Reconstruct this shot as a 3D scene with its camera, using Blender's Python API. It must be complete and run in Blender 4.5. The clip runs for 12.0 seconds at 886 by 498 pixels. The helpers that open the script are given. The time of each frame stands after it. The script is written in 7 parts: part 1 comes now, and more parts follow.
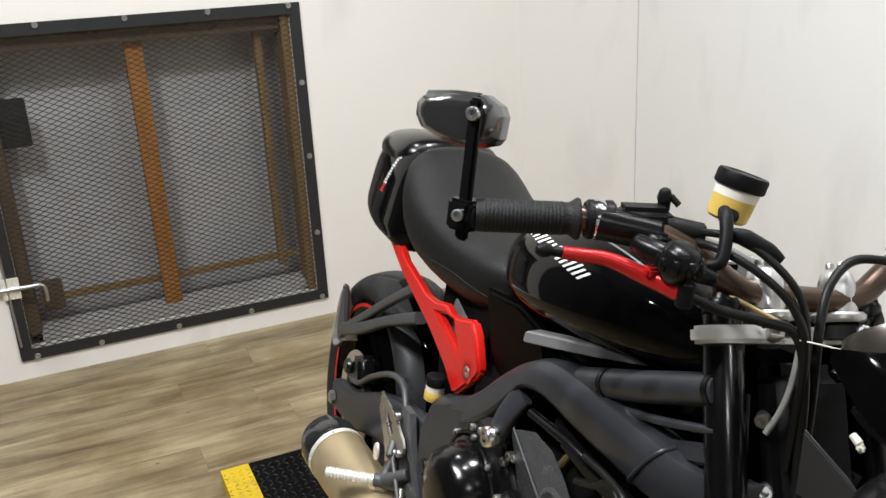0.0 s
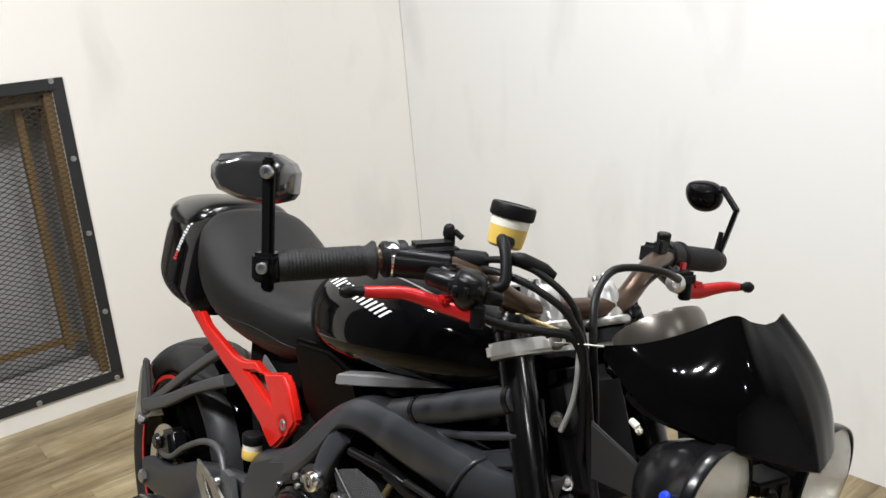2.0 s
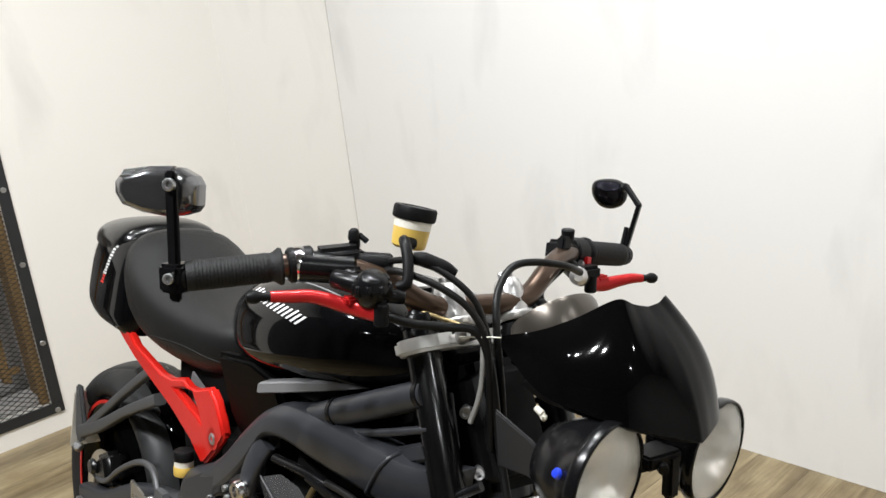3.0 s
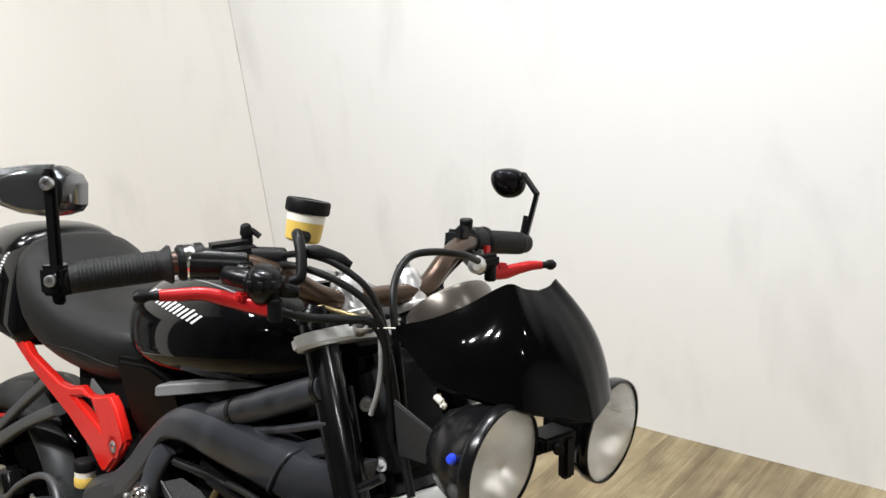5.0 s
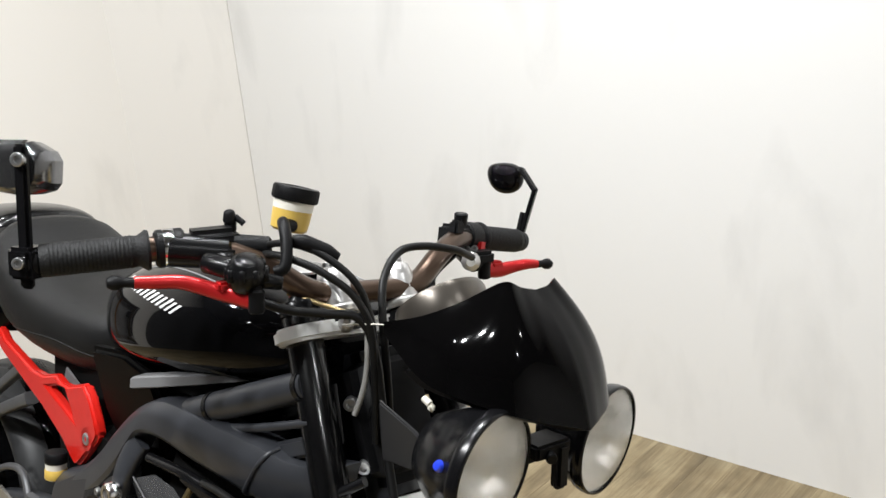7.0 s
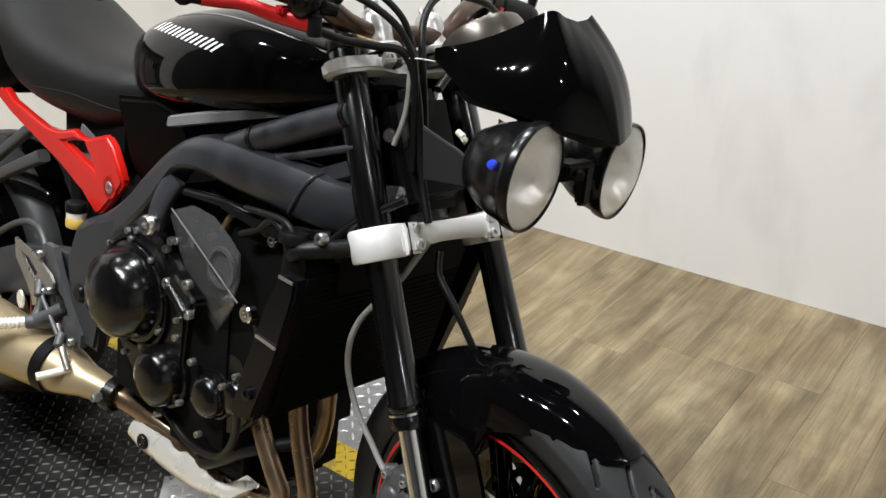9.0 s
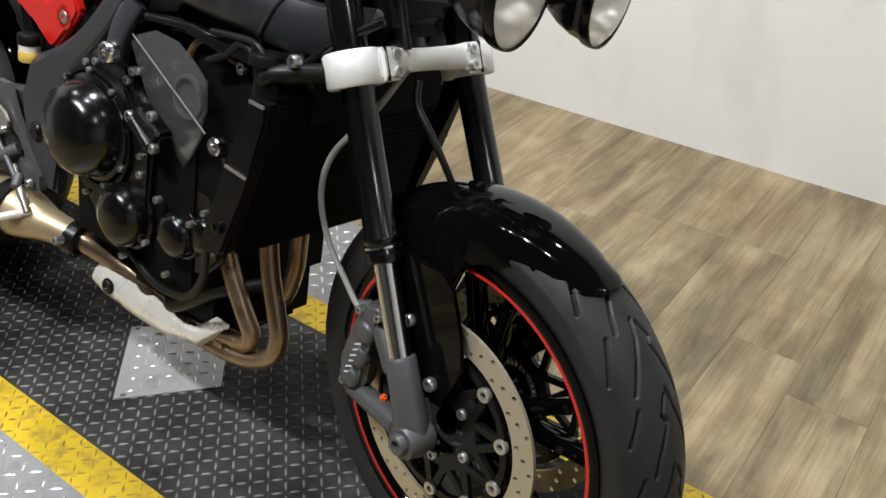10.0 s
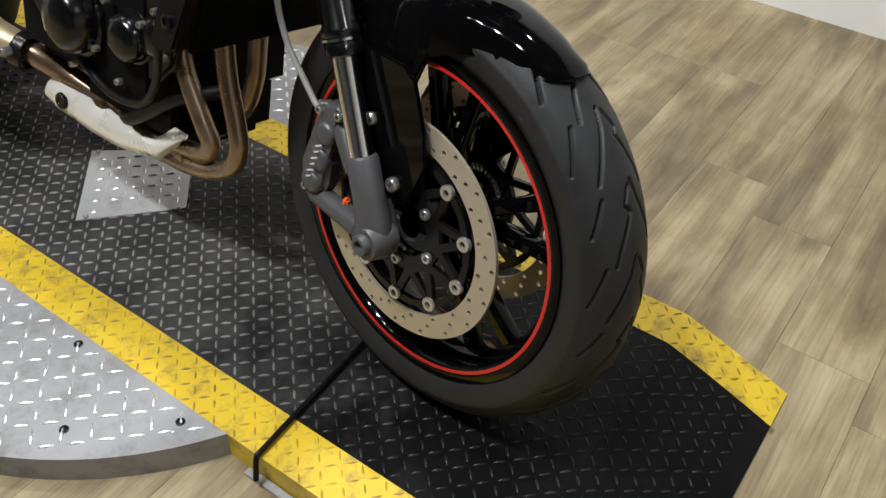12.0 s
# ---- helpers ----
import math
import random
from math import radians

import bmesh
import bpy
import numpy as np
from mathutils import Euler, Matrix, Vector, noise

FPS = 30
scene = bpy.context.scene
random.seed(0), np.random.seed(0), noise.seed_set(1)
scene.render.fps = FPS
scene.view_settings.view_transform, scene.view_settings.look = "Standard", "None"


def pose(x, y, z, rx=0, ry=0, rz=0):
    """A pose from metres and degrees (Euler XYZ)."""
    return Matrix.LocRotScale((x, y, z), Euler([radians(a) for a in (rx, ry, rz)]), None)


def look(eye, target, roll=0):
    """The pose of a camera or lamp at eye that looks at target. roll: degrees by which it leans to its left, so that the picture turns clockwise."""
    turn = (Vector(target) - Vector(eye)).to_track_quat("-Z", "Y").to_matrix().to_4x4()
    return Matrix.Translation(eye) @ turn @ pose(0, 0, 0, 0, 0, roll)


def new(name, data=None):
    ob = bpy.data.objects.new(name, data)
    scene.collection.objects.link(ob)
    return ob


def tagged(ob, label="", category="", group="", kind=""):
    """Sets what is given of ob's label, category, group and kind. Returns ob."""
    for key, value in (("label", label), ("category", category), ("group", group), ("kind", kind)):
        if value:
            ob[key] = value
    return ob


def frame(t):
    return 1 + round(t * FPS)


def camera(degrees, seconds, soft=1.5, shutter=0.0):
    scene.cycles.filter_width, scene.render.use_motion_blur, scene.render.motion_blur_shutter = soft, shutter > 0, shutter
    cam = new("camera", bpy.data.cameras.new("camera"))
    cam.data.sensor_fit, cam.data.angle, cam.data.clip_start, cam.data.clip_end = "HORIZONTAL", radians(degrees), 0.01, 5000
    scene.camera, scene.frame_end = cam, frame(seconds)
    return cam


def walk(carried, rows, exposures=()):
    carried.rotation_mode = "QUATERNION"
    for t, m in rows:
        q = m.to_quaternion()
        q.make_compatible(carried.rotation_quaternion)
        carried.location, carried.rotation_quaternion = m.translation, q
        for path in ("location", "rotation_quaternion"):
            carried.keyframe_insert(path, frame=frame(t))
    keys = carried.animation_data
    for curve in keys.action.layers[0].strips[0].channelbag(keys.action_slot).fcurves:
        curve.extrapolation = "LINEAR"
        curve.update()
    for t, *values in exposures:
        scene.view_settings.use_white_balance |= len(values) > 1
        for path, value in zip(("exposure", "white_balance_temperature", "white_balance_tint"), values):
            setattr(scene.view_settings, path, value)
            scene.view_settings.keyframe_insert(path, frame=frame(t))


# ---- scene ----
cam = camera(53.6, 12.0, soft=1.5)
ROWS = [
    (0.0, 0.3787, -0.4998, 1.3219, 70.83, 2.91, 65.22),
    (0.5, 0.3951, -0.5247, 1.338, 72.84, 4.18, 61.41),
    (1.0, 0.3884, -0.5579, 1.3432, 73.2, 4.54, 55.19),
    (1.5, 0.3967, -0.5571, 1.3392, 73.3, 4.42, 52.13),
    (2.0, 0.4353, -0.5447, 1.331, 73.49, 4.89, 50.42),
    (2.5, 0.4793, -0.5321, 1.3203, 73.62, 5.97, 48.45),
    (3.0, 0.5066, -0.5274, 1.3154, 74.34, 6.74, 46.8),
    (3.5, 0.522, -0.5244, 1.3123, 74.69, 6.58, 45.27),
    (5.5, 0.5308, -0.4999, 1.3001, 73.39, 7.19, 40.91),
    (6.0, 0.5196, -0.4885, 1.298, 74.19, 6.04, 41.66),
    (6.5, 0.5034, -0.4611, 1.2898, 74.05, 5.57, 41.75),
    (8.5, 0.4895, -0.614, 1.2342, 67.19, 3.33, 38.6),
    (9.0, 0.4904, -0.6644, 1.1932, 63.8, 1.48, 38.21),
    (9.5, 0.481, -0.6672, 1.1556, 60.25, 1.12, 36.46),
    (10.0, 0.4767, -0.6756, 1.1172, 56.36, -0.53, 36.71),
    (10.5, 0.4804, -0.6792, 1.0884, 53.31, -1.16, 35.7),
    (11.0, 0.4953, -0.6826, 1.0613, 50.5, -1.48, 35.38),
    (11.5, 0.5076, -0.6919, 1.0384, 48.24, -2.11, 35.76),
    (12.0, 0.5094, -0.6863, 1.0406, 47.43, -1.3, 35.53),
]
walk(cam, [(t, pose(x, y, z, rx, ry, rz)) for t, x, y, z, rx, ry, rz in ROWS],
     [(0.0, 0.18), (1.5, 0.22), (3.0, 0.30), (5.5, 0.34), (8.5, 0.24), (12.0, 0.16)])

# ---- world and light ----
world = bpy.data.worlds.new("world")
world.use_nodes = True
scene.world = world
bg = world.node_tree.nodes["Background"]
bg.inputs[0].default_value = (1.0, 0.96, 0.9, 1)
bg.inputs[1].default_value = 0.0

CEIL = 3.0
FLOOR = -0.049
WEST, EAST, SOUTH, NORTH = -2.774, 4.0, -4.5, 1.606


def lamp(x, y, power, size=0.10, warm=(0.965, 0.985, 1.0)):
    data = bpy.data.lights.new("ceiling_bulb", "AREA")
    data.shape, data.size, data.energy, data.color = "DISK", size, power, warm
    ob = new("ceiling_bulb", data)
    ob.matrix_world = look((x, y, CEIL - 0.09), (x, y, 0))
    return ob


LAMPS = [(-1.4, -1.2, 5), (-1.0, -1.15, 22), (-0.6, -1.05, 38), (-0.15, -1.15, 26), (-1.9, 0.0, 9), (-0.5, -0.05, 10), (-0.65, 0.65, 28), (0.1, 0.7, 10),
         (1.8, 0.5, 9), (2.2, -0.9, 13)]
for lx, ly, lp in LAMPS:
    lamp(lx, ly, lp)

# ---- materials ----
def shader(name, color=(0.5, 0.5, 0.5), rough=0.5, metal=0.0, coat=0.0, spec=0.5, vary=0.0, vary_scale=20.0,
           bump=0.0, bump_scale=200.0, rough_vary=0.0, grain_stretch=(1, 1, 1)):
    """A principled material with two scales of variation and a fine relief."""
    m = bpy.data.materials.new(name)
    m.use_nodes = True
    nt = m.node_tree
    p = nt.nodes["Principled BSDF"]
    p.inputs["Base Color"].default_value = (*color, 1)
    p.inputs["Roughness"].default_value = rough
    p.inputs["Metallic"].default_value = metal
    p.inputs["Coat Weight"].default_value = coat
    p.inputs["Coat Roughness"].default_value = 0.04
    p.inputs["Specular IOR Level"].default_value = spec
    if vary or bump or rough_vary:
        tc = nt.nodes.new("ShaderNodeTexCoord")
        mp = nt.nodes.new("ShaderNodeMapping")
        mp.inputs["Scale"].default_value = grain_stretch
        nt.links.new(tc.outputs["Object"], mp.inputs[0])
    if vary or rough_vary:
        n1 = nt.nodes.new("ShaderNodeTexNoise")
        n1.inputs["Scale"].default_value = vary_scale
        n1.inputs["Detail"].default_value = 6
        nt.links.new(mp.outputs[0], n1.inputs["Vector"])
    if vary:
        mix = nt.nodes.new("ShaderNodeMix")
        mix.data_type = "RGBA"
        mix.inputs[6].default_value = (*[max(0, c * (1 - vary)) for c in color], 1)
        mix.inputs[7].default_value = (*[min(1, c * (1 + vary)) for c in color], 1)
        nt.links.new(n1.outputs["Fac"], mix.inputs[0])
        nt.links.new(mix.outputs[2], p.inputs["Base Color"])
    if rough_vary:
        mr = nt.nodes.new("ShaderNodeMapRange")
        mr.inputs["From Min"].default_value, mr.inputs["From Max"].default_value = 0.3, 0.7
        mr.inputs["To Min"].default_value = max(0.02, rough - rough_vary)
        mr.inputs["To Max"].default_value = min(1, rough + rough_vary)
        nt.links.new(n1.outputs["Fac"], mr.inputs[0])
        nt.links.new(mr.outputs[0], p.inputs["Roughness"])
    if bump:
        n2 = nt.nodes.new("ShaderNodeTexNoise")
        n2.inputs["Scale"].default_value = bump_scale
        n2.inputs["Detail"].default_value = 4
        nt.links.new(mp.outputs[0], n2.inputs["Vector"])
        b = nt.nodes.new("ShaderNodeBump")
        b.inputs["Strength"].default_value = bump
        b.inputs["Distance"].default_value = 0.002
        nt.links.new(n2.outputs["Fac"], b.inputs["Height"])
        nt.links.new(b.outputs[0], p.inputs["Normal"])
    return m


def plank_material():
    """Vinyl plank: each piece has its own tone, long grain and knots."""
    m = bpy.data.materials.new("vinyl_plank")
    m.use_nodes = True
    nt, p = m.node_tree, m.node_tree.nodes["Principled BSDF"]
    info = nt.nodes.new("ShaderNodeObjectInfo")
    geo = nt.nodes.new("ShaderNodeNewGeometry")
    tc = nt.nodes.new("ShaderNodeTexCoord")
    add = nt.nodes.new("ShaderNodeVectorMath")
    add.operation = "MULTIPLY_ADD"
    comb = nt.nodes.new("ShaderNodeCombineXYZ")
    for k in range(3):
        nt.links.new(info.outputs["Random"], comb.inputs[k])
    add.inputs[1].default_value = (31, 17, 9)
    nt.links.new(comb.outputs[0], add.inputs[0])
    nt.links.new(geo.outputs["Position"], add.inputs[2])
    mp = nt.nodes.new("ShaderNodeMapping")
    mp.inputs["Scale"].default_value = (6.0, 0.8, 1)
    nt.links.new(add.outputs[0], mp.inputs[0])
    n1 = nt.nodes.new("ShaderNodeTexNoise")
    n1.inputs["Scale"].default_value, n1.inputs["Detail"].default_value = 2.4, 12
    n1.inputs["Roughness"].default_value = 0.6
    n1.inputs["Distortion"].default_value = 0.7
    nt.links.new(mp.outputs[0], n1.inputs["Vector"])
    mp2 = nt.nodes.new("ShaderNodeMapping")
    mp2.inputs["Scale"].default_value = (75, 2.2, 1)
    nt.links.new(add.outputs[0], mp2.inputs[0])
    n2 = nt.nodes.new("ShaderNodeTexNoise")
    n2.inputs["Scale"].default_value, n2.inputs["Detail"].default_value = 3, 5
    nt.links.new(mp2.outputs[0], n2.inputs["Vector"])
    ramp = nt.nodes.new("ShaderNodeValToRGB")
    e = ramp.color_ramp.elements
    e[0].position, e[0].color = 0.34, (0.168, 0.127, 0.069, 1)
    e[1].position, e[1].color = 0.66, (0.420, 0.347, 0.212, 1)
    mid = e.new(0.49)
    mid.color = (0.280, 0.222, 0.127, 1)
    nt.links.new(n1.outputs["Fac"], ramp.inputs[0])
    mul = nt.nodes.new("ShaderNodeMix")
    mul.data_type, mul.blend_type = "RGBA", "MULTIPLY"
    mul.inputs[0].default_value = 0.62
    r2 = nt.nodes.new("ShaderNodeValToRGB")
    r2.color_ramp.elements[0].position, r2.color_ramp.elements[0].color = 0.32, (0.66, 0.62, 0.56, 1)
    r2.color_ramp.elements[1].position = 0.55
    nt.links.new(n2.outputs["Fac"], r2.inputs[0])
    nt.links.new(ramp.outputs[0], mul.inputs[6])
    nt.links.new(r2.outputs[0], mul.inputs[7])
    hsv = nt.nodes.new("ShaderNodeHueSaturation")
    mr = nt.nodes.new("ShaderNodeMapRange")
    mr.inputs["To Min"].default_value, mr.inputs["To Max"].default_value = 0.93, 1.04
    nt.links.new(info.outputs["Random"], mr.inputs[0])
    nt.links.new(mr.outputs[0], hsv.inputs["Value"])
    nt.links.new(mul.outputs[2], hsv.inputs["Color"])
    # broad brown cloudy patches
    nb = nt.nodes.new("ShaderNodeTexNoise")
    nb.inputs["Scale"].default_value, nb.inputs["Detail"].default_value, nb.inputs["Roughness"].default_value = 4.0, 7, 0.62
    nt.links.new(geo.outputs["Position"], nb.inputs["Vector"])
    rb = nt.nodes.new("ShaderNodeValToRGB")
    rb.color_ramp.elements[0].position, rb.color_ramp.elements[0].color = 0.38, (0.56, 0.47, 0.36, 1)
    rb.color_ramp.elements[1].position, rb.color_ramp.elements[1].color = 0.58, (1, 1, 1, 1)
    nt.links.new(nb.outputs["Fac"], rb.inputs[0])
    mb = nt.nodes.new("ShaderNodeMix")
    mb.data_type, mb.blend_type = "RGBA", "MULTIPLY"
    mb.inputs[0].default_value = 0.6
    nt.links.new(hsv.outputs[0], mb.inputs[6])
    nt.links.new(rb.outputs[0], mb.inputs[7])
    # knots
    vo = nt.nodes.new("ShaderNodeTexVoronoi")
    mp3 = nt.nodes.new("ShaderNodeMapping")
    mp3.inputs["Scale"].default_value = (7.0, 4.6, 1)
    nt.links.new(add.outputs[0], mp3.inputs[0])
    vo.inputs["Scale"].default_value = 1.0
    nt.links.new(mp3.outputs[0], vo.inputs["Vector"])
    kr = nt.nodes.new("ShaderNodeValToRGB")
    kr.color_ramp.elements[0].position, kr.color_ramp.elements[0].color = 0.012, (0.2, 0.15, 0.1, 1)
    kr.color_ramp.elements[1].position = 0.045
    nt.links.new(vo.outputs["Distance"], kr.inputs[0])
    km = nt.nodes.new("ShaderNodeMix")
    km.data_type, km.blend_type = "RGBA", "MULTIPLY"
    km.inputs[0].default_value = 0.8
    nt.links.new(mb.outputs[2], km.inputs[6])
    nt.links.new(kr.outputs[0], km.inputs[7])
    nt.links.new(km.outputs[2], p.inputs["Base Color"])
    p.inputs["Roughness"].default_value = 0.42
    b = nt.nodes.new("ShaderNodeBump")
    b.inputs["Strength"].default_value, b.inputs["Distance"].default_value = 0.25, 0.001
    nt.links.new(n2.outputs["Fac"], b.inputs["Height"])
    nt.links.new(b.outputs[0], p.inputs["Normal"])
    return m


def worn_paint(name, paint, under, edge=0.62, rough=0.45, metal=0.0, scale=14.0, spec=0.4):
    """Paint with scuffs and dirt of their own shape."""
    m = bpy.data.materials.new(name)
    m.use_nodes = True
    nt, p = m.node_tree, m.node_tree.nodes["Principled BSDF"]
    geo = nt.nodes.new("ShaderNodeNewGeometry")
    n = nt.nodes.new("ShaderNodeTexNoise")
    n.inputs["Scale"].default_value, n.inputs["Detail"].default_value, n.inputs["Roughness"].default_value = scale, 9, 0.72
    nt.links.new(geo.outputs["Position"], n.inputs["Vector"])
    r = nt.nodes.new("ShaderNodeValToRGB")
    r.color_ramp.elements[0].position, r.color_ramp.elements[0].color = edge - 0.14, (*paint, 1)
    r.color_ramp.elements[1].position, r.color_ramp.elements[1].color = edge + 0.06, (*under, 1)
    nt.links.new(n.outputs["Fac"], r.inputs[0])
    n2 = nt.nodes.new("ShaderNodeTexNoise")
    n2.inputs["Scale"].default_value, n2.inputs["Detail"].default_value = 2.5, 5
    nt.links.new(geo.outputs["Position"], n2.inputs["Vector"])
    mr = nt.nodes.new("ShaderNodeMapRange")
    mr.inputs["From Min"].default_value, mr.inputs["From Max"].default_value = 0.3, 0.7
    mr.inputs["To Min"].default_value, mr.inputs["To Max"].default_value = 0.8, 1.15
    nt.links.new(n2.outputs["Fac"], mr.inputs[0])
    hsv = nt.nodes.new("ShaderNodeHueSaturation")
    nt.links.new(mr.outputs[0], hsv.inputs["Value"])
    nt.links.new(r.outputs[0], hsv.inputs["Color"])
    nt.links.new(hsv.outputs[0], p.inputs["Base Color"])
    mr2 = nt.nodes.new("ShaderNodeMapRange")
    mr2.inputs["To Min"].default_value, mr2.inputs["To Max"].default_value = rough - 0.12, rough + 0.15
    nt.links.new(n.outputs["Fac"], mr2.inputs[0])
    nt.links.new(mr2.outputs[0], p.inputs["Roughness"])
    p.inputs["Metallic"].default_value = metal
    p.inputs["Specular IOR Level"].default_value = spec
    return m


def lane_paint(name, fresh_shade, fresh_shade2, worn, worn2, rough, spec):
    """Black lane paint, rubbed grey along the middle; its blacker ends also carry painted wheel shade."""
    m = worn_paint(name, fresh_shade, fresh_shade2, 0.62, rough, scale=5.0, spec=spec)
    nt, p = m.node_tree, m.node_tree.nodes["Principled BSDF"]
    old = p.inputs["Base Color"].links[0].from_socket
    geo = nt.nodes.new("ShaderNodeNewGeometry")
    sep = nt.nodes.new("ShaderNodeSeparateXYZ")
    nt.links.new(geo.outputs["Position"], sep.inputs[0])
    n = nt.nodes.new("ShaderNodeTexNoise")
    n.inputs["Scale"].default_value, n.inputs["Detail"].default_value, n.inputs["Roughness"].default_value = 5.5, 8, 0.7
    nt.links.new(geo.outputs["Position"], n.inputs["Vector"])
    dist = nt.nodes.new("ShaderNodeMath")
    dist.operation = "ADD"
    dist.inputs[1].default_value = 0.62
    nt.links.new(sep.outputs[0], dist.inputs[0])
    away = nt.nodes.new("ShaderNodeMath")
    away.operation = "ABSOLUTE"
    nt.links.new(dist.outputs[0], away.inputs[0])
    jag = nt.nodes.new("ShaderNodeMath")
    jag.operation = "MULTIPLY_ADD"
    jag.inputs[1].default_value = -0.55
    nt.links.new(n.outputs["Fac"], jag.inputs[0])
    nt.links.new(away.outputs[0], jag.inputs[2])
    mr = nt.nodes.new("ShaderNodeMapRange")
    mr.inputs["From Min"].default_value, mr.inputs["From Max"].default_value = 0.34, 0.06
    nt.links.new(jag.outputs[0], mr.inputs[0])
    r = nt.nodes.new("ShaderNodeValToRGB")
    r.color_ramp.elements[0].position, r.color_ramp.elements[0].color = 0.36, (*worn, 1)
    r.color_ramp.elements[1].position, r.color_ramp.elements[1].color = 0.62, (*worn2, 1)
    nt.links.new(n.outputs["Fac"], r.inputs[0])
    mix = nt.nodes.new("ShaderNodeMix")
    mix.data_type = "RGBA"
    nt.links.new(mr.outputs[0], mix.inputs[0])
    nt.links.new(old, mix.inputs[6])
    nt.links.new(r.outputs[0], mix.inputs[7])
    nt.links.new(mix.outputs[2], p.inputs["Base Color"])
    return m


def smear_wall(name, color):
    """White wall paint with faint rubbed smears and roller texture."""
    m = bpy.data.materials.new(name)
    m.use_nodes = True
    nt, p = m.node_tree, m.node_tree.nodes["Principled BSDF"]
    geo = nt.nodes.new("ShaderNodeNewGeometry")
    mp = nt.nodes.new("ShaderNodeMapping")
    mp.inputs["Scale"].default_value = (2.6, 2.6, 1.1)
    nt.links.new(geo.outputs["Position"], mp.inputs[0])
    n = nt.nodes.new("ShaderNodeTexNoise")
    n.inputs["Scale"].default_value, n.inputs["Detail"].default_value = 1.6, 6
    n.inputs["Distortion"].default_value = 0.4
    nt.links.new(mp.outputs[0], n.inputs["Vector"])
    r = nt.nodes.new("ShaderNodeValToRGB")
    r.color_ramp.elements[0].position, r.color_ramp.elements[0].color = 0.55, (*color, 1)
    r.color_ramp.elements[1].position, r.color_ramp.elements[1].color = 0.78, (*[c * 0.86 for c in color], 1)
    nt.links.new(n.outputs["Fac"], r.inputs[0])
    nt.links.new(r.outputs[0], p.inputs["Base Color"])
    p.inputs["Roughness"].default_value = 0.55
    n2 = nt.nodes.new("ShaderNodeTexNoise")
    n2.inputs["Scale"].default_value = 160
    nt.links.new(geo.outputs["Position"], n2.inputs["Vector"])
    b = nt.nodes.new("ShaderNodeBump")
    b.inputs["Strength"].default_value, b.inputs["Distance"].default_value = 0.15, 0.001
    nt.links.new(n2.outputs["Fac"], b.inputs["Height"])
    nt.links.new(b.outputs[0], p.inputs["Normal"])
    return m


WALL = smear_wall("white_wall_paint", (0.83, 0.82, 0.8))
# slightly darker and warmer than WALL, for west wall and corner panel
BEIGE = smear_wall("beige_wall_tone", (0.77, 0.74, 0.695))
GAUGE = shader("dark_brushed_drum", (0.10, 0.088, 0.075), 0.3, metal=0.7, vary=0.15, vary_scale=30)
# dark tone added on unseen walls to keep gloss reflections and bounce low
DARKWALL = shader("unseen_dark_wall", (0.07, 0.07, 0.072), 0.6, vary=0.15, vary_scale=2)
CEILING = shader("ceiling_paint", (0.06, 0.06, 0.06), 0.7, vary=0.06, vary_scale=3)
PLANK = plank_material()
HANGERGREY = shader("grey_cast_alloy", (0.062, 0.063, 0.065), 0.42, vary=0.12, vary_scale=40, bump=0.1, bump_scale=600)
HOSEGREY = shader("braided_grey_hose", (0.27, 0.265, 0.25), 0.45, vary=0.3, vary_scale=400)
# lane bars: grey carries wear and painted glints, black ends carry wheel shade
LANETREAD = lane_paint("worn_shaded_tread", (0.006, 0.006, 0.0062), (0.026, 0.026, 0.025), (0.10, 0.098, 0.095), (0.28, 0.275, 0.26), 0.38, 0.3)
# darker than the stripe: shade round each bar is painted in, with some wear
YELLOWTREAD = worn_paint("worn_shaded_yellow_tread", (0.50, 0.345, 0.02), (0.16, 0.11, 0.035), 0.56, 0.42, scale=12.0)
BRIGHTPLATE = worn_paint("new_tread_plate", (0.56, 0.56, 0.57), (0.36, 0.36, 0.36), 0.66, 0.36, metal=0.4)
TRIMGREY = shader("satin_trim_grey", (0.20, 0.20, 0.205), 0.36, metal=0.3, vary=0.1, vary_scale=40)
HEELALU = shader("worn_polished_alloy", (0.42, 0.40, 0.36), 0.3, metal=0.85, vary=0.25, vary_scale=30, rough_vary=0.1)
STAYGREY = shader("dark_satin_metal", (0.035, 0.035, 0.037), 0.32, metal=0.5, vary=0.2, vary_scale=15)
# ends kept blacker so the paint carries shade round the front wheel
BLACK_PLATE = lane_paint("black_tread_paint", (0.0015, 0.0015, 0.0016), (0.005, 0.005, 0.005), (0.016, 0.016, 0.016), (0.060, 0.058, 0.056), 0.5, 0.1)
YELLOW_PLATE = worn_paint("yellow_tread_paint", (0.60, 0.41, 0.018), (0.20, 0.14, 0.04), 0.64, 0.42, scale=22.0)
BARE_PLATE = worn_paint("bare_tread_plate", (0.30, 0.30, 0.305), (0.19, 0.185, 0.18), 0.62, 0.48, metal=0.35)
# lighter than the plate below: the bars' glints are put into the colour
DECKTREAD = worn_paint("glint_tread_bar", (0.72, 0.72, 0.73), (0.42, 0.42, 0.42), 0.66, 0.28, metal=0.8)
GLOSS = shader("gloss_black_paint", (0.0018, 0.0018, 0.0021), 0.045, spec=0.18, vary=0.25, vary_scale=900)
SATIN = shader("satin_black", (0.0045, 0.0045, 0.005), 0.26, spec=0.22, vary=0.2, vary_scale=60, bump=0.05, bump_scale=600)
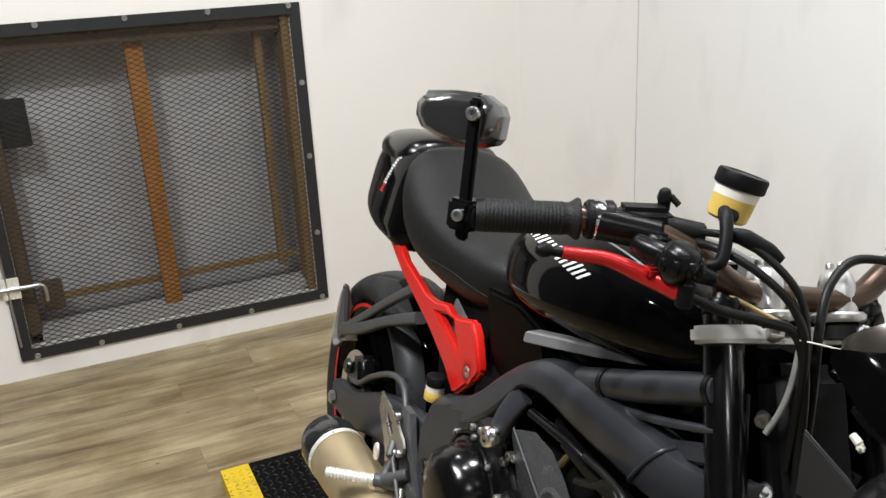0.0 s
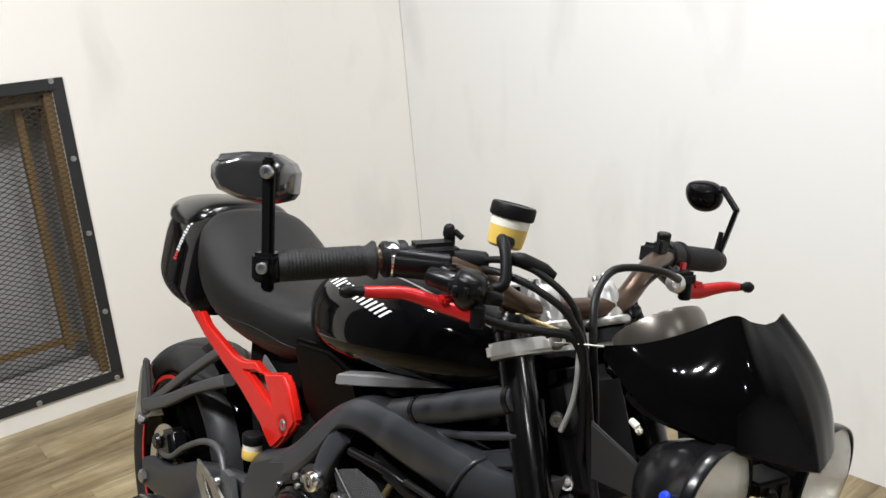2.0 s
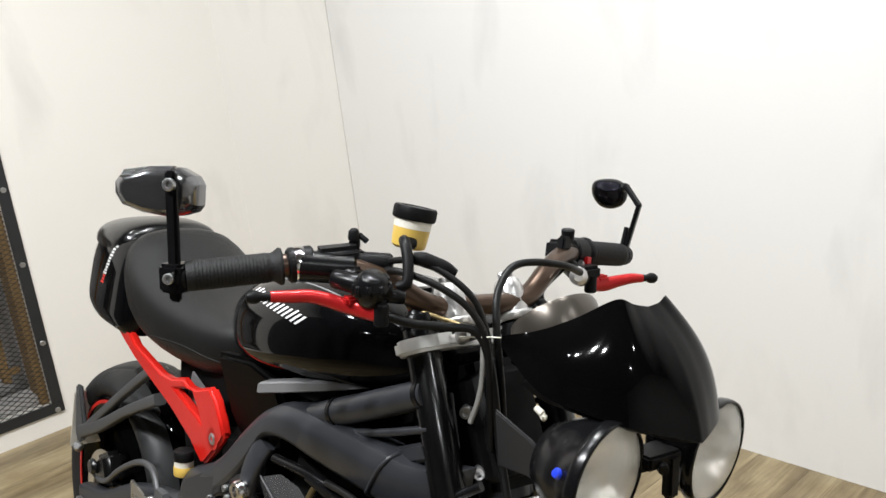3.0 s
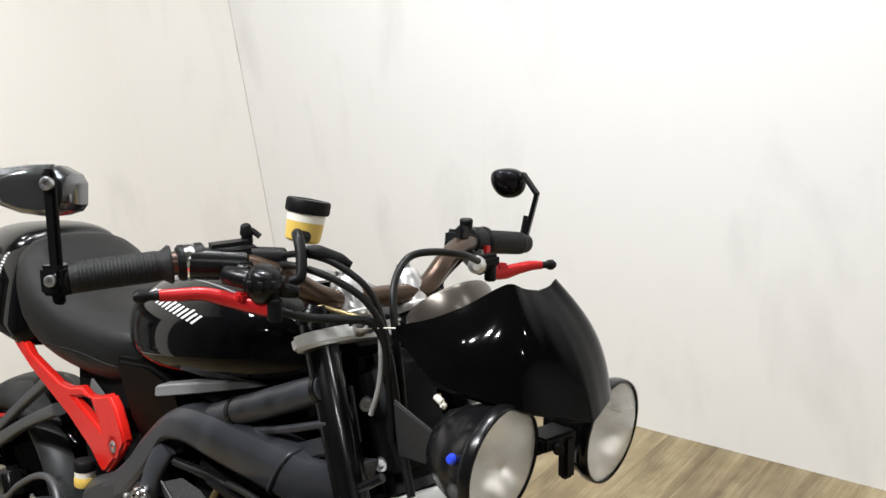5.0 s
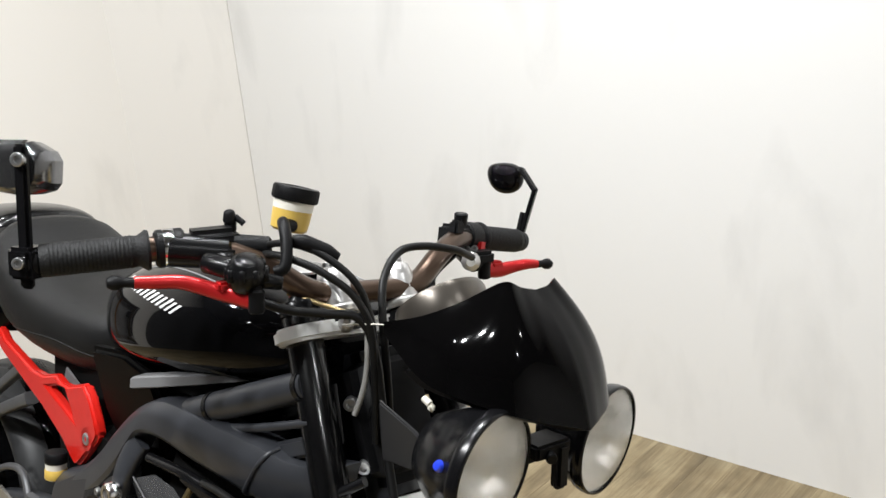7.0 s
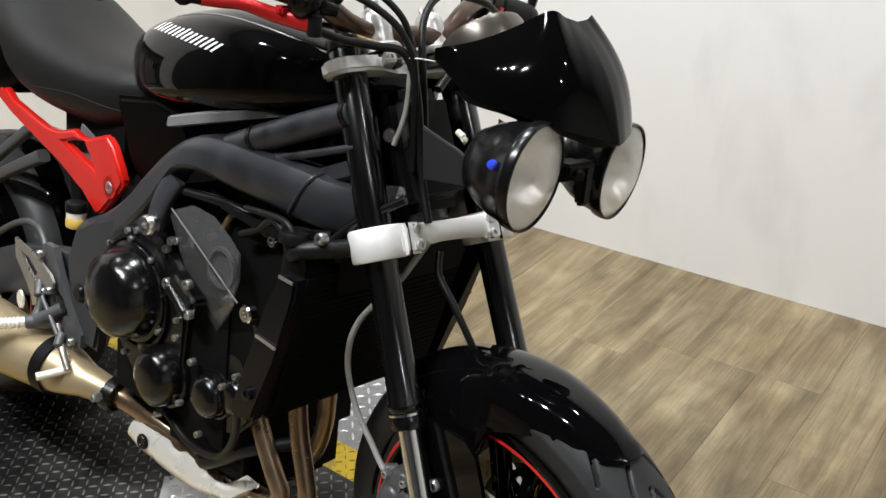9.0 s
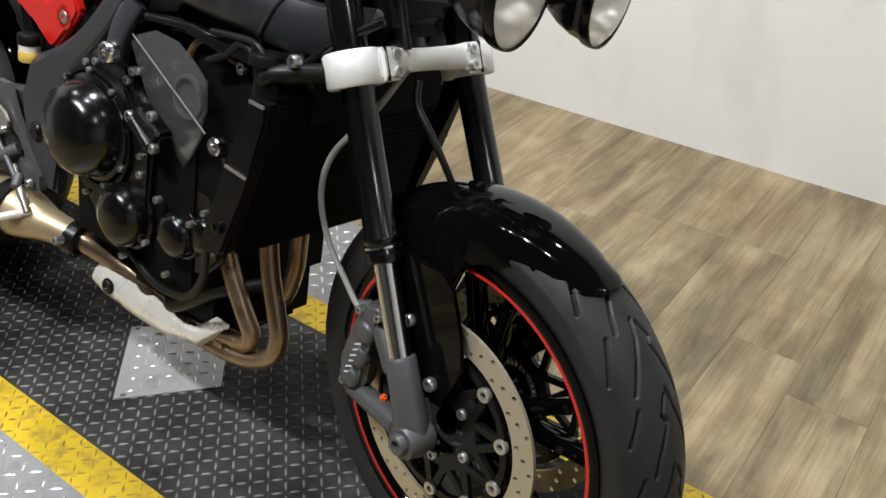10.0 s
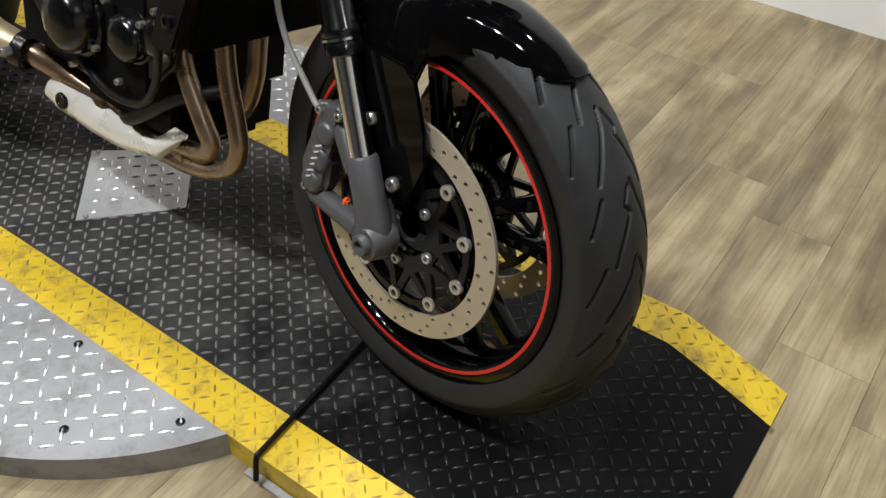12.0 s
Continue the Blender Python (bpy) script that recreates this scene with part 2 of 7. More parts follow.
COVERBLACK = shader("black_cover_paint", (0.003, 0.003, 0.0032), 0.17, spec=0.5, vary=0.25, vary_scale=90, bump=0.04, bump_scale=700)
FRAMEGREY = shader("graphite_frame_paint", (0.024, 0.0255, 0.030), 0.38, spec=0.55, vary=0.15, vary_scale=60, bump=0.03, bump_scale=900)
MATTE = shader("black_plastic", (0.0045, 0.0045, 0.005), 0.45, spec=0.16, vary=0.25, vary_scale=80, bump=0.15, bump_scale=900)
ENGINE = shader("black_engine_paint", (0.0045, 0.0045, 0.0045), 0.26, spec=0.45, vary=0.3, vary_scale=50, bump=0.12, bump_scale=500)
CLEARCOVER = shader("smoked_cover", (0.10, 0.10, 0.102), 0.16, spec=0.7, vary=0.12, vary_scale=30)
CLEARCOVER.node_tree.nodes["Principled BSDF"].inputs["Alpha"].default_value = 0.42
SEATVINYL = shader("seat_vinyl", (0.0042, 0.0043, 0.0047), 0.42, spec=0.34, vary=0.12, vary_scale=40, bump=0.35, bump_scale=1100)
SEATDARK = shader("dark_seat_vinyl", (0.006, 0.0063, 0.0068), 0.5, spec=0.3, vary=0.12, vary_scale=40, bump=0.35, bump_scale=1100)
RUBBER = shader("tyre_rubber", (0.019, 0.0193, 0.020), 0.5, spec=0.28, vary=0.3, vary_scale=30, bump=0.12, bump_scale=300, rough_vary=0.1)
MIRRORSHELL = shader("black_chrome_shell", (0.17, 0.17, 0.175), 0.16, metal=0.9, vary=0.2, vary_scale=30)
GRIP = shader("grip_rubber", (0.006, 0.006, 0.0063), 0.62, spec=0.3, vary=0.2, vary_scale=60, bump=0.5, bump_scale=450)
LEGBLACK = shader("gloss_fork_black", (0.002, 0.002, 0.0022), 0.20, spec=0.6, vary=0.2, vary_scale=60)
PANEL = shader("black_side_panel", (0.0012, 0.0012, 0.0013), 0.4, spec=0.03, vary=0.2, vary_scale=60)
BOWL = shader("satin_lamp_bowl", (0.004, 0.004, 0.0045), 0.22, spec=0.3, vary=0.2, vary_scale=60)
# nearly black with hardly any gloss, for inner casings, radiator and boxes
BLACKOUT = shader("dull_black", (0.0022, 0.0022, 0.0022), 0.75, spec=0.12, vary=0.2, vary_scale=40)
HOSE = shader("black_rubber_hose", (0.005, 0.005, 0.005), 0.42, spec=0.25, vary=0.2, vary_scale=80)
RED = shader("red_powder_coat", (0.54, 0.013, 0.008), 0.27, spec=0.4, vary=0.08, vary_scale=60, bump=0.05, bump_scale=900)
REDANO = shader("red_anodised", (0.50, 0.018, 0.02), 0.28, metal=0.45, vary=0.1, vary_scale=80)
REDTAPE = shader("red_rim_tape", (0.55, 0.02, 0.015), 0.35, vary=0.1, vary_scale=100)
ALU = shader("machined_aluminium", (0.62, 0.61, 0.6), 0.34, metal=0.9, vary=0.08, vary_scale=70, rough_vary=0.06)
WHITEALU = shader("cast_alloy_clamp", (0.74, 0.735, 0.72), 0.4, metal=0.2, vary=0.06, vary_scale=60, bump=0.1, bump_scale=700)
CHROME = shader("chrome", (0.75, 0.75, 0.76), 0.12, metal=1.0, vary=0.05, vary_scale=40)
BOLT = shader("zinc_bolt", (0.42, 0.42, 0.42), 0.28, metal=0.9, vary=0.15, vary_scale=200)
DISCSTEEL = shader("brake_disc_steel", (0.50, 0.44, 0.34), 0.38, metal=0.55, vary=0.1, vary_scale=150, rough_vary=0.08)
TITAN = shader("gold_titanium", (0.45, 0.36, 0.22), 0.38, metal=0.6, vary=0.1, vary_scale=25, rough_vary=0.07)
CARBON = shader("carbon_end_cap", (0.014, 0.014, 0.015), 0.22, coat=0.6, vary=0.4, vary_scale=300)
HEADER = shader("heat_tinted_steel", (0.30, 0.215, 0.145), 0.27, metal=0.85, vary=0.45, vary_scale=12, rough_vary=0.1)
SHIELD = shader("brushed_heat_shield", (0.86, 0.835, 0.77), 0.3, metal=0.45, vary=0.12, vary_scale=20, rough_vary=0.08)
BRONZE = shader("bronze_bar_anodise", (0.085, 0.056, 0.04), 0.3, metal=0.75, vary=0.1, vary_scale=40)
CALIPER = shader("grey_caliper", (0.085, 0.085, 0.089), 0.42, metal=0.3, vary=0.12, vary_scale=60, bump=0.1, bump_scale=500)
TINTED = shader("tinted_screen", (0.0016, 0.0015, 0.0016), 0.06, spec=0.16, vary=0.2, vary_scale=400)
WHITEPAINT = shader("white_lettering", (0.62, 0.62, 0.62), 0.4)
YELLOWFLUID = shader("aged_brake_fluid", (0.62, 0.42, 0.09), 0.35, vary=0.1, vary_scale=30)
FROST = shader("frosted_plastic", (0.72, 0.69, 0.6), 0.4, vary=0.05, vary_scale=40)
BLUE = shader("blue_marker_lens", (0.02, 0.05, 0.6), 0.1, coat=1.0)
ORANGE = shader("orange_plug", (0.85, 0.12, 0.02), 0.4)
RUSTWOOD = shader("stained_timber", (0.36, 0.15, 0.03), 0.6, vary=0.35, vary_scale=14, bump=0.3, bump_scale=60, grain_stretch=(4, 4, 0.5))
DIRTYWOOD = shader("grimy_timber", (0.10, 0.070, 0.036), 0.7, vary=0.5, vary_scale=16, bump=0.3, bump_scale=60, grain_stretch=(3, 3, 0.6))
DRYWOOD = shader("dry_brown_timber", (0.25, 0.155, 0.062), 0.65, vary=0.4, vary_scale=16, bump=0.3, bump_scale=60, grain_stretch=(4, 4, 0.5))
DUSTYSILL = shader("dusty_pale_paint", (0.46, 0.45, 0.44), 0.6, vary=0.35, vary_scale=9)
VENTSHEET = shader("dusty_grey_sheet", (0.46, 0.455, 0.46), 0.5, vary=0.55, vary_scale=2.2)
VENTFRAME = shader("black_steel_strip", (0.018, 0.019, 0.021), 0.42, metal=0.2, vary=0.25, vary_scale=30, bump=0.1, bump_scale=200)
MESHSTEEL = shader("grimy_expanded_mesh", (0.03, 0.026, 0.021), 0.5, metal=0.3, vary=0.45, vary_scale=30)
REFLECTOR = shader("lamp_reflector", (0.95, 0.93, 0.89), 0.2, metal=0.65)
BRASS = shader("gold_part", (0.28, 0.21, 0.1), 0.35, metal=0.7)


def glass_material():
    m = bpy.data.materials.new("fluted_lamp_glass")
    m.use_nodes = True
    nt, p = m.node_tree, m.node_tree.nodes["Principled BSDF"]
    p.inputs["Base Color"].default_value = (0.97, 0.96, 0.93, 1)
    p.inputs["Roughness"].default_value = 0.12
    p.inputs["Transmission Weight"].default_value = 0.9
    p.inputs["IOR"].default_value = 1.45
    tc = nt.nodes.new("ShaderNodeTexCoord")
    wave = nt.nodes.new("ShaderNodeTexWave")
    wave.bands_direction = "Y"
    wave.inputs["Scale"].default_value = 130
    wave.inputs["Distortion"].default_value = 0.6
    nt.links.new(tc.outputs["Object"], wave.inputs["Vector"])
    bp = nt.nodes.new("ShaderNodeBump")
    bp.inputs["Strength"].default_value, bp.inputs["Distance"].default_value = 0.16, 0.001
    nt.links.new(wave.outputs["Fac"], bp.inputs["Height"])
    nt.links.new(bp.outputs[0], p.inputs["Normal"])
    return m


LENS = glass_material()

# ---- building helpers ----
def part(name, bm, material, parent, label="", smooth=True, angle=40):
    """Links a bmesh as one mesh object under a thing or a part."""
    me = bpy.data.meshes.new(name)
    if bm.faces:
        bmesh.ops.recalc_face_normals(bm, faces=bm.faces)
    bm.to_mesh(me)
    bm.free()
    me.materials.append(material)
    if smooth:
        me.polygons.foreach_set("use_smooth", [True] * len(me.polygons))
        me.set_sharp_from_angle(angle=radians(angle))
    ob = new(name, me)
    if parent is not None:
        ob.parent = parent
    if label:
        ob["label"] = label
    return ob


def root(name, m, label, category, group="", kind=""):
    ob = new(name)
    ob.empty_display_size = 0.05
    ob.matrix_world = m
    return tagged(ob, label, category, group, kind)


def add_box(bm, size, m=Matrix(), bevel=0.0, seg=2):
    r = bmesh.ops.create_cube(bm, size=1, matrix=m @ Matrix.Diagonal((*size, 1)))
    if bevel:
        edges = {e for v in r["verts"] for e in v.link_edges}
        bmesh.ops.bevel(bm, geom=list(edges), offset=bevel, segments=seg, affect="EDGES", clamp_overlap=True)


def box(size, m=Matrix(), bevel=0.0, seg=2):
    bm = bmesh.new()
    add_box(bm, size, m, bevel, seg)
    return bm


def add_lathe(bm, profile, m=Matrix(), seg=40, closed=False):
    """Turns (radius, height) pairs round z."""
    rings = []
    for r, h in profile:
        if r < 1e-6:
            rings.append([bm.verts.new(m @ Vector((0, 0, h)))])
        else:
            rings.append([bm.verts.new(m @ Vector((r * math.cos(2 * math.pi * k / seg), r * math.sin(2 * math.pi * k / seg), h))) for k in range(seg)])
    pairs = list(zip(rings, rings[1:])) + ([(rings[-1], rings[0])] if closed else [])
    for a, b in pairs:
        for k in range(seg):
            q = [a[k % len(a)], a[(k + 1) % len(a)], b[(k + 1) % len(b)], b[k % len(b)]]
            q = list(dict.fromkeys(q))
            if len(q) > 2:
                bm.faces.new(q)


def lathe(profile, m=Matrix(), seg=40, closed=False):
    bm = bmesh.new()
    add_lathe(bm, profile, m, seg, closed)
    return bm


def along(a, b):
    """A frame at a whose z points to b."""
    a, b = Vector(a), Vector(b)
    return Matrix.Translation(a) @ (b - a).to_track_quat("Z", "Y").to_matrix().to_4x4()


def add_rod(bm, a, b, r, r2=None, seg=20, bevel=0.0):
    length = (Vector(b) - Vector(a)).length
    r2 = r if r2 is None else r2
    c = min(bevel, r * 0.5, length * 0.3)
    prof = [(0, 0), (r - c, 0)] + ([(r, c)] if c else []) + ([(r2, length - c)] if c else []) + [(r2 - c, length), (0, length)]
    add_lathe(bm, prof, along(a, b), seg)


def rod(a, b, r, r2=None, seg=20, bevel=0.0):
    bm = bmesh.new()
    add_rod(bm, a, b, r, r2, seg, bevel)
    return bm


def smooth_path(pts, steps=8):
    """A Catmull-Rom line through the points."""
    p = [Vector(q) for q in pts]
    p = [p[0] * 2 - p[1]] + p + [p[-1] * 2 - p[-2]]
    out = []
    for k in range(1, len(p) - 2):
        for s in range(steps):
            t = s / steps
            out.append(0.5 * ((2 * p[k]) + (p[k + 1] - p[k - 1]) * t + (2 * p[k - 1] - 5 * p[k] + 4 * p[k + 1] - p[k + 2]) * t * t
                              + (3 * p[k] - p[k - 1] - 3 * p[k + 1] + p[k + 2]) * t ** 3))
    out.append(p[-2])
    return out


def add_pipe(bm, pts, r, seg=12, steps=8, radii=None):
    line = smooth_path(pts, steps)
    n = len(line)
    side = None
    rings = []
    for k, q in enumerate(line):
        d = (line[min(k + 1, n - 1)] - line[max(k - 1, 0)]).normalized()
        if side is None:
            side = d.orthogonal().normalized()
        side = (side - d * side.dot(d)).normalized()
        up = d.cross(side)
        rr = r if radii is None else float(np.interp(k / (n - 1) * (len(radii) - 1), range(len(radii)), radii))
        rings.append([bm.verts.new(q + rr * (math.cos(a) * side + math.sin(a) * up)) for a in (2 * math.pi * j / seg for j in range(seg))])
    for a, b in zip(rings, rings[1:]):
        for j in range(seg):
            bm.faces.new((a[j], a[(j + 1) % seg], b[(j + 1) % seg], b[j]))
    bm.faces.new(rings[0][::-1])
    bm.faces.new(rings[-1])


def pipe(pts, r, seg=12, steps=8, radii=None):
    bm = bmesh.new()
    add_pipe(bm, pts, r, seg, steps, radii)
    return bm


def add_plate(bm, outline, thick, m=Matrix(), bevel=0.0, seg=2):
    """An outline in the plane z = 0 of m, extruded thick along z."""
    lo = [bm.verts.new(m @ Vector((x, y, 0))) for x, y in outline]
    hi = [bm.verts.new(m @ Vector((x, y, thick))) for x, y in outline]
    n = len(lo)
    faces = [bm.faces.new(lo[::-1]), bm.faces.new(hi)]
    for k in range(n):
        faces.append(bm.faces.new((lo[k], lo[(k + 1) % n], hi[(k + 1) % n], hi[k])))
    if bevel:
        edges = {e for f in faces[:2] for e in f.edges}
        bmesh.ops.bevel(bm, geom=list(edges), offset=bevel, segments=seg, affect="EDGES", clamp_overlap=True)


def plate(outline, thick, m=Matrix(), bevel=0.0, seg=2):
    bm = bmesh.new()
    add_plate(bm, outline, thick, m, bevel, seg)
    return bm


def loft(sections, caps=True, closed=True):
    """Skins rings of equally many points."""
    bm = bmesh.new()
    rings = [[bm.verts.new(q) for q in s] for s in sections]
    n = len(rings[0])
    for a, b in zip(rings, rings[1:]):
        for k in range(n if closed else n - 1):
            bm.faces.new((a[k], a[(k + 1) % n], b[(k + 1) % n], b[k]))
    if caps and closed:
        bm.faces.new(rings[0][::-1])
        bm.faces.new(rings[-1])
    return bm


def rounded(bm, levels=2, crease=()):
    """Subdivides a cage smoothly (Catmull-Clark) without a modifier left on the object."""
    me = bpy.data.meshes.new("cage")
    bmesh.ops.recalc_face_normals(bm, faces=bm.faces)
    bm.to_mesh(me)
    bm.free()
    ob = bpy.data.objects.new("cage", me)
    scene.collection.objects.link(ob)
    mod = ob.modifiers.new("s", "SUBSURF")
    mod.levels = mod.render_levels = levels
    out = bmesh.new()
    dg = bpy.context.evaluated_depsgraph_get()
    dg.update()
    ev = ob.evaluated_get(dg)
    out.from_mesh(ev.to_mesh())
    ev.to_mesh_clear()
    bpy.data.objects.remove(ob)
    bpy.data.meshes.remove(me)
    return out


def side(y0):
    """The plane of a plate seen from the side: u forward, v up, at the given y, thickness outward to the right (-y)."""
    return Matrix(((1, 0, 0, 0), (0, 0, -1, y0), (0, 1, 0, 0), (0, 0, 0, 1)))


def add_bolt(bm, at, way, r=0.008, h=0.006):
    """A hex socket cap screw."""
    m = along(at, Vector(at) + Vector(way))
    add_lathe(bm, [(0, -0.004), (r, -0.004), (r, h * 0.75), (r * 0.85, h), (r * 0.5, h), (r * 0.45, h * 0.35), (0, h * 0.35)], m, 14)


def bolt(at, way, r=0.008, h=0.006):
    bm = bmesh.new()
    add_bolt(bm, at, way, r, h)
    return bm

# ---- the room ----
def room():
    t = 0.15
    h = CEIL - FLOOR
    zc = (CEIL + FLOOR) / 2
    base = part("floor", box((EAST - WEST + 1.2, 8.2, 0.1), pose((EAST + WEST) / 2, -1.2, FLOOR - 0.055)), RUSTWOOD, None)
    tagged(base, "light brown wood-look vinyl plank floor", "floor", kind="structure")
    c = part("ceiling", box((EAST - WEST + 1.2, 8.2, 0.1), pose((EAST + WEST) / 2, -1.2, CEIL + 0.05)), CEILING, None)
    tagged(c, "plain dark painted ceiling", "ceiling", kind="structure")
    # west wall, with the hole for the mesh-covered opening
    y0, y1, z0, z1 = VENT
    bm = bmesh.new()
    x = WEST - t / 2
    add_box(bm, (t, y0 + 1.05, h), pose(x, (y0 - 1.05) / 2, zc))
    add_box(bm, (t, 1.80 - y1, h), pose(x, (1.80 + y1) / 2, zc))
    add_box(bm, (t, y1 - y0, z0 - FLOOR), pose(x, (y0 + y1) / 2, (z0 + FLOOR) / 2))
    add_box(bm, (t, y1 - y0, CEIL - z1), pose(x, (y0 + y1) / 2, (CEIL + z1) / 2))
    w = part("wall_west", bm, BEIGE, None, smooth=False)
    tagged(w, "white painted wall with a mesh-covered opening near the floor", "wall", kind="structure")
    # unseen stretch, made dark so the black bodywork mirrors little light
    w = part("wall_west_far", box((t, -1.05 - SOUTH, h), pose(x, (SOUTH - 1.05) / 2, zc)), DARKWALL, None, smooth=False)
    tagged(w, "unseen dark stretch of the side wall, added for dark reflections", "wall", kind="structure")
    w = part("wall_north", box((EAST + 2.44, t, h), pose((EAST - 2.44) / 2, NORTH + t / 2, zc)), WALL, None, smooth=False)
    tagged(w, "white painted wall with faint scuffs behind the motorcycle", "wall", kind="structure")
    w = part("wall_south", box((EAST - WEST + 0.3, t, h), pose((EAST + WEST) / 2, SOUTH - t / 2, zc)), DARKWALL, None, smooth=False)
    tagged(w, "unseen dark wall across the room, added for dark reflections", "wall", kind="structure")
    w = part("wall_east", box((t, NORTH - SOUTH + 0.3, h), pose(EAST + t / 2, (NORTH + SOUTH) / 2, zc)), WALL, None, smooth=False)
    tagged(w, "plain white wall at the end of the room", "wall", kind="structure")
    # the splayed panel that closes the corner
    out = [(WEST, 1.277), (-2.446, NORTH), (-2.446, 1.756), (WEST, 1.756)]
    w = part("wall_splay", plate(out, h, Matrix.Translation((0, 0, FLOOR))), BEIGE, None, smooth=False)
    tagged(w, "off-white splayed wall panel across the corner", "wall", kind="structure")


VENT = (-0.698, 0.339, 0.063, 1.115)
room()

# ---- the motorcycle ----
from mathutils.bvhtree import BVHTree

HEADING, LEAN, STEER, RAKE, OFFSET = -2.87, 12.64, 7.3, 24.4, 0.032
BIKE = pose(0.0055, -0.0125, 0.0023, 0, 0, HEADING) @ pose(0, 0, 0, -LEAN, 0, 0)
bike = root("motorcycle", BIKE, "black naked motorcycle with red subframe and levers, on its stand", "motorcycle")
steer_axis = Vector((-math.sin(radians(RAKE)), 0, math.cos(radians(RAKE))))
pivot = Vector((0, 0, 0.30)) + OFFSET * Vector((-math.cos(radians(RAKE)), 0, -math.sin(radians(RAKE))))
FORK = Matrix.Translation(pivot) @ Matrix.Rotation(radians(-STEER), 4, steer_axis) @ Matrix.Translation(-pivot)


def fpart(name, bm, material, label="", parent=None, **kw):
    """A part that turns with the steering."""
    ob = part(name, bm, material, parent or bike, label, **kw)
    if parent is None:
        ob.matrix_local = FORK
    return ob


def flat_holes(loops, thick, m):
    """A flat plate from an outer loop and hole loops, extruded along z of m."""
    bm = bmesh.new()
    for loop in loops:
        vs = [bm.verts.new(m @ Vector((x, y, 0))) for x, y in loop]
        for k in range(len(vs)):
            bm.edges.new((vs[k], vs[(k + 1) % len(vs)]))
    bmesh.ops.triangle_fill(bm, edges=bm.edges[:], use_beauty=True)
    ext = bmesh.ops.extrude_face_region(bm, geom=bm.faces[:])
    bmesh.ops.translate(bm, verts=[v for v in ext["geom"] if isinstance(v, bmesh.types.BMVert)], vec=m.to_3x3() @ Vector((0, 0, thick)))
    return bm


def circle(r, n=24, cx=0.0, cy=0.0, phase=0.0):
    return [(cx + r * math.cos(2 * math.pi * k / n + phase), cy + r * math.sin(2 * math.pi * k / n + phase)) for k in range(n)]


def tyre_mesh(name, width, radius, rim, seg, rows, grooves, period, parent, half=0.0028, depth=0.005):
    """A round tyre whose tread grooves are sunk into the rubber. Grooves: lines of (turn share, across) in one period."""
    prof = [(rim, -width * 0.41), (rim + 0.012, -width * 0.47), (rim + 0.03, -width * 0.5), (radius - 0.031, -width * 0.475), (radius - 0.016, -width * 0.38),
            (radius - 0.0055, -width * 0.22), (radius, 0)]
    prof = prof + [(r, -h) for r, h in prof[-2::-1]]
    p = smooth_path([(r, 0, h) for r, h in prof], 10)
    d = np.cumsum([0] + [(b - a).length for a, b in zip(p, p[1:])])
    s = np.linspace(0, d[-1], rows)
    r, h = np.interp(s, d, [q.x for q in p]), np.interp(s, d, [q.z for q in p])
    across = s - d[-1] / 2
    ang = np.arange(seg) / seg * 2 * np.pi
    u = (ang / (2 * np.pi) * period) % 1.0
    arc = 2 * np.pi * radius / period
    U, V = np.meshgrid(u, across, indexing="ij")
    sink = np.zeros_like(U)
    for line in grooves:
        for (u0, v0), (u1, v1) in zip(line, line[1:]):
            for shift in (-1, 0, 1):
                ax, ay, bx, by = (u0 + shift) * arc, v0, (u1 + shift) * arc, v1
                L2 = (bx - ax) ** 2 + (by - ay) ** 2
                t = np.clip(((U * arc - ax) * (bx - ax) + (V - ay) * (by - ay)) / L2, 0, 1)
                dist = np.hypot(U * arc - ax - t * (bx - ax), V - ay - t * (by - ay))
                sink = np.maximum(sink, depth * np.clip((half * 1.6 - dist) / (half * 0.9), 0, 1))
    rr = r[None, :] - sink
    verts = np.stack([rr * np.cos(ang)[:, None], np.broadcast_to(h[None, :], rr.shape), rr * np.sin(ang)[:, None]], -1).reshape(-1, 3)
    i = np.arange(seg)[:, None] * rows + np.arange(rows - 1)[None, :]
    j = ((np.arange(seg) + 1) % seg)[:, None] * rows + np.arange(rows - 1)[None, :]
    faces = np.stack([i, i + 1, j + 1, j], -1).reshape(-1, 4)
    me = bpy.data.meshes.new(name)
    me.from_pydata(verts.tolist(), [], faces.tolist())
    me.materials.append(RUBBER)
    me.polygons.foreach_set("use_smooth", [True] * len(me.polygons))
    ob = new(name, me)
    ob.parent = parent
    return ob


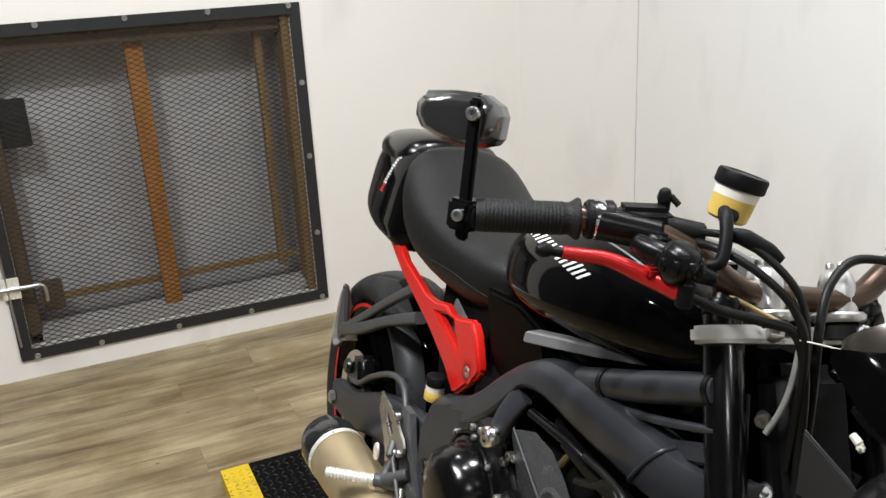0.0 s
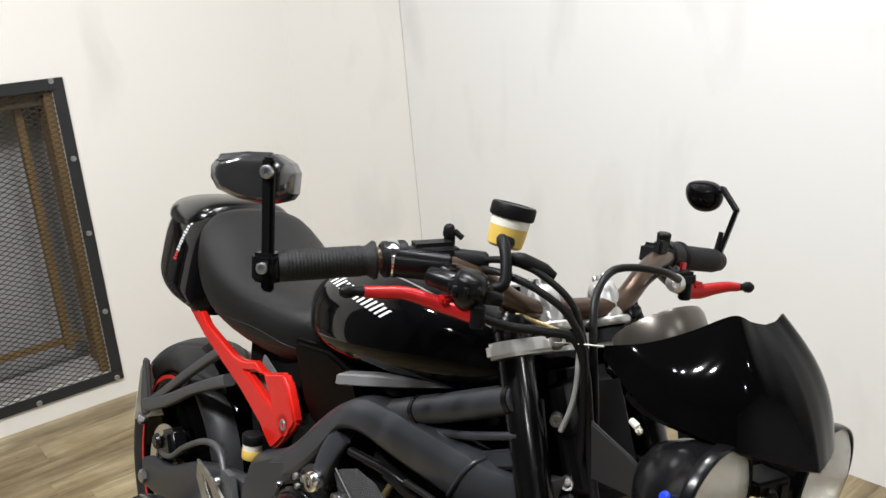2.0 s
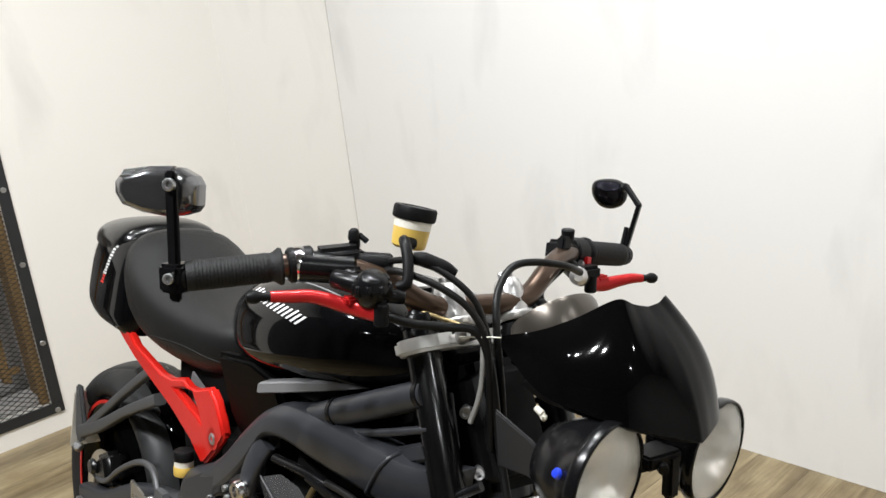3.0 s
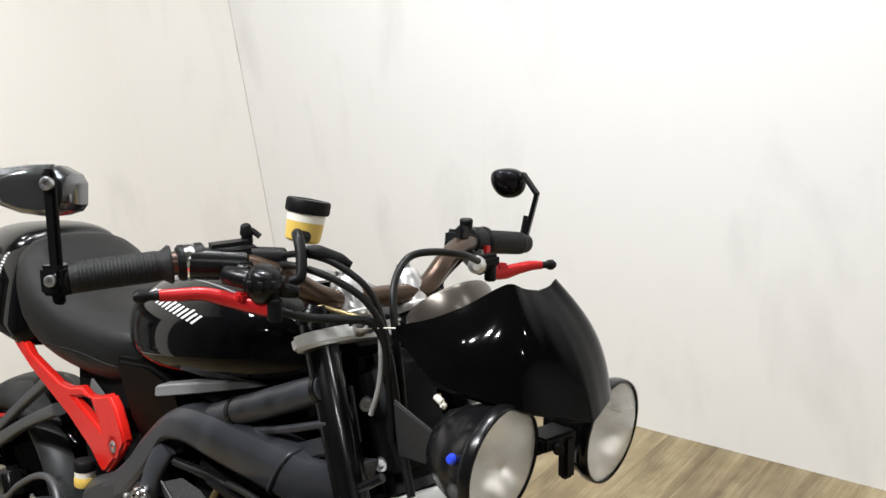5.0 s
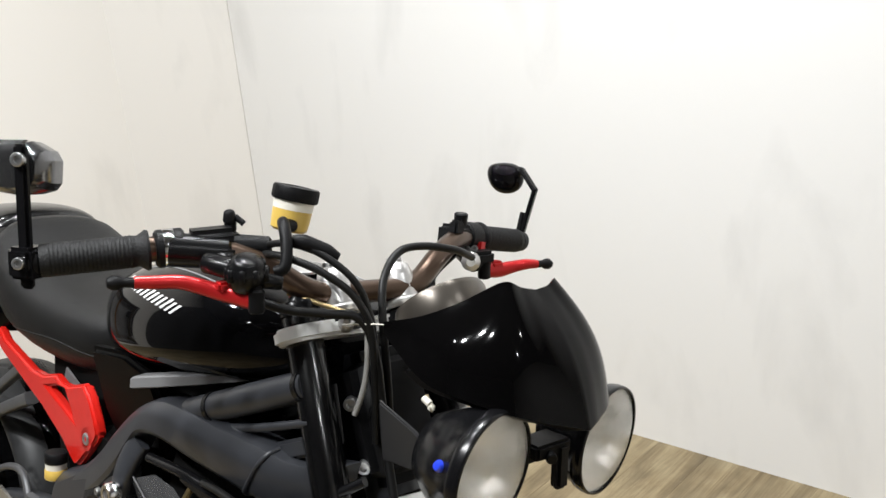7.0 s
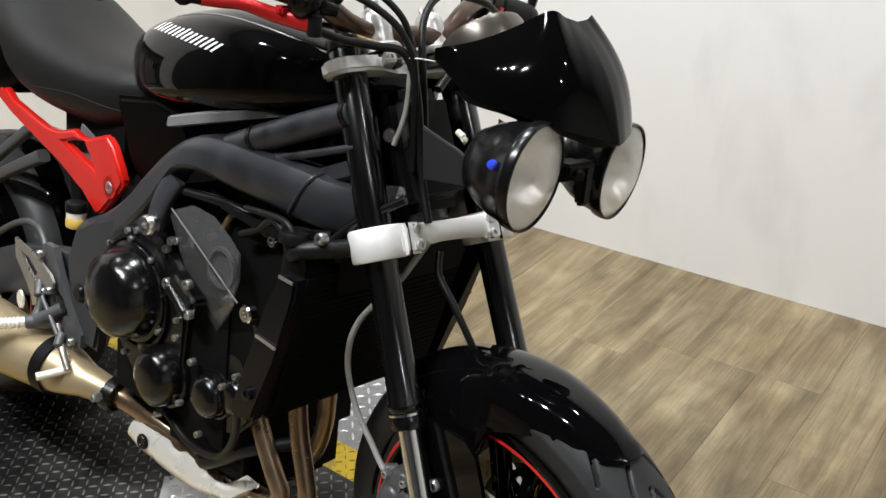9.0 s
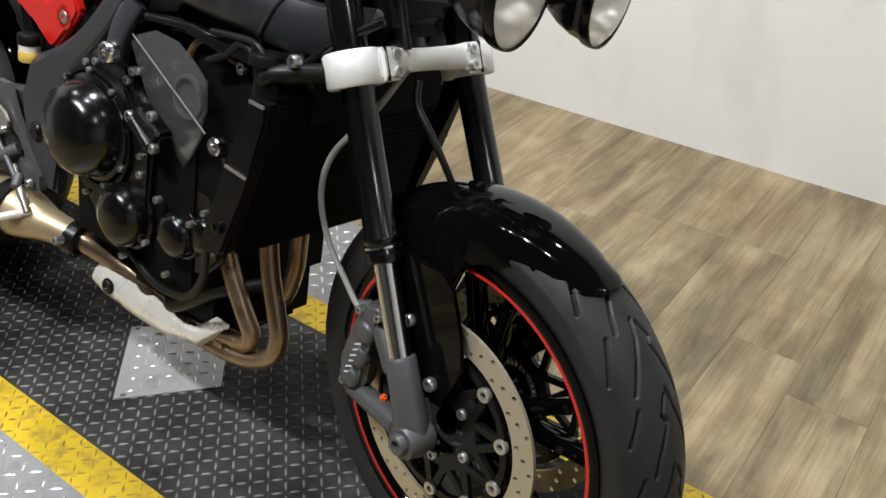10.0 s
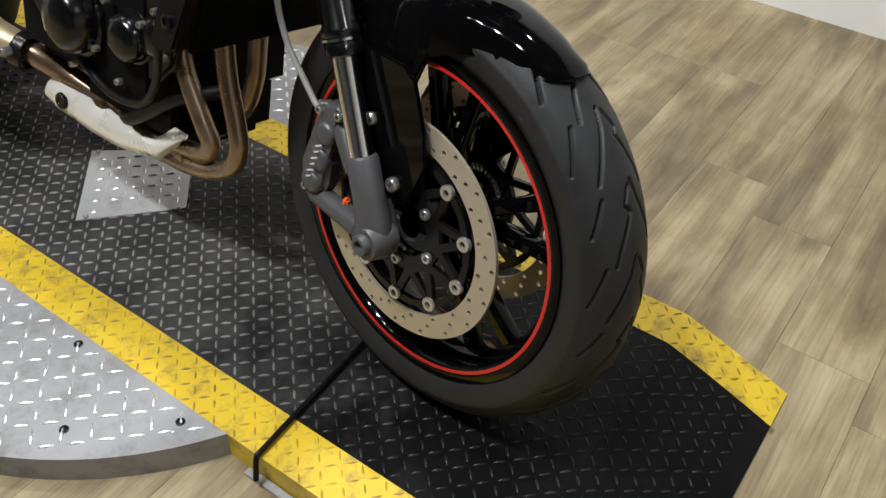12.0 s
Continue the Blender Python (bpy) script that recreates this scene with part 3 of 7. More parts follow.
def brake_disc(parent, y, turn, outer=0.154, inner=0.122, n=57):
    """A drilled floating disc with its bobbins and carrier."""
    m = Matrix(((1, 0, 0, 0), (0, 0, -1, y), (0, 1, 0, 0), (0, 0, 0, 1)))
    loops = [circle(outer, 96), circle(inner, 72)]
    for k in range(n):
        a = 2 * math.pi * k / n
        rr = (0.1285, 0.138, 0.1480)[(k * 2) % 3]
        loops.append(circle(0.0036, 8, rr * math.cos(a), rr * math.sin(a)))
    disc = part("brake_disc", flat_holes(loops, 0.0045, m), DISCSTEEL, parent, "drilled bronze-tinted steel brake disc", angle=30)
    loops = [circle(0.1115, 60), circle(0.040, 30)]
    polar = lambda r, a: (r * math.cos(a), r * math.sin(a))
    for k in range(10):
        a = radians(17 + 36 * k) + turn
        loops.append([polar(0.062, a - 0.17), polar(0.062, a + 0.17), polar(0.094, a)])
        loops.append([polar(0.101, a + 0.085), polar(0.067, a + 0.314), polar(0.101, a + 0.543), polar(0.103, a + 0.314)])
    shift = Matrix.Translation((0, 0, -0.0025))
    part("disc_carrier", flat_holes(loops, 0.007, m @ shift), SATIN, parent, "black spoked disc carrier", smooth=False)
    s = -1 if y < 0 else 1
    for k in range(10):
        a = radians(17 + 36 * k) + turn
        bm = lathe([(0, 0.002), (0.0042, 0.002), (0.0048, 0.0065), (0.0092, 0.0065), (0.0098, 0.005), (0.0098, 0), (0, 0)],
                   along((0.105 * math.cos(a), y + s * 0.002, 0.105 * math.sin(a)), (0.105 * math.cos(a), y + s, 0.105 * math.sin(a))), 16)
        part("bobbin", bm, ALU, parent)
    for k in range(5):
        a = radians(48 + 72 * k) + turn
        part("disc_bolt", bolt((0.051 * math.cos(a), y + s * 0.004, 0.051 * math.sin(a)), (0, s, 0), 0.0075, 0.006), BOLT, parent)
    return disc


def front_wheel():
    prof = [(0.2285, -0.0515), (0.2285, -0.047), (0.217, -0.044), (0.206, -0.018), (0.206, 0.018), (0.217, 0.044), (0.2285, 0.047), (0.2285, 0.0515),
            (0.222, 0.0525), (0.213, 0.0515), (0.207, 0.046), (0.196, 0.02), (0.194, 0), (0.196, -0.02), (0.207, -0.046), (0.213, -0.0515), (0.222, -0.0525)]
    wheel = part("front_wheel", lathe(prof, pose(0, 0, 0, 90), 96, closed=True), GLOSS, bike, "gloss black cast wheel rim with a red rim stripe")
    wheel.matrix_local = FORK @ Matrix.Translation((0, 0, 0.30))
    for s in (-1, 1):
        part("rim_stripe", lathe([(0.2112, 0), (0.2112, 0.0010), (0.2195, 0.0018), (0.2195, 0)], pose(0, s * 0.0518, 0, 90 * (-s) * -1 if s < 0 else -90), 96, closed=True), REDTAPE, wheel, "red tape stripe")
    hub = bmesh.new()
    add_lathe(hub, [(0.018, -0.065), (0.036, -0.065), (0.04, -0.05), (0.034, -0.02), (0.034, 0.02), (0.04, 0.05), (0.036, 0.065), (0.018, 0.065)], pose(0, 0, 0, 90), 36, closed=True)
    part("hub", hub, GLOSS, wheel)
    for k in range(5):
        a = radians(20 + 72 * k)
        d, n = Vector((math.cos(a), 0, math.sin(a))), Vector((-math.sin(a), 0, math.cos(a)))
        bm = bmesh.new()
        for sg in (-1, 1):
            a0, a1, a2 = d * 0.03 + n * sg * 0.008, d * 0.10 + n * sg * 0.016, d * 0.2 + n * sg * 0.040
            secs = []
            for c, w, t in ((a0, 0.012, 0.022), (a1, 0.009, 0.016), (a2, 0.010, 0.013)):
                secs.append([c + n * (w * x) + Vector((0, t * y, 0)) for x, y in ((-1, -0.6), (-0.6, -1), (0.6, -1), (1, -0.6), (1, 0.6), (0.6, 1), (-0.6, 1), (-1, 0.6))])
            b2 = loft(secs)
            me = bpy.data.meshes.new("tmp")
            b2.to_mesh(me)
            b2.free()
            bm.from_mesh(me)
            bpy.data.meshes.remove(me)
        part("spoke", bm, GLOSS, wheel)
    near = [[(1.02, -0.002), (0.90, -0.012), (0.85, -0.006), (0.62, -0.024), (0.50, -0.030)], [(0.55, -0.004), (0.42, -0.010), (0.08, -0.036)],
            [(0.50, -0.042), (0.20, -0.060)], [(0.98, -0.038), (0.74, -0.055)]]
    tread = near + [[(u - 0.5, -v) for u, v in line] for line in near]
    tyre_mesh("front_tyre", 0.113, 0.2965, 0.2265, 1320, 150, tread, 11, wheel, 0.0017, 0.007)["label"] = "worn black sport tyre with slanted tread grooves"
    brake_disc(wheel, -0.0705, 0)
    brake_disc(wheel, 0.0705, 0.2)
    bm = bmesh.new()
    for k in range(36):
        a = 2 * math.pi * k / 36
        add_box(bm, (0.0035, 0.002, 0.007), Matrix.Rotation(-a, 4, "Y") @ Matrix.Translation((0, 0.062, 0.042)))
    add_lathe(bm, [(0.032, -0.001), (0.038, -0.001), (0.038, 0.001), (0.032, 0.001)], Matrix.Translation((0, 0.062, 0)) @ pose(0, 0, 0, 90), 36, closed=True)
    part("speed_sensor_ring", bm, BOLT, wheel)


LEG_R = (Vector((-0.008, -0.114, 0.293)), Vector((-0.274, -0.092, 0.908)))
LEG_L = (Vector((-0.003, 0.104, 0.280)), Vector((-0.286, 0.100, 0.900)))


def fork_leg(name, ends, s):
    """An upside-down fork leg: black upper tube, bright stanchion, grey foot."""
    a, b = ends
    d = (b - a).normalized()
    ln = (b - a).length
    at = lambda z: a + d * z
    upper = fpart(name, lathe([(0, 0.225), (0.0155, 0.225), (0.0225, 0.228), (0.0232, 0.240), (0.0215, 0.243), (0.0215, 0.249), (0.0232, 0.252), (0.0232, 0.258), (0.0205, 0.262),
                              (0.0205, 0.44), (0.0222, 0.45), (0.0222, ln + 0.032), (0.0205, ln + 0.035), (0, ln + 0.035)], along(a, b), 48), LEGBLACK,
                  "gloss black upside-down fork leg with bright stanchion")
    part("seal_ring", lathe([(0.0212, -0.0015), (0.0238, -0.0015), (0.0238, 0.0015), (0.0212, 0.0015)], along(at(0.246), at(0.3)), 36, closed=True), CHROME, upper)
    part("stanchion", rod(at(0.09), at(0.235), 0.0152, seg=36), CHROME, upper, "polished steel stanchion")
    bm = lathe([(0, 0.106), (0.0185, 0.106), (0.0205, 0.102), (0.0208, 0.05), (0.0225, 0.03), (0.0225, 0.0), (0.018, -0.018), (0.010, -0.024), (0, -0.024)], along(a, b), 36)
    add_lathe(bm, [(0, -0.024), (0.018, -0.024), (0.0235, -0.018), (0.0235, 0.018), (0.021, 0.022), (0, 0.022)], along(a, a + Vector((0, s, 0))), 30)
    add_box(bm, (0.03, 0.022, 0.045), along(a, b) @ Matrix.Translation((-0.016, 0, 0.03)), 0.006)
    part("fork_foot", bm, CALIPER, upper, "grey cast fork foot")
    axle = lathe([(0, 0.004), (0.0065, 0.004), (0.0075, 0.011), (0.0125, 0.011), (0.014, 0.008), (0.014, -0.002), (0, -0.002)], along(a + Vector((0, s * 0.020, 0)), a + Vector((0, s, 0))), 24)
    part("axle_end", axle, CALIPER, upper)
    cap = bmesh.new()
    add_lathe(cap, [(0, 0), (0.0235, 0), (0.0235, 0.012), (0.021, 0.016), (0.015, 0.016), (0.013, 0.022), (0, 0.022)], along(at(ln + 0.034), at(ln + 1)), 30)
    part("fork_cap", cap, SATIN, upper)
    return upper


def clamps():
    def frame_at(k):
        p, q = LEG_R[0].lerp(LEG_R[1], k), LEG_L[0].lerp(LEG_L[1], k)
        up = ((LEG_R[1] - LEG_R[0]) + (LEG_L[1] - LEG_L[0])).normalized()
        e = (q - p).normalized()
        fwd = e.cross(up).normalized()
        up = fwd.cross(e).normalized()
        m = Matrix((fwd, e, up)).transposed().to_4x4()
        m.translation = (p + q) / 2
        return m, (q - p).length / 2
    # lower clamp: two rings joined by a bowed bridge
    m, w = frame_at(0.685)
    secs = []
    for k in range(17):
        v = -1 + k / 8
        y_, h_, x_ = v * (w - 0.012), 0.0135 + 0.006 * abs(v) ** 2.2, 0.020 + 0.012 * abs(v) ** 1.6
        t_ = 0.0105
        ring = [(-1, -0.7), (-0.7, -1), (0.7, -1), (1, -0.7), (1, 0.7), (0.7, 1), (-0.7, 1), (-1, 0.7)]
        secs.append([m @ Vector((x_ + t_ * q[0], y_, 0.004 * (1 - v * v) + h_ * q[1])) for q in ring])
    low = fpart("lower_fork_clamp", loft(secs), WHITEALU, "pale cast alloy lower fork clamp", angle=45)
    for s in (-1, 1):
        part("clamp_ring", lathe([(0.0222, -0.021), (0.0335, -0.021), (0.036, -0.018), (0.036, 0.018), (0.0335, 0.021), (0.0222, 0.021)], m @ Matrix.Translation((0, s * w, 0)), 48, closed=True), WHITEALU, low, "pale clamp ring", angle=50)
        lug = box((0.022, 0.034, 0.040), m @ Matrix.Translation((0.030, s * (w - 0.026), 0)), 0.005, 3)
        lug = part("clamp_lug", lug, WHITEALU, low)
        for dz in (-0.0105, 0.0105):
            part("pinch_bolt", bolt(m @ Vector((0.041, s * (w - 0.032), dz)), m.to_3x3() @ Vector((1, 0, 0)), 0.0072, 0.004), ALU, lug)
        part("clamp_slot", box((0.003, 0.0028, 0.0402), m @ Matrix.Translation((0.0402, s * (w - 0.0165), 0))), MATTE, low)
    m, w = frame_at(1.018)
    outline = [(0.034, -w + 0.03), (0.033, -w + 0.006), (0.026, -w - 0.018), (0.014, -w - 0.030), (0.0, -w - 0.034), (-0.014, -w - 0.031), (-0.027, -w - 0.020), (-0.034, -w - 0.004), (-0.05, -0.05), (-0.06, 0),
               (-0.05, 0.05), (-0.038, w + 0.01), (-0.022, w + 0.034), (0.0, w + 0.040), (0.020, w + 0.032), (0.034, w - 0.01), (0.034, w - 0.03), (0.01, 0.03), (0.005, 0.0), (0.01, -0.03)]
    top = fpart("top_fork_clamp", plate(outline, 0.019, m @ Matrix.Translation((0, 0, -0.010)), 0.004), WHITEALU, "silver top fork clamp")
    for s in (-1, 1):
        bm = bolt(m @ Vector((0.036, s * (w - 0.036), 0.0)), m.to_3x3() @ Vector((0.9, -0.35, 0.25)), 0.0095, 0.010)
        part("pinch_bolt", bm, ALU, top, "bright socket pinch bolt")
    bm = bmesh.new()
    add_lathe(bm, [(0, 0), (0.02, 0), (0.02, 0.01), (0.012, 0.016), (0, 0.016)], m @ Matrix.Translation((-0.03, 0, 0.012)), 6)
    part("stem_nut", bm, ALU, top)
    for s in (-1, 1):
        at = m @ Matrix.Translation((0.014, s * 0.050, 0))
        riser = part("bar_riser", lathe([(0, 0.016), (0.018, 0.016), (0.025, 0.010), (0.026, -0.004), (0, -0.004)], at, 28), MATTE, top, "black rubber riser mount")
        part("riser_ring", lathe([(0.014, 0.014), (0.027, 0.014), (0.029, 0.017), (0.029, 0.022), (0.026, 0.025), (0.014, 0.025)], at, 32, closed=True), ALU, riser)
        dome_ = lathe([(0, 0.074), (0.010, 0.073), (0.0165, 0.068), (0.0195, 0.058), (0.0205, 0.044), (0.0205, 0.026), (0, 0.026)], at, 32)
        part("bar_clamp", dome_, ALU, riser, "polished alloy handlebar clamp", angle=60)
        for dx in (-0.016, 0.016):
            part("clamp_bolt", bolt(m @ Vector((0.014 + dx * 0.5, s * 0.050, 0.077)), m.to_3x3() @ Vector((0, 0, 1)), 0.0045, 0.004), BOLT, riser)
    for k, s in enumerate((-1, 1)):
        part("preload_adjuster", rod(m @ Vector((0, s * w, 0.03)), m @ Vector((0, s * w, 0.05)), 0.008, seg=12, bevel=0.002), REDANO, top, "red anodised adjuster")
    return m


def up(x, y, z):
    """A place on the handlebar assembly, which sits slightly lower on its left."""
    return Vector((x, y, z - 0.05 * y))


def head_lamps():
    for s in (-1, 1):
        c = up(0.012 if s < 0 else -0.010, -0.058 if s < 0 else 0.132, 0.842 if s < 0 else 0.833)
        size = 0.96
        way = Vector((math.cos(radians(13)), math.sin(radians(13)), -0.10)).normalized()
        m = along(c, c + way) @ Matrix.Scale(size, 4)
        bucket = fpart("headlight", lathe([(0.0, -0.082), (0.022, -0.080), (0.038, -0.070), (0.050, -0.050), (0.0575, -0.030), (0.0605, -0.012), (0.0635, -0.010), (0.0648, -0.004), (0.0648, 0.003),
                                          (0.0638, 0.006), (0.0620, 0.006), (0.0612, 0.003), (0.053, -0.02), (0.038, -0.045), (0.0, -0.058)], m, 56), BOWL,
                       "round headlight with a gloss black bowl and clear lens", angle=75)
        part("reflector", lathe([(0, -0.056), (0.02, -0.05), (0.038, -0.036), (0.052, -0.014), (0.0608, 0.002)], m, 48), REFLECTOR, bucket, "bright reflector")
        bm = bmesh.new()
        prof = [(0, 0.018), (0.02, 0.0165), (0.038, 0.0130), (0.052, 0.0080), (0.0612, 0.0030), (0.0612, 0.001), (0.052, 0.0055), (0.038, 0.0105), (0.02, 0.014), (0, 0.0155)]
        add_lathe(bm, prof, m, 64)
        glass = part("lens", bm, LENS, bucket, "frosted clear lamp glass")
        glass.visible_shadow = False
        part("bulb_shield", lathe([(0, -0.004), (0.010, -0.007), (0.0125, -0.014), (0.0125, -0.034), (0, -0.034)], m, 24), CHROME, bucket)
        side_pt = m @ Vector((0.0, 0.0, 0.0))
        if s < 0:
            eye_side = Vector((0.614, -0.605, 1.20))
            tree = BVHTree.FromPolygons([v.co for v in bucket.data.vertices], [tuple(q.vertices) for q in bucket.data.polygons])
            b, bn = tree.ray_cast(eye_side, Vector((-0.004, -0.108, 0.858)) - eye_side)[:2]
            part("marker_lamp", lathe([(0, 0.005), (0.004, 0.004), (0.0058, 0.0015), (0.0062, -0.002), (0, -0.004)], along(b, b + bn), 20), BLUE, bucket, "small blue marker lens")
        part("lamp_bracket", pipe([m @ Vector((0.05, 0, -0.03)), up(-0.05, s * 0.055 + 0.03, 0.905), up(-0.11, s * 0.06, 0.92)], 0.007, 10), MATTE, bucket)
    fpart("lamp_bridge", box((0.03, 0.09, 0.022), Matrix.Translation((-0.030, 0.03, 0.832)), 0.005), MATTE, "black bracket between the headlights")
    bm = box((0.014, 0.018, 0.05), Matrix.Translation((0.002, 0.048, 0.822)), 0.004)
    add_box(bm, (0.02, 0.05, 0.016), Matrix.Translation((-0.004, 0.036, 0.842)), 0.003)
    add_rod(bm, (0.004, 0.030, 0.838), (0.012, 0.026, 0.836), 0.006, 0.006, 12, 0.001)
    fpart("lamp_connector", bm, MATTE, "black wiring connector")


def curve_at(pts, k):
    """The place at share k along a smooth line."""
    line = smooth_path(pts, 16)
    x = min(max(k, 0), 1) * (len(line) - 1)
    i = min(int(x), len(line) - 2)
    return line[i].lerp(line[i + 1], x - i)


def fly_screen():
    half_top = [(-0.020, 0.0, 1.007), (-0.022, 0.018, 1.010), (-0.030, 0.037, 1.015), (-0.062, 0.062, 0.991), (-0.095, 0.085, 0.972), (-0.134, 0.105, 0.959)]
    half_low = [(0.060, 0.0, 0.884), (0.052, 0.022, 0.889), (0.030, 0.062, 0.897), (-0.015, 0.096, 0.907), (-0.068, 0.106, 0.914), (-0.134, 0.105, 0.946)]
    n, rows = 40, 16
    grid = []
    for j in range(rows + 1):
        v = j / rows
        row = []
        for i in range(-n, n + 1):
            u = abs(i) / n
            a, b = curve_at(half_top, u), curve_at(half_low, u)
            q = a.lerp(b, v)
            bulge = math.sin(math.pi * v) * (1 - u) ** 0.7
            q += Vector((0.012 * bulge, 0.010 * math.sin(math.pi * v) * math.sin(math.pi * min(1, u * 1.1)), 0.006 * bulge))
            y = q.y if i >= 0 else -q.y
            row.append(up(q.x, y + 0.025, q.z))
        grid.append(row)
    bm = bmesh.new()
    vs = [[bm.verts.new(q) for q in row] for row in grid]
    for j in range(rows):
        for i in range(2 * n):
            bm.faces.new((vs[j][i], vs[j][i + 1], vs[j + 1][i + 1], vs[j + 1][i]))
    bmesh.ops.recalc_face_normals(bm, faces=bm.faces)
    bmesh.ops.solidify(bm, geom=bm.faces[:], thickness=0.003)
    screen = fpart("fly_screen", bm, TINTED, "gloss black fly screen over the headlights", angle=60)
    bm = bmesh.new()
    low = [grid[rows][i] for i in range(2 * n + 1)]
    inner = [[q, q + Vector((-0.012, 0, -0.004)), q + Vector((-0.03, -0.25 * q.y, -0.008))] for q in low[6:-6]]
    vs = [[bm.verts.new(q) for q in r] for r in inner]
    for a, b in zip(vs, vs[1:]):
        for k in range(2):
            bm.faces.new((a[k], a[k + 1], b[k + 1], b[k]))
    bmesh.ops.solidify(bm, geom=bm.faces[:], thickness=0.003)
    part("screen_lip", bm, MATTE, screen)
    c = up(-0.134, -0.004, 0.970)
    m = along(c, c + Vector((-0.62, 0, 0.78)))
    gauge = fpart("tachometer", lathe([(0, -0.045), (0.036, -0.045), (0.047, -0.035), (0.051, -0.02), (0.0525, 0.002), (0.0505, 0.008), (0.046, 0.008), (0.043, 0.002), (0, 0.002)], m, 56), GAUGE,
                  "round tachometer in a dark brushed metal housing")
    part("dial", lathe([(0, 0), (0.042, 0), (0.042, 0.0012), (0, 0.0012)], m @ Matrix.Translation((0, 0, 0.0025)), 40), FROST, gauge, "white dial face")


def handlebar():
    right = [(-0.285, 0, 0.958), (-0.285, -0.055, 0.959), (-0.290, -0.085, 0.967), (-0.304, -0.125, 0.992), (-0.328, -0.175, 1.010), (-0.356, -0.235, 1.009), (-0.386, -0.347, 0.996)]
    line = [up(x, -y, z) for x, y, z in right[:0:-1]] + [up(x, y, z) for x, y, z in right]
    bar = fpart("handlebar", pipe(line, 0.0142, 18, 8), BRONZE, "bronze anodised tapered handlebar")
    for s in (-1, 1):
        a, b = up(-0.3575, s * 0.240, 1.008), up(-0.386, s * 0.347, 0.996)
        ln = (b - a).length
        prof = [(0.0145, 0), (0.022, 0), (0.023, 0.003), (0.0195, 0.008), (0.0172, 0.012)]
        k = 0.018
        while k < ln - 0.008:
            prof += [(0.0178, k), (0.0182, k + 0.0008), (0.0182, k + 0.0022), (0.0177, k + 0.0030)]
            k += 0.0041
        prof += [(0.0180, ln - 0.003), (0.0165, ln), (0.0, ln)]
        part("grip", lathe(prof, along(a, b), 28), GRIP, bar, "ribbed black rubber grip")
        d = (b - a).normalized()
        # bar-end mirror mount
        end = bmesh.new()
        add_rod(end, b, b + d * 0.016, 0.0165, 0.0155, 24, 0.002)
        mount = part("bar_end_mount", end, MATTE, bar)
        if s < 0:
            foot, head = b + d * 0.012, Vector((-0.387, -0.359, 1.120))
            way = (head - foot).normalized()
            e1 = Vector((0.85, 0.5, 0)).normalized()
            e1 = (e1 - way * e1.dot(way)).normalized()
            e2 = way.cross(e1)
            mm = Matrix((e1, e2, way)).transposed().to_4x4()
            mm.translation = foot
            length = (head - foot).length
            arm = part("mirror_arm", box((0.0165, 0.009, length + 0.045), mm @ Matrix.Translation((0, 0, length / 2 - 0.006)), 0.003), SATIN, bar, "flat black mirror arm")
            part("arm_collar", box((0.031, 0.03, 0.034), mm @ Matrix.Translation((0, 0.002, 0)), 0.004), SATIN, arm)
            out = Vector((0.75, -0.66, 0.1))
            part("arm_bolt", bolt(foot + out * 0.016, out, 0.0065, 0.004), BOLT, arm)
            part("arm_bolt", bolt(head + out * 0.006, out, 0.0075, 0.004), BOLT, arm)
            # mirror head: a shallow wedge-shaped shell behind the arm
            wx, wz = Vector((0.60, 0.80, 0.10)).normalized(), Vector((-0.12, 0.0, 1)).normalized()
            wn = wx.cross(wz).normalized()
            c = head - wn * 0.024 - wx * 0.011 - wz * 0.001
            rim = [(-0.067, -0.001), (-0.066, 0.012), (-0.060, 0.019), (-0.026, 0.0245), (0.012, 0.0215), (0.029, 0.010), (0.034, -0.001), (0.031, -0.025), (0.025, -0.032), (0.010, -0.035), (-0.009, -0.034), (-0.036, -0.027), (-0.060, -0.015)]
            secs = []
            for depth, sc, dz in ((-0.030, 0.93, 0), (-0.027, 0.99, 0), (-0.006, 1.0, 0), (-0.001, 0.985, 0), (0.012, 0.80, 0.0), (0.0155, 0.72, -0.001), (0.0165, 0.60, -0.001)):
                secs.append([c + wx * (-0.012 + (x + 0.012) * sc) + wz * (-0.003 + (y + 0.003) * sc + dz) + wn * depth for x, y in rim])
            bm = loft(secs)
            shell = part("mirror_head", bm, MIRRORSHELL, arm, "gloss black bar-end mirror shell", angle=26)
            top = Matrix((wx, (wz * 0.55 - wn * 0.83).normalized(), (wn * 0.55 + wz * 0.83).normalized())).transposed().to_4x4()
            top.translation = c + wx * -0.020 + wz * 0.0195 + wn * 0.004
            part("mirror_panel", plate([(-0.034, -0.008), (0.022, -0.009), (0.030, 0.004), (-0.002, 0.009), (-0.034, 0.007)], 0.002, top, 0.0008), MIRRORSHELL, arm, "raised panel on the mirror shell")
            part("mirror_glass", plate([(x * 0.93, y * 0.93) for x, y in rim], 0.001, Matrix.Translation(c - wn * 0.0315) @ Matrix((wx, wz, wn)).transposed().to_4x4()), CHROME, arm, "mirror glass")
        else:
            foot = b + d * 0.012
            elbow, top_, c = Vector((-0.369, 0.367, 1.058)), Vector((-0.398, 0.366, 1.087)), Vector((-0.428, 0.362, 1.071))
            bm = bmesh.new()
            for p0, p1 in ((foot, elbow), (elbow, top_)):
                q = along(p0, p1)
                ln2 = (p1 - p0).length
                add_box(bm, (0.011, 0.007, ln2 + 0.006), q @ Matrix.Translation((0, 0, ln2 / 2)), 0.002)
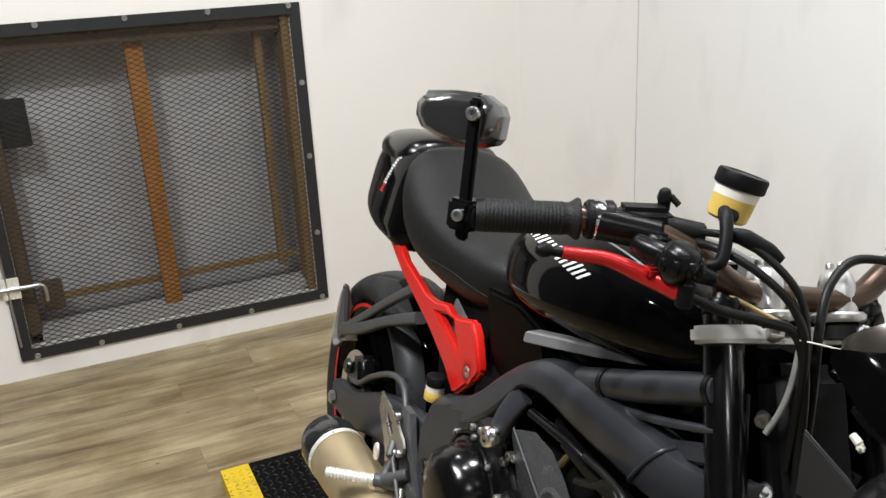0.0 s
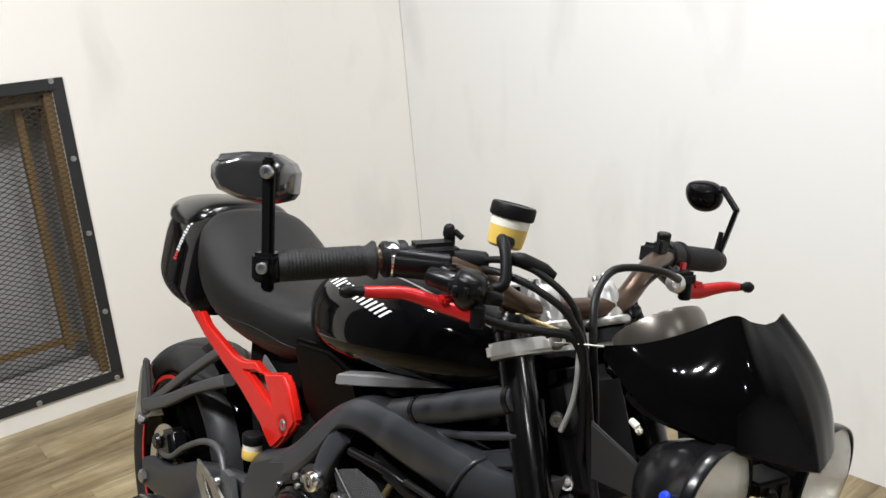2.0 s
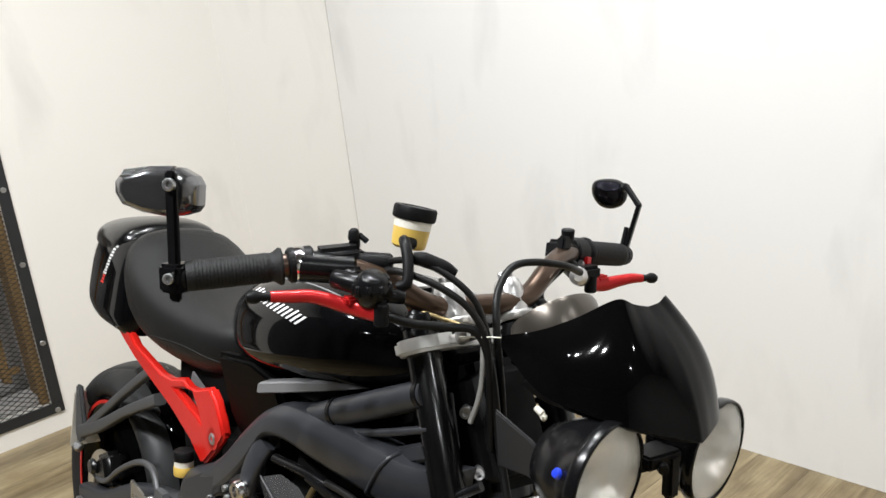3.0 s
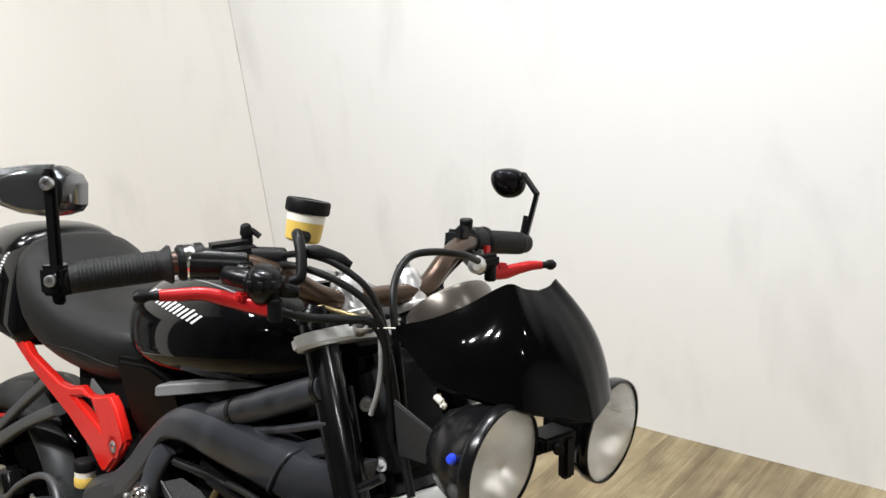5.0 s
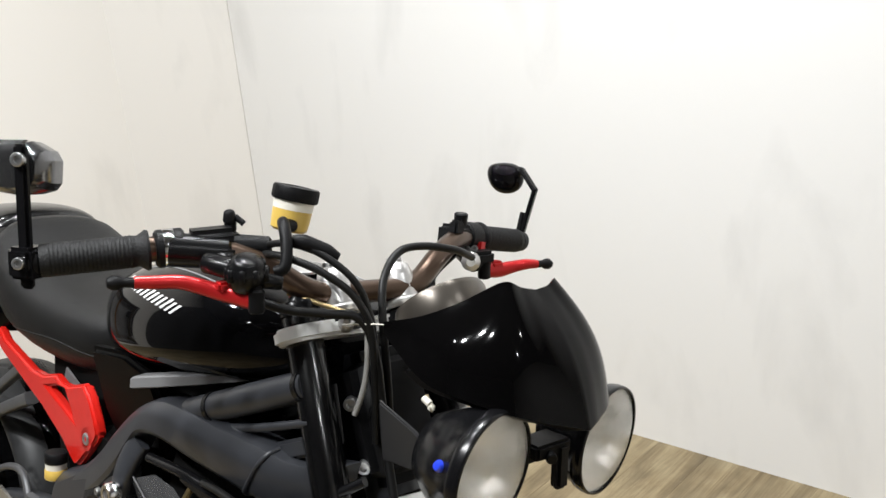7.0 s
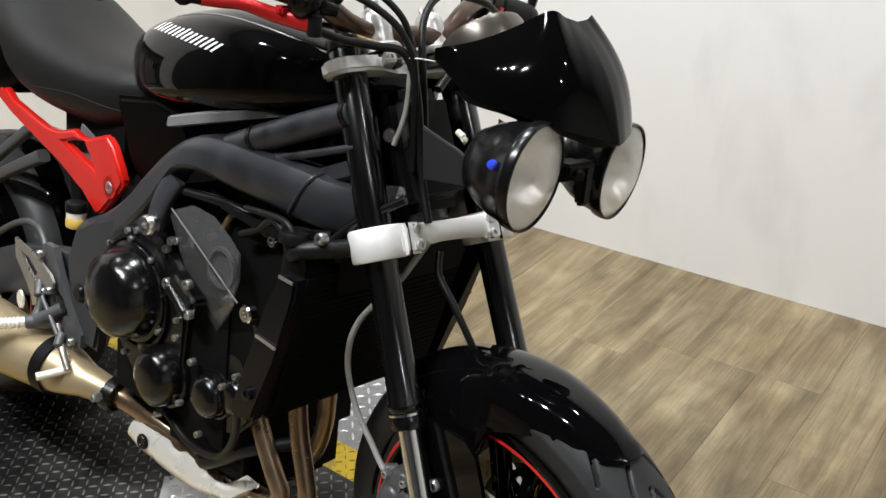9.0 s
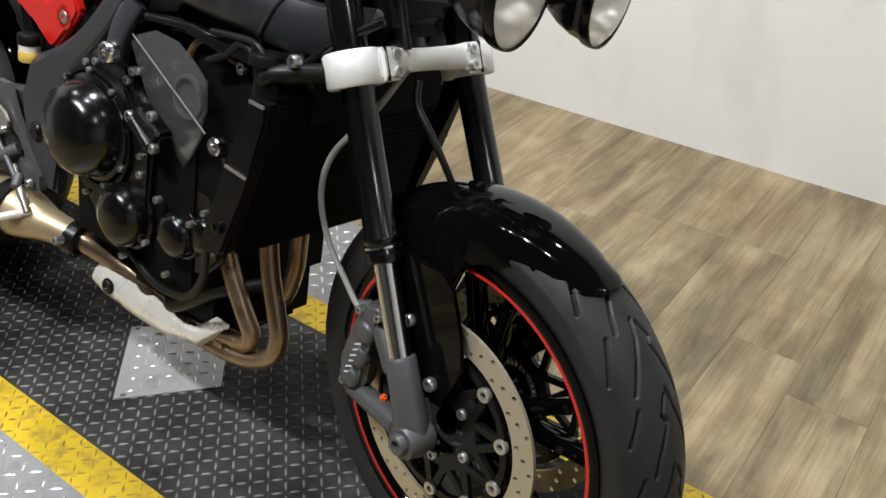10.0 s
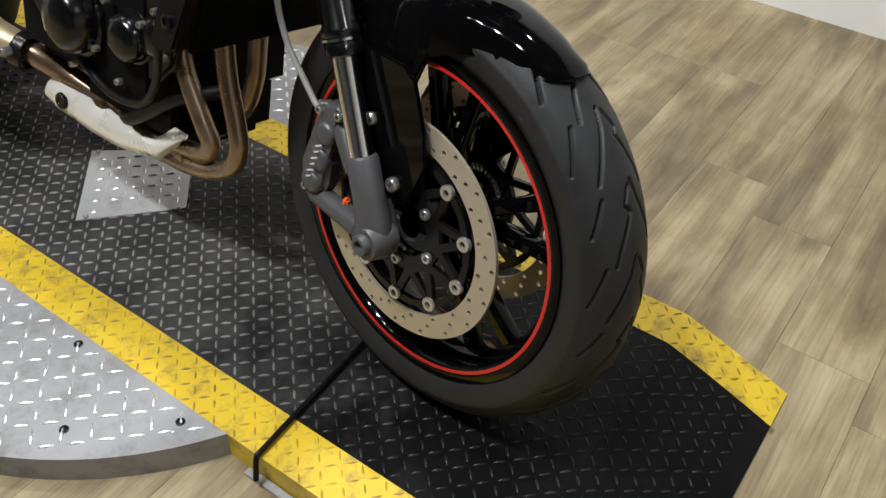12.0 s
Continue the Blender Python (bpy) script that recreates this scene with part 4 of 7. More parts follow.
            arm = part("mirror_arm", bm, SATIN, bar, "bent black mirror arm")
            bm = bmesh.new()
            add_rod(bm, foot + Vector((0.0, -0.012, -0.014)), elbow + (foot - elbow) * 0.45 + Vector((-0.012, 0, 0)), 0.004, seg=10)
            part("arm_brace", bm, SATIN, arm)
            part("mirror_pivot", rod(top_, c + Vector((0.004, 0.012, 0)), 0.006, seg=12, bevel=0.001), SATIN, arm)
            wx, wz = Vector((0.62, 0.78, 0.0)).normalized(), Vector((-0.1, 0, 1)).normalized()
            wn = wx.cross(wz).normalized()
            rim = [(-0.030, 0.012), (-0.026, 0.022), (-0.010, 0.026), (0.012, 0.026), (0.027, 0.018), (0.030, 0.0), (0.024, -0.016), (0.008, -0.025), (-0.012, -0.024), (-0.024, -0.014), (-0.030, 0.0)]
            secs = [[c + wx * (x * sc) + wz * (y * sc) + wn * dp for x, y in rim] for dp, sc in ((-0.016, 0.9), (-0.014, 1.0), (-0.004, 1.0), (0.006, 0.86), (0.012, 0.5), (0.013, 0.15))]
            part("mirror_head", rounded(loft(secs), 2), GLOSS, arm, "gloss black mirror shell", angle=60)
        # switch gear between grip and clamp
        g = a - d * 0.004
        bm = bmesh.new()
        if s < 0:
            add_box(bm, (0.040, 0.036, 0.060), along(g, g - d) @ Matrix.Translation((0, 0, 0.064)), 0.008, 3)
        else:
            add_box(bm, (0.036, 0.032, 0.044), along(g, g - d) @ Matrix.Translation((0, 0, 0.050)), 0.006, 3)
            add_box(bm, (0.014, 0.020, 0.020), along(g, g - d) @ Matrix.Translation((0.016, 0.012, 0.072)), 0.003)
        add_rod(bm, g - d * 0.002, g - d * 0.034, 0.0215, 0.0215, 28, 0.003)
        sw = part("switch_housing", bm, MATTE, bar, "black switch housing")
        if s < 0:
            part("throttle_collar", lathe([(0.016, 0), (0.0205, 0), (0.022, 0.004), (0.022, 0.013), (0.0205, 0.017), (0.016, 0.017)], along(g - d * 0.008, g - d), 28, closed=True), CHROME, sw, "bright throttle collar")
            k0 = up(-0.343, -0.150, 1.028)
            bm = bmesh.new()
            add_rod(bm, k0, k0 + Vector((0, 0, 0.014)), 0.007, 0.007, 16, 0.002)
            add_rod(bm, k0 + Vector((0, 0, 0.012)), k0 + Vector((0.003, -0.003, 0.025)), 0.0088, 0.0065, 8, 0.002)
            add_rod(bm, k0 + Vector((0.004, 0.004, 0.018)), k0 + Vector((0.012, 0.011, 0.010)), 0.0036, 0.0036, 10)
            part("bleed_fitting", bm, MATTE, sw)
            bm = bmesh.new()
            add_rod(bm, up(-0.345, -0.19, 1.012), up(-0.31, -0.115, 1.014), 0.017, 0.012, 18, 0.003)
            part("cable_elbow", bm, MATTE, sw)
            bm = bmesh.new()
            add_rod(bm, up(-0.350, -0.224, 1.0095), up(-0.321, -0.160, 1.006), 0.0195, 0.0185, 24, 0.004)
            add_box(bm, (0.020, 0.034, 0.026), along(up(-0.336, -0.193, 1.006), up(-0.321, -0.160, 1.006)) @ Matrix.Translation((0.010, 0, 0.004)), 0.005, 2)
            part("throttle_housing", bm, SATIN, sw, "satin black throttle housing")
        else:
            part("kill_switch", box((0.016, 0.020, 0.016), along(g, g - d) @ Matrix.Translation((0.016, -0.012, 0.012)), 0.003), REDANO, sw, "red anodised spacer")
            part("choke_knob", rod(up(-0.345, 0.198, 1.022), up(-0.343, 0.198, 1.046), 0.009, 0.010, 14, 0.002), MATTE, sw)
            bm = bmesh.new()
            for k in range(3):
                add_bolt(bm, up(-0.33, 0.185 + 0.014 * k, 0.996), (0.6, -0.6, 0.3), 0.005, 0.005)
            part("switch_screws", bm, BOLT, sw)
    return bar


def lever(name, pts, widths, s, parent):
    """A forged lever blade with a ball end."""
    line = smooth_path(pts, 8)
    n = len(line)
    secs = []
    for k, q in enumerate(line):
        d = (line[min(k + 1, n - 1)] - line[max(k - 1, 0)]).normalized()
        u_ = Vector((0, 0, 1))
        e = d.cross(u_).normalized()
        u_ = e.cross(d)
        w = float(np.interp(k / (n - 1) * (len(widths) - 1), range(len(widths)), widths))
        secs.append([q + e * (0.0065 * x) + u_ * (w * y) for x, y in ((-1, -0.5), (-0.5, -1), (0.5, -1), (1, -0.5), (1, 0.5), (0.5, 1), (-0.5, 1), (-1, 0.5))])
    ob = part(name, loft(secs), REDANO, parent, "red anodised folding lever", angle=60)
    d = (line[0] - line[2]).normalized()
    bm = bmesh.new()
    add_lathe(bm, [(0, -0.004), (0.0060, -0.004), (0.0055, 0.004), (0.0050, 0.010), (0.0078, 0.016), (0.0080, 0.022), (0.005, 0.027), (0, 0.028)], along(line[0], line[0] + d), 18)
    part("lever_tip", bm, MATTE, ob, "black lever tip")
    add = bmesh.new()
    piv = line[-1]
    add_rod(add, piv + Vector((0, 0, -0.013)), piv + Vector((0, 0, 0.013)), 0.009, 0.009, 16, 0.002)
    add_bolt(add, piv + Vector((0, 0, 0.013)), (0, 0, 1), 0.006, 0.004)
    part("lever_pivot", add, MATTE, ob)
    part("lever_adjuster", box((0.018, 0.022, 0.011), Matrix.Translation(line[int(n * 0.80)] + Vector((-0.002, 0, 0.008))), 0.003), REDANO, ob)
    return ob


def controls():
    body = bmesh.new()
    c = up(-0.258, -0.172, 0.995)
    add_lathe(body, [(0, -0.022), (0.012, -0.022), (0.0185, -0.016), (0.0215, -0.004), (0.0215, 0.008), (0.0185, 0.011), (0.0185, 0.015), (0.012, 0.019), (0, 0.019)], along(c, c + Vector((0.35, -0.05, 1))), 28)
    for k in range(9):
        a = 2 * math.pi * k / 9
        add_rod(body, c + Vector((0.021 * math.cos(a), 0.021 * math.sin(a), -0.008)), c + Vector((0.021 * math.cos(a), 0.021 * math.sin(a), 0.006)), 0.004, 0.004, 8, 0.001)
    add_rod(body, c + Vector((-0.042, -0.030, 0.008)), c + Vector((0.0, 0.0, 0.0)), 0.0115, 0.0125, 18, 0.003)
    add_box(body, (0.034, 0.024, 0.022), Matrix.Translation(up(-0.312, -0.172, 1.002)), 0.005, 3)
    add_rod(body, c + Vector((0.0, 0.0, -0.006)), c + Vector((0.016, 0.034, -0.012)), 0.010, 0.008, 14, 0.002)
    mc = fpart("brake_master_cylinder", body, SATIN, "black radial front brake master cylinder", angle=60)
    lever("brake_lever", [up(-0.318, -0.272, 0.980), up(-0.312, -0.25, 0.980), up(-0.303, -0.225, 0.980), up(-0.283, -0.195, 0.972), up(-0.245, -0.168, 0.966)], [0.0062, 0.007, 0.0074, 0.0088, 0.0098], -1, mc)
    body = bmesh.new()
    add_rod(body, up(-0.34, 0.20, 0.99), up(-0.275, 0.165, 0.985), 0.012, 0.011, 18, 0.003)
    add_box(body, (0.035, 0.04, 0.02), Matrix.Translation(up(-0.325, 0.215, 0.985)), 0.005)
    cl = fpart("clutch_perch", body, MATTE, "black clutch lever perch")
    part("cable_adjuster", lathe([(0, 0), (0.011, 0), (0.013, 0.003), (0.013, 0.012), (0.009, 0.016), (0.006, 0.024), (0, 0.024)], along(up(-0.285, 0.168, 0.988), up(-0.22, 0.11, 0.995)), 12), ALU, cl, "bright cable adjuster")
    lever("clutch_lever", [up(-0.305, 0.312, 0.974), up(-0.308, 0.295, 0.974), up(-0.315, 0.275, 0.970), up(-0.318, 0.25, 0.966), up(-0.318, 0.222, 0.968)], [0.006, 0.007, 0.008, 0.010, 0.011], 1, cl)
    # brake fluid bottle
    base = Vector((-0.314, -0.091, 1.036))
    axis = Vector((0.06, 0.20, 1)).normalized()
    m = along(base, base + axis)
    pot = fpart("brake_reservoir", lathe([(0, 0.0), (0.018, 0.0), (0.0215, 0.003), (0.0225, 0.012), (0.0232, 0.026), (0, 0.026)], m, 40), YELLOWFLUID, "translucent brake fluid bottle with yellow fluid and black cap")
    part("bottle_wall", lathe([(0.0234, 0.0255), (0.0238, 0.038), (0, 0.038)], m, 40), FROST, pot, "frosted bottle wall above the fluid")
    prof = [(0, 0.036), (0.026, 0.036), (0.0275, 0.038), (0.0275, 0.050), (0.026, 0.0525), (0.018, 0.053), (0.017, 0.0518), (0, 0.0518)]
    cap = lathe(prof, m, 48)
    for v in cap.verts:
        q = m.inverted() @ v.co
        if math.hypot(q.x, q.y) > 0.0272 and round(math.atan2(q.y, q.x) / (2 * math.pi) * 48) % 2:
            v.co = m @ Vector((q.x * 0.95, q.y * 0.95, q.z))
    part("cap", cap, MATTE, pot, "black ribbed screw cap", angle=30)
    bm = pipe([up(-0.262, -0.135, 0.993), up(-0.255, -0.128, 1.000), up(-0.262, -0.122, 1.022), up(-0.274, -0.118, 1.040), up(-0.288, -0.112, 1.045), up(-0.296, -0.104, 1.036)], 0.0068, 12)
    add_rod(bm, up(-0.292, -0.11, 1.04), up(-0.297, -0.094, 1.04), 0.008, 0.008, 14, 0.001)
    part("bottle_bracket", bm, MATTE, pot, "hooked black bracket")


def cables():
    def hose(name, pts, r, material=HOSE, label=""):
        return fpart(name, pipe([Vector(p) for p in pts], r, 10, 10), material, label)
    hose("throttle_cable", [(-0.32, -0.125, 1.020), (-0.278, -0.115, 1.028), (-0.250, -0.09, 1.020), (-0.222, -0.062, 0.992), (-0.214, -0.045, 0.955), (-0.208, -0.038, 0.90), (-0.205, -0.038, 0.80)], 0.0042, HOSE, "black throttle cable")
    hose("throttle_cable", [(-0.32, -0.13, 1.012), (-0.27, -0.12, 1.014), (-0.236, -0.09, 0.998), (-0.215, -0.06, 0.968), (-0.205, -0.045, 0.92), (-0.20, -0.042, 0.80)], 0.0045, HOSE, "black throttle cable")
    sh = fpart("cable_sleeve", pipe([Vector(p) for p in ((-0.268, -0.112, 1.034), (-0.262, -0.100, 1.030), (-0.250, -0.078, 1.020), (-0.243, -0.066, 1.013))], 0.0085, 14, 6, [0.005, 0.0092, 0.0085, 0.0045]), MATTE, "black rubber cable sleeve")
    hose("brake_hose", [(-0.268, -0.155, 0.968), (-0.248, -0.125, 0.958), (-0.232, -0.085, 0.952), (-0.215, -0.055, 0.945), (-0.205, -0.040, 0.90), (-0.19, -0.035, 0.80), (-0.165, -0.04, 0.74)], 0.0054, HOSE, "black brake hose")
    hose("clutch_cable", [(-0.262, 0.150, 0.990), (-0.248, 0.11, 1.005), (-0.250, 0.06, 1.014), (-0.252, 0.025, 1.010), (-0.240, -0.005, 0.985), (-0.225, -0.018, 0.945), (-0.21, -0.02, 0.87), (-0.20, -0.02, 0.78)], 0.0050, HOSE, "black clutch cable")
    hose("wiring_loom", [(-0.33, 0.18, 0.985), (-0.32, 0.13, 0.955), (-0.27, 0.10, 0.935), (-0.23, 0.05, 0.93), (-0.21, 0.0, 0.90)], 0.0055, HOSE, "black wiring loom")
    hose("switch_wire", [(-0.30, -0.10, 0.965), (-0.262, -0.075, 0.955), (-0.23, -0.05, 0.945), (-0.22, -0.035, 0.935)], 0.003, BRASS, "grey and gold braided switch wire")
    hose("hose_tube", [(-0.215, -0.045, 0.93), (-0.214, -0.046, 0.89), (-0.216, -0.05, 0.86), (-0.224, -0.056, 0.83)], 0.0035, HOSEGREY, "grey brake hose")
    hose("caliper_hose", [(-0.155, -0.045, 0.72), (-0.178, -0.075, 0.66), (-0.218, -0.10, 0.60), (-0.232, -0.105, 0.54), (-0.212, -0.104, 0.48), (-0.176, -0.10, 0.435), (-0.150, -0.100, 0.412), (-0.138, -0.100, 0.416)], 0.0042, HOSEGREY, "grey braided front brake hose")
    hose("caliper_hose", [(-0.16, -0.02, 0.70), (-0.148, -0.03, 0.675), (-0.118, -0.03, 0.645), (-0.09, -0.02, 0.60), (-0.086, 0.0, 0.56)], 0.0048, HOSE, "grey braided front brake hose")
    hose("cable_tie", [(-0.235, -0.065, 0.936), (-0.205, -0.05, 0.941), (-0.19, -0.02, 0.938), (-0.17, 0.02, 0.932)], 0.0009, FROST, "pale cable tie")
    # plastic connector and fasteners beside the steering head
    bm = box((0.010, 0.008, 0.010), Matrix.Translation((-0.160, 0.006, 0.845)), 0.003, 3)
    add_rod(bm, (-0.162, 0.006, 0.848), (-0.172, 0.003, 0.854), 0.0045, 0.004, 12, 0.001)
    fpart("wire_connector", bm, FROST, "pale plastic wire connector")
    for p in ((-0.236, -0.053, 0.840), (-0.211, -0.050, 0.770)):
        bm = bmesh.new()
        add_bolt(bm, p, (0.7, -0.7, 0), 0.0085, 0.008)
        fpart("bracket_bolt", bm, BOLT, "bright bracket bolt")
    # the plates that carry lamps and screen
    for s in (-1, 1):
        out = [(-0.160, 0.868), (-0.152, 0.803), (-0.078, 0.812), (-0.070, 0.842), (-0.098, 0.852)]
        fpart("lamp_stay", plate(out, 0.006, side(-0.062 if s < 0 else 0.068), 0.002), STAYGREY, "dark satin lamp stay plate")
    fpart("steering_head_cover", box((0.09, 0.10, 0.16), Matrix.Translation((-0.245, 0, 0.81)) @ pose(0, 0, 0, 0, -24), 0.02, 3), MATTE, "black steering head")
    bm = box((0.028, 0.004, 0.115), Matrix.Translation((-0.222, -0.072, 0.83)) @ pose(0, 0, 0, 0, -22), 0.001)
    fpart("loom_plate", box((0.006, 0.004, 0.07), Matrix.Translation((-0.243, -0.066, 0.828)) @ pose(0, 0, 0, 0, -14), 0.001), CALIPER, "small grey loom plate")
    bm.free()


def front_fender():
    """Gloss black front mudguard with legs brackets."""
    n, cols = 60, 24
    bm = bmesh.new()
    grid = []
    cy = -0.003
    for i in range(n + 1):
        k = i / n
        th = radians(57.5 + 72.5 * k)
        # lower edge radius along the guard: long wings beside the fork legs
        edge = np.interp(k, [0, 0.03, 0.14, 0.228, 0.34, 0.448, 0.478, 0.492, 0.51, 0.80, 0.86, 1.0], [0.303, 0.298, 0.280, 0.262, 0.243, 0.227, 0.220, 0.190, 0.150, 0.150, 0.262, 0.275])
        crown = np.interp(k, [0, 0.04, 0.12, 0.5, 1.0], [0.302, 0.304, 0.304, 0.303, 0.302])
        half = np.interp(k, [0, 0.03, 0.12, 0.35, 0.6, 1.0], [0.014, 0.030, 0.045, 0.055, 0.060, 0.062])
        row = []
        for j in range(cols + 1):
            s = -1 + 2 * j / cols
            a = abs(s)
            if a < 0.72:
                q = a / 0.72 * math.pi / 2
                r = crown - (0.040 if k > 0.1 else 0.04 * k / 0.1) * (1 - math.cos(q)) ** 1.1
                y = half * math.sin(q)
            else:
                w = (a - 0.72) / 0.28
                r0 = crown - (0.040 if k > 0.1 else 0.04 * k / 0.1)
                r = r0 + (edge - r0) * w if edge < r0 else r0
                y = half + (0.020 if edge < 0.2 else 0.002) * w ** 0.6
            row.append(bm.verts.new((r * math.cos(th), cy + math.copysign(y, s), 0.30 + r * math.sin(th))))
        grid.append(row)
    for a, b in zip(grid, grid[1:]):
        for j in range(cols):
            bm.faces.new((a[j], a[j + 1], b[j + 1], b[j]))
    bmesh.ops.recalc_face_normals(bm, faces=bm.faces)
    bmesh.ops.solidify(bm, geom=bm.faces[:], thickness=0.0028)
    g = fpart("front_mudguard", bm, GLOSS, "gloss black front mudguard", angle=50)
    for s in (-1, 1):
        part("mudguard_bolt", bolt((-0.011, s * 0.090, 0.363), (0, s, 0), 0.0095, 0.008), BOLT, g)
        part("mudguard_bolt", bolt((-0.060, s * 0.090, 0.431), (0, s, 0), 0.0085, 0.006), BOLT, g)
        stay = plate([(-0.110, 0.515), (-0.017, 0.516), (0.003, 0.503), (0.013, 0.469), (0.026, 0.447), (0.034, 0.407), (0.022, 0.376), (0.008, 0.340), (-0.02, 0.330), (-0.07, 0.40)], 0.006, side(s * 0.086 + 0.003), 0.002)
        part("mudguard_stay", stay, GLOSS, g, "gloss black mudguard leg")


def caliper(s):
    y = s * 0.098
    m = Matrix(((1, 0, 0, 0), (0, 0, -1, 0), (0, 1, 0, 0), (0, 0, 0, 1)))
    out = [(-0.162, 0.292), (-0.148, 0.280), (-0.126, 0.288), (-0.112, 0.315), (-0.108, 0.345), (-0.112, 0.372), (-0.100, 0.402), (-0.088, 0.428), (-0.098, 0.440), (-0.120, 0.432), (-0.135, 0.412),
           (-0.150, 0.378), (-0.158, 0.335)]
    bm = plate(out, 0.030, side(s * 0.099 + 0.015), 0.007, 3)
    for px, pz, pr in ((-0.138, 0.312, 0.0175), (-0.126, 0.352, 0.0185), (-0.115, 0.392, 0.0165)):
        add_lathe(bm, [(0, -0.01), (pr, -0.01), (pr, 0.014), (pr * 0.9, 0.019), (pr * 0.6, 0.021), (0, 0.021)], along((px, s * 0.099, pz), (px, s, pz)), 24)
    cal = fpart("brake_caliper", bm, CALIPER, "grey radial brake caliper with pale lettering", angle=50)
    for k in range(6):
        x, z = -0.142 + 0.0036 * k, 0.322 + 0.0105 * k
        part("lettering_bar", box((0.0020, 0.0010, 0.010 + 0.003 * (k % 2)), Matrix.Translation((x + 0.004, s * 0.1203, z)) @ pose(0, 0, 0, 0, 62), 0.0), WHITEPAINT, cal)
    for a, b in (((-0.100, s * 0.10, 0.408), (-0.056, s * 0.108, 0.362)), ((-0.145, s * 0.10, 0.288), (-0.035, s * 0.112, 0.292))):
        bm = bmesh.new()
        add_rod(bm, a, b, 0.0145, 0.016, 20, 0.004)
        part("caliper_arm", bm, CALIPER, cal, "grey caliper mounting arm")
    for p in ((-0.128, 0.420), (-0.092, 0.425), (-0.150, 0.300)):
        part("caliper_bolt", bolt((p[0], s * 0.112, p[1]), (0, s, 0), 0.006, 0.006), BOLT, cal)
    part("banjo_fitting", rod((-0.140, s * 0.106, 0.418), (-0.130, s * 0.092, 0.418), 0.008, seg=12, bevel=0.001), BOLT, cal)
    if s < 0:
        part("bleed_cap", box((0.010, 0.010, 0.014), Matrix.Translation((-0.078, -0.105, 0.306)), 0.003), ORANGE, cal, "orange bleed nipple cap")


front_wheel()
fork_leg("fork_leg", LEG_R, -1)
fork_leg("fork_leg", LEG_L, 1)
clamps()
head_lamps()
fly_screen()
handlebar()
controls()
cables()
front_fender()
caliper(-1)
caliper(1)


# ---- the motorcycle's body ----
def body_loft(stations, power=2.4, n=28):
    """Skins upright sections: (x, half width, z bottom, z widest, z top)."""
    secs = []
    for x, w, zb, zm, zt in stations:
        ring = []
        for k in range(n):
            a = 2 * math.pi * k / n
            c, s = math.cos(a), math.sin(a)
            y = w * math.copysign(abs(c) ** (2 / power), c)
            h = (zt - zm) if s > 0 else (zm - zb)
            z = zm + h * math.copysign(abs(s) ** (2 / power), s)
            ring.append(Vector((x, y, z)))
        secs.append(ring)
    return secs


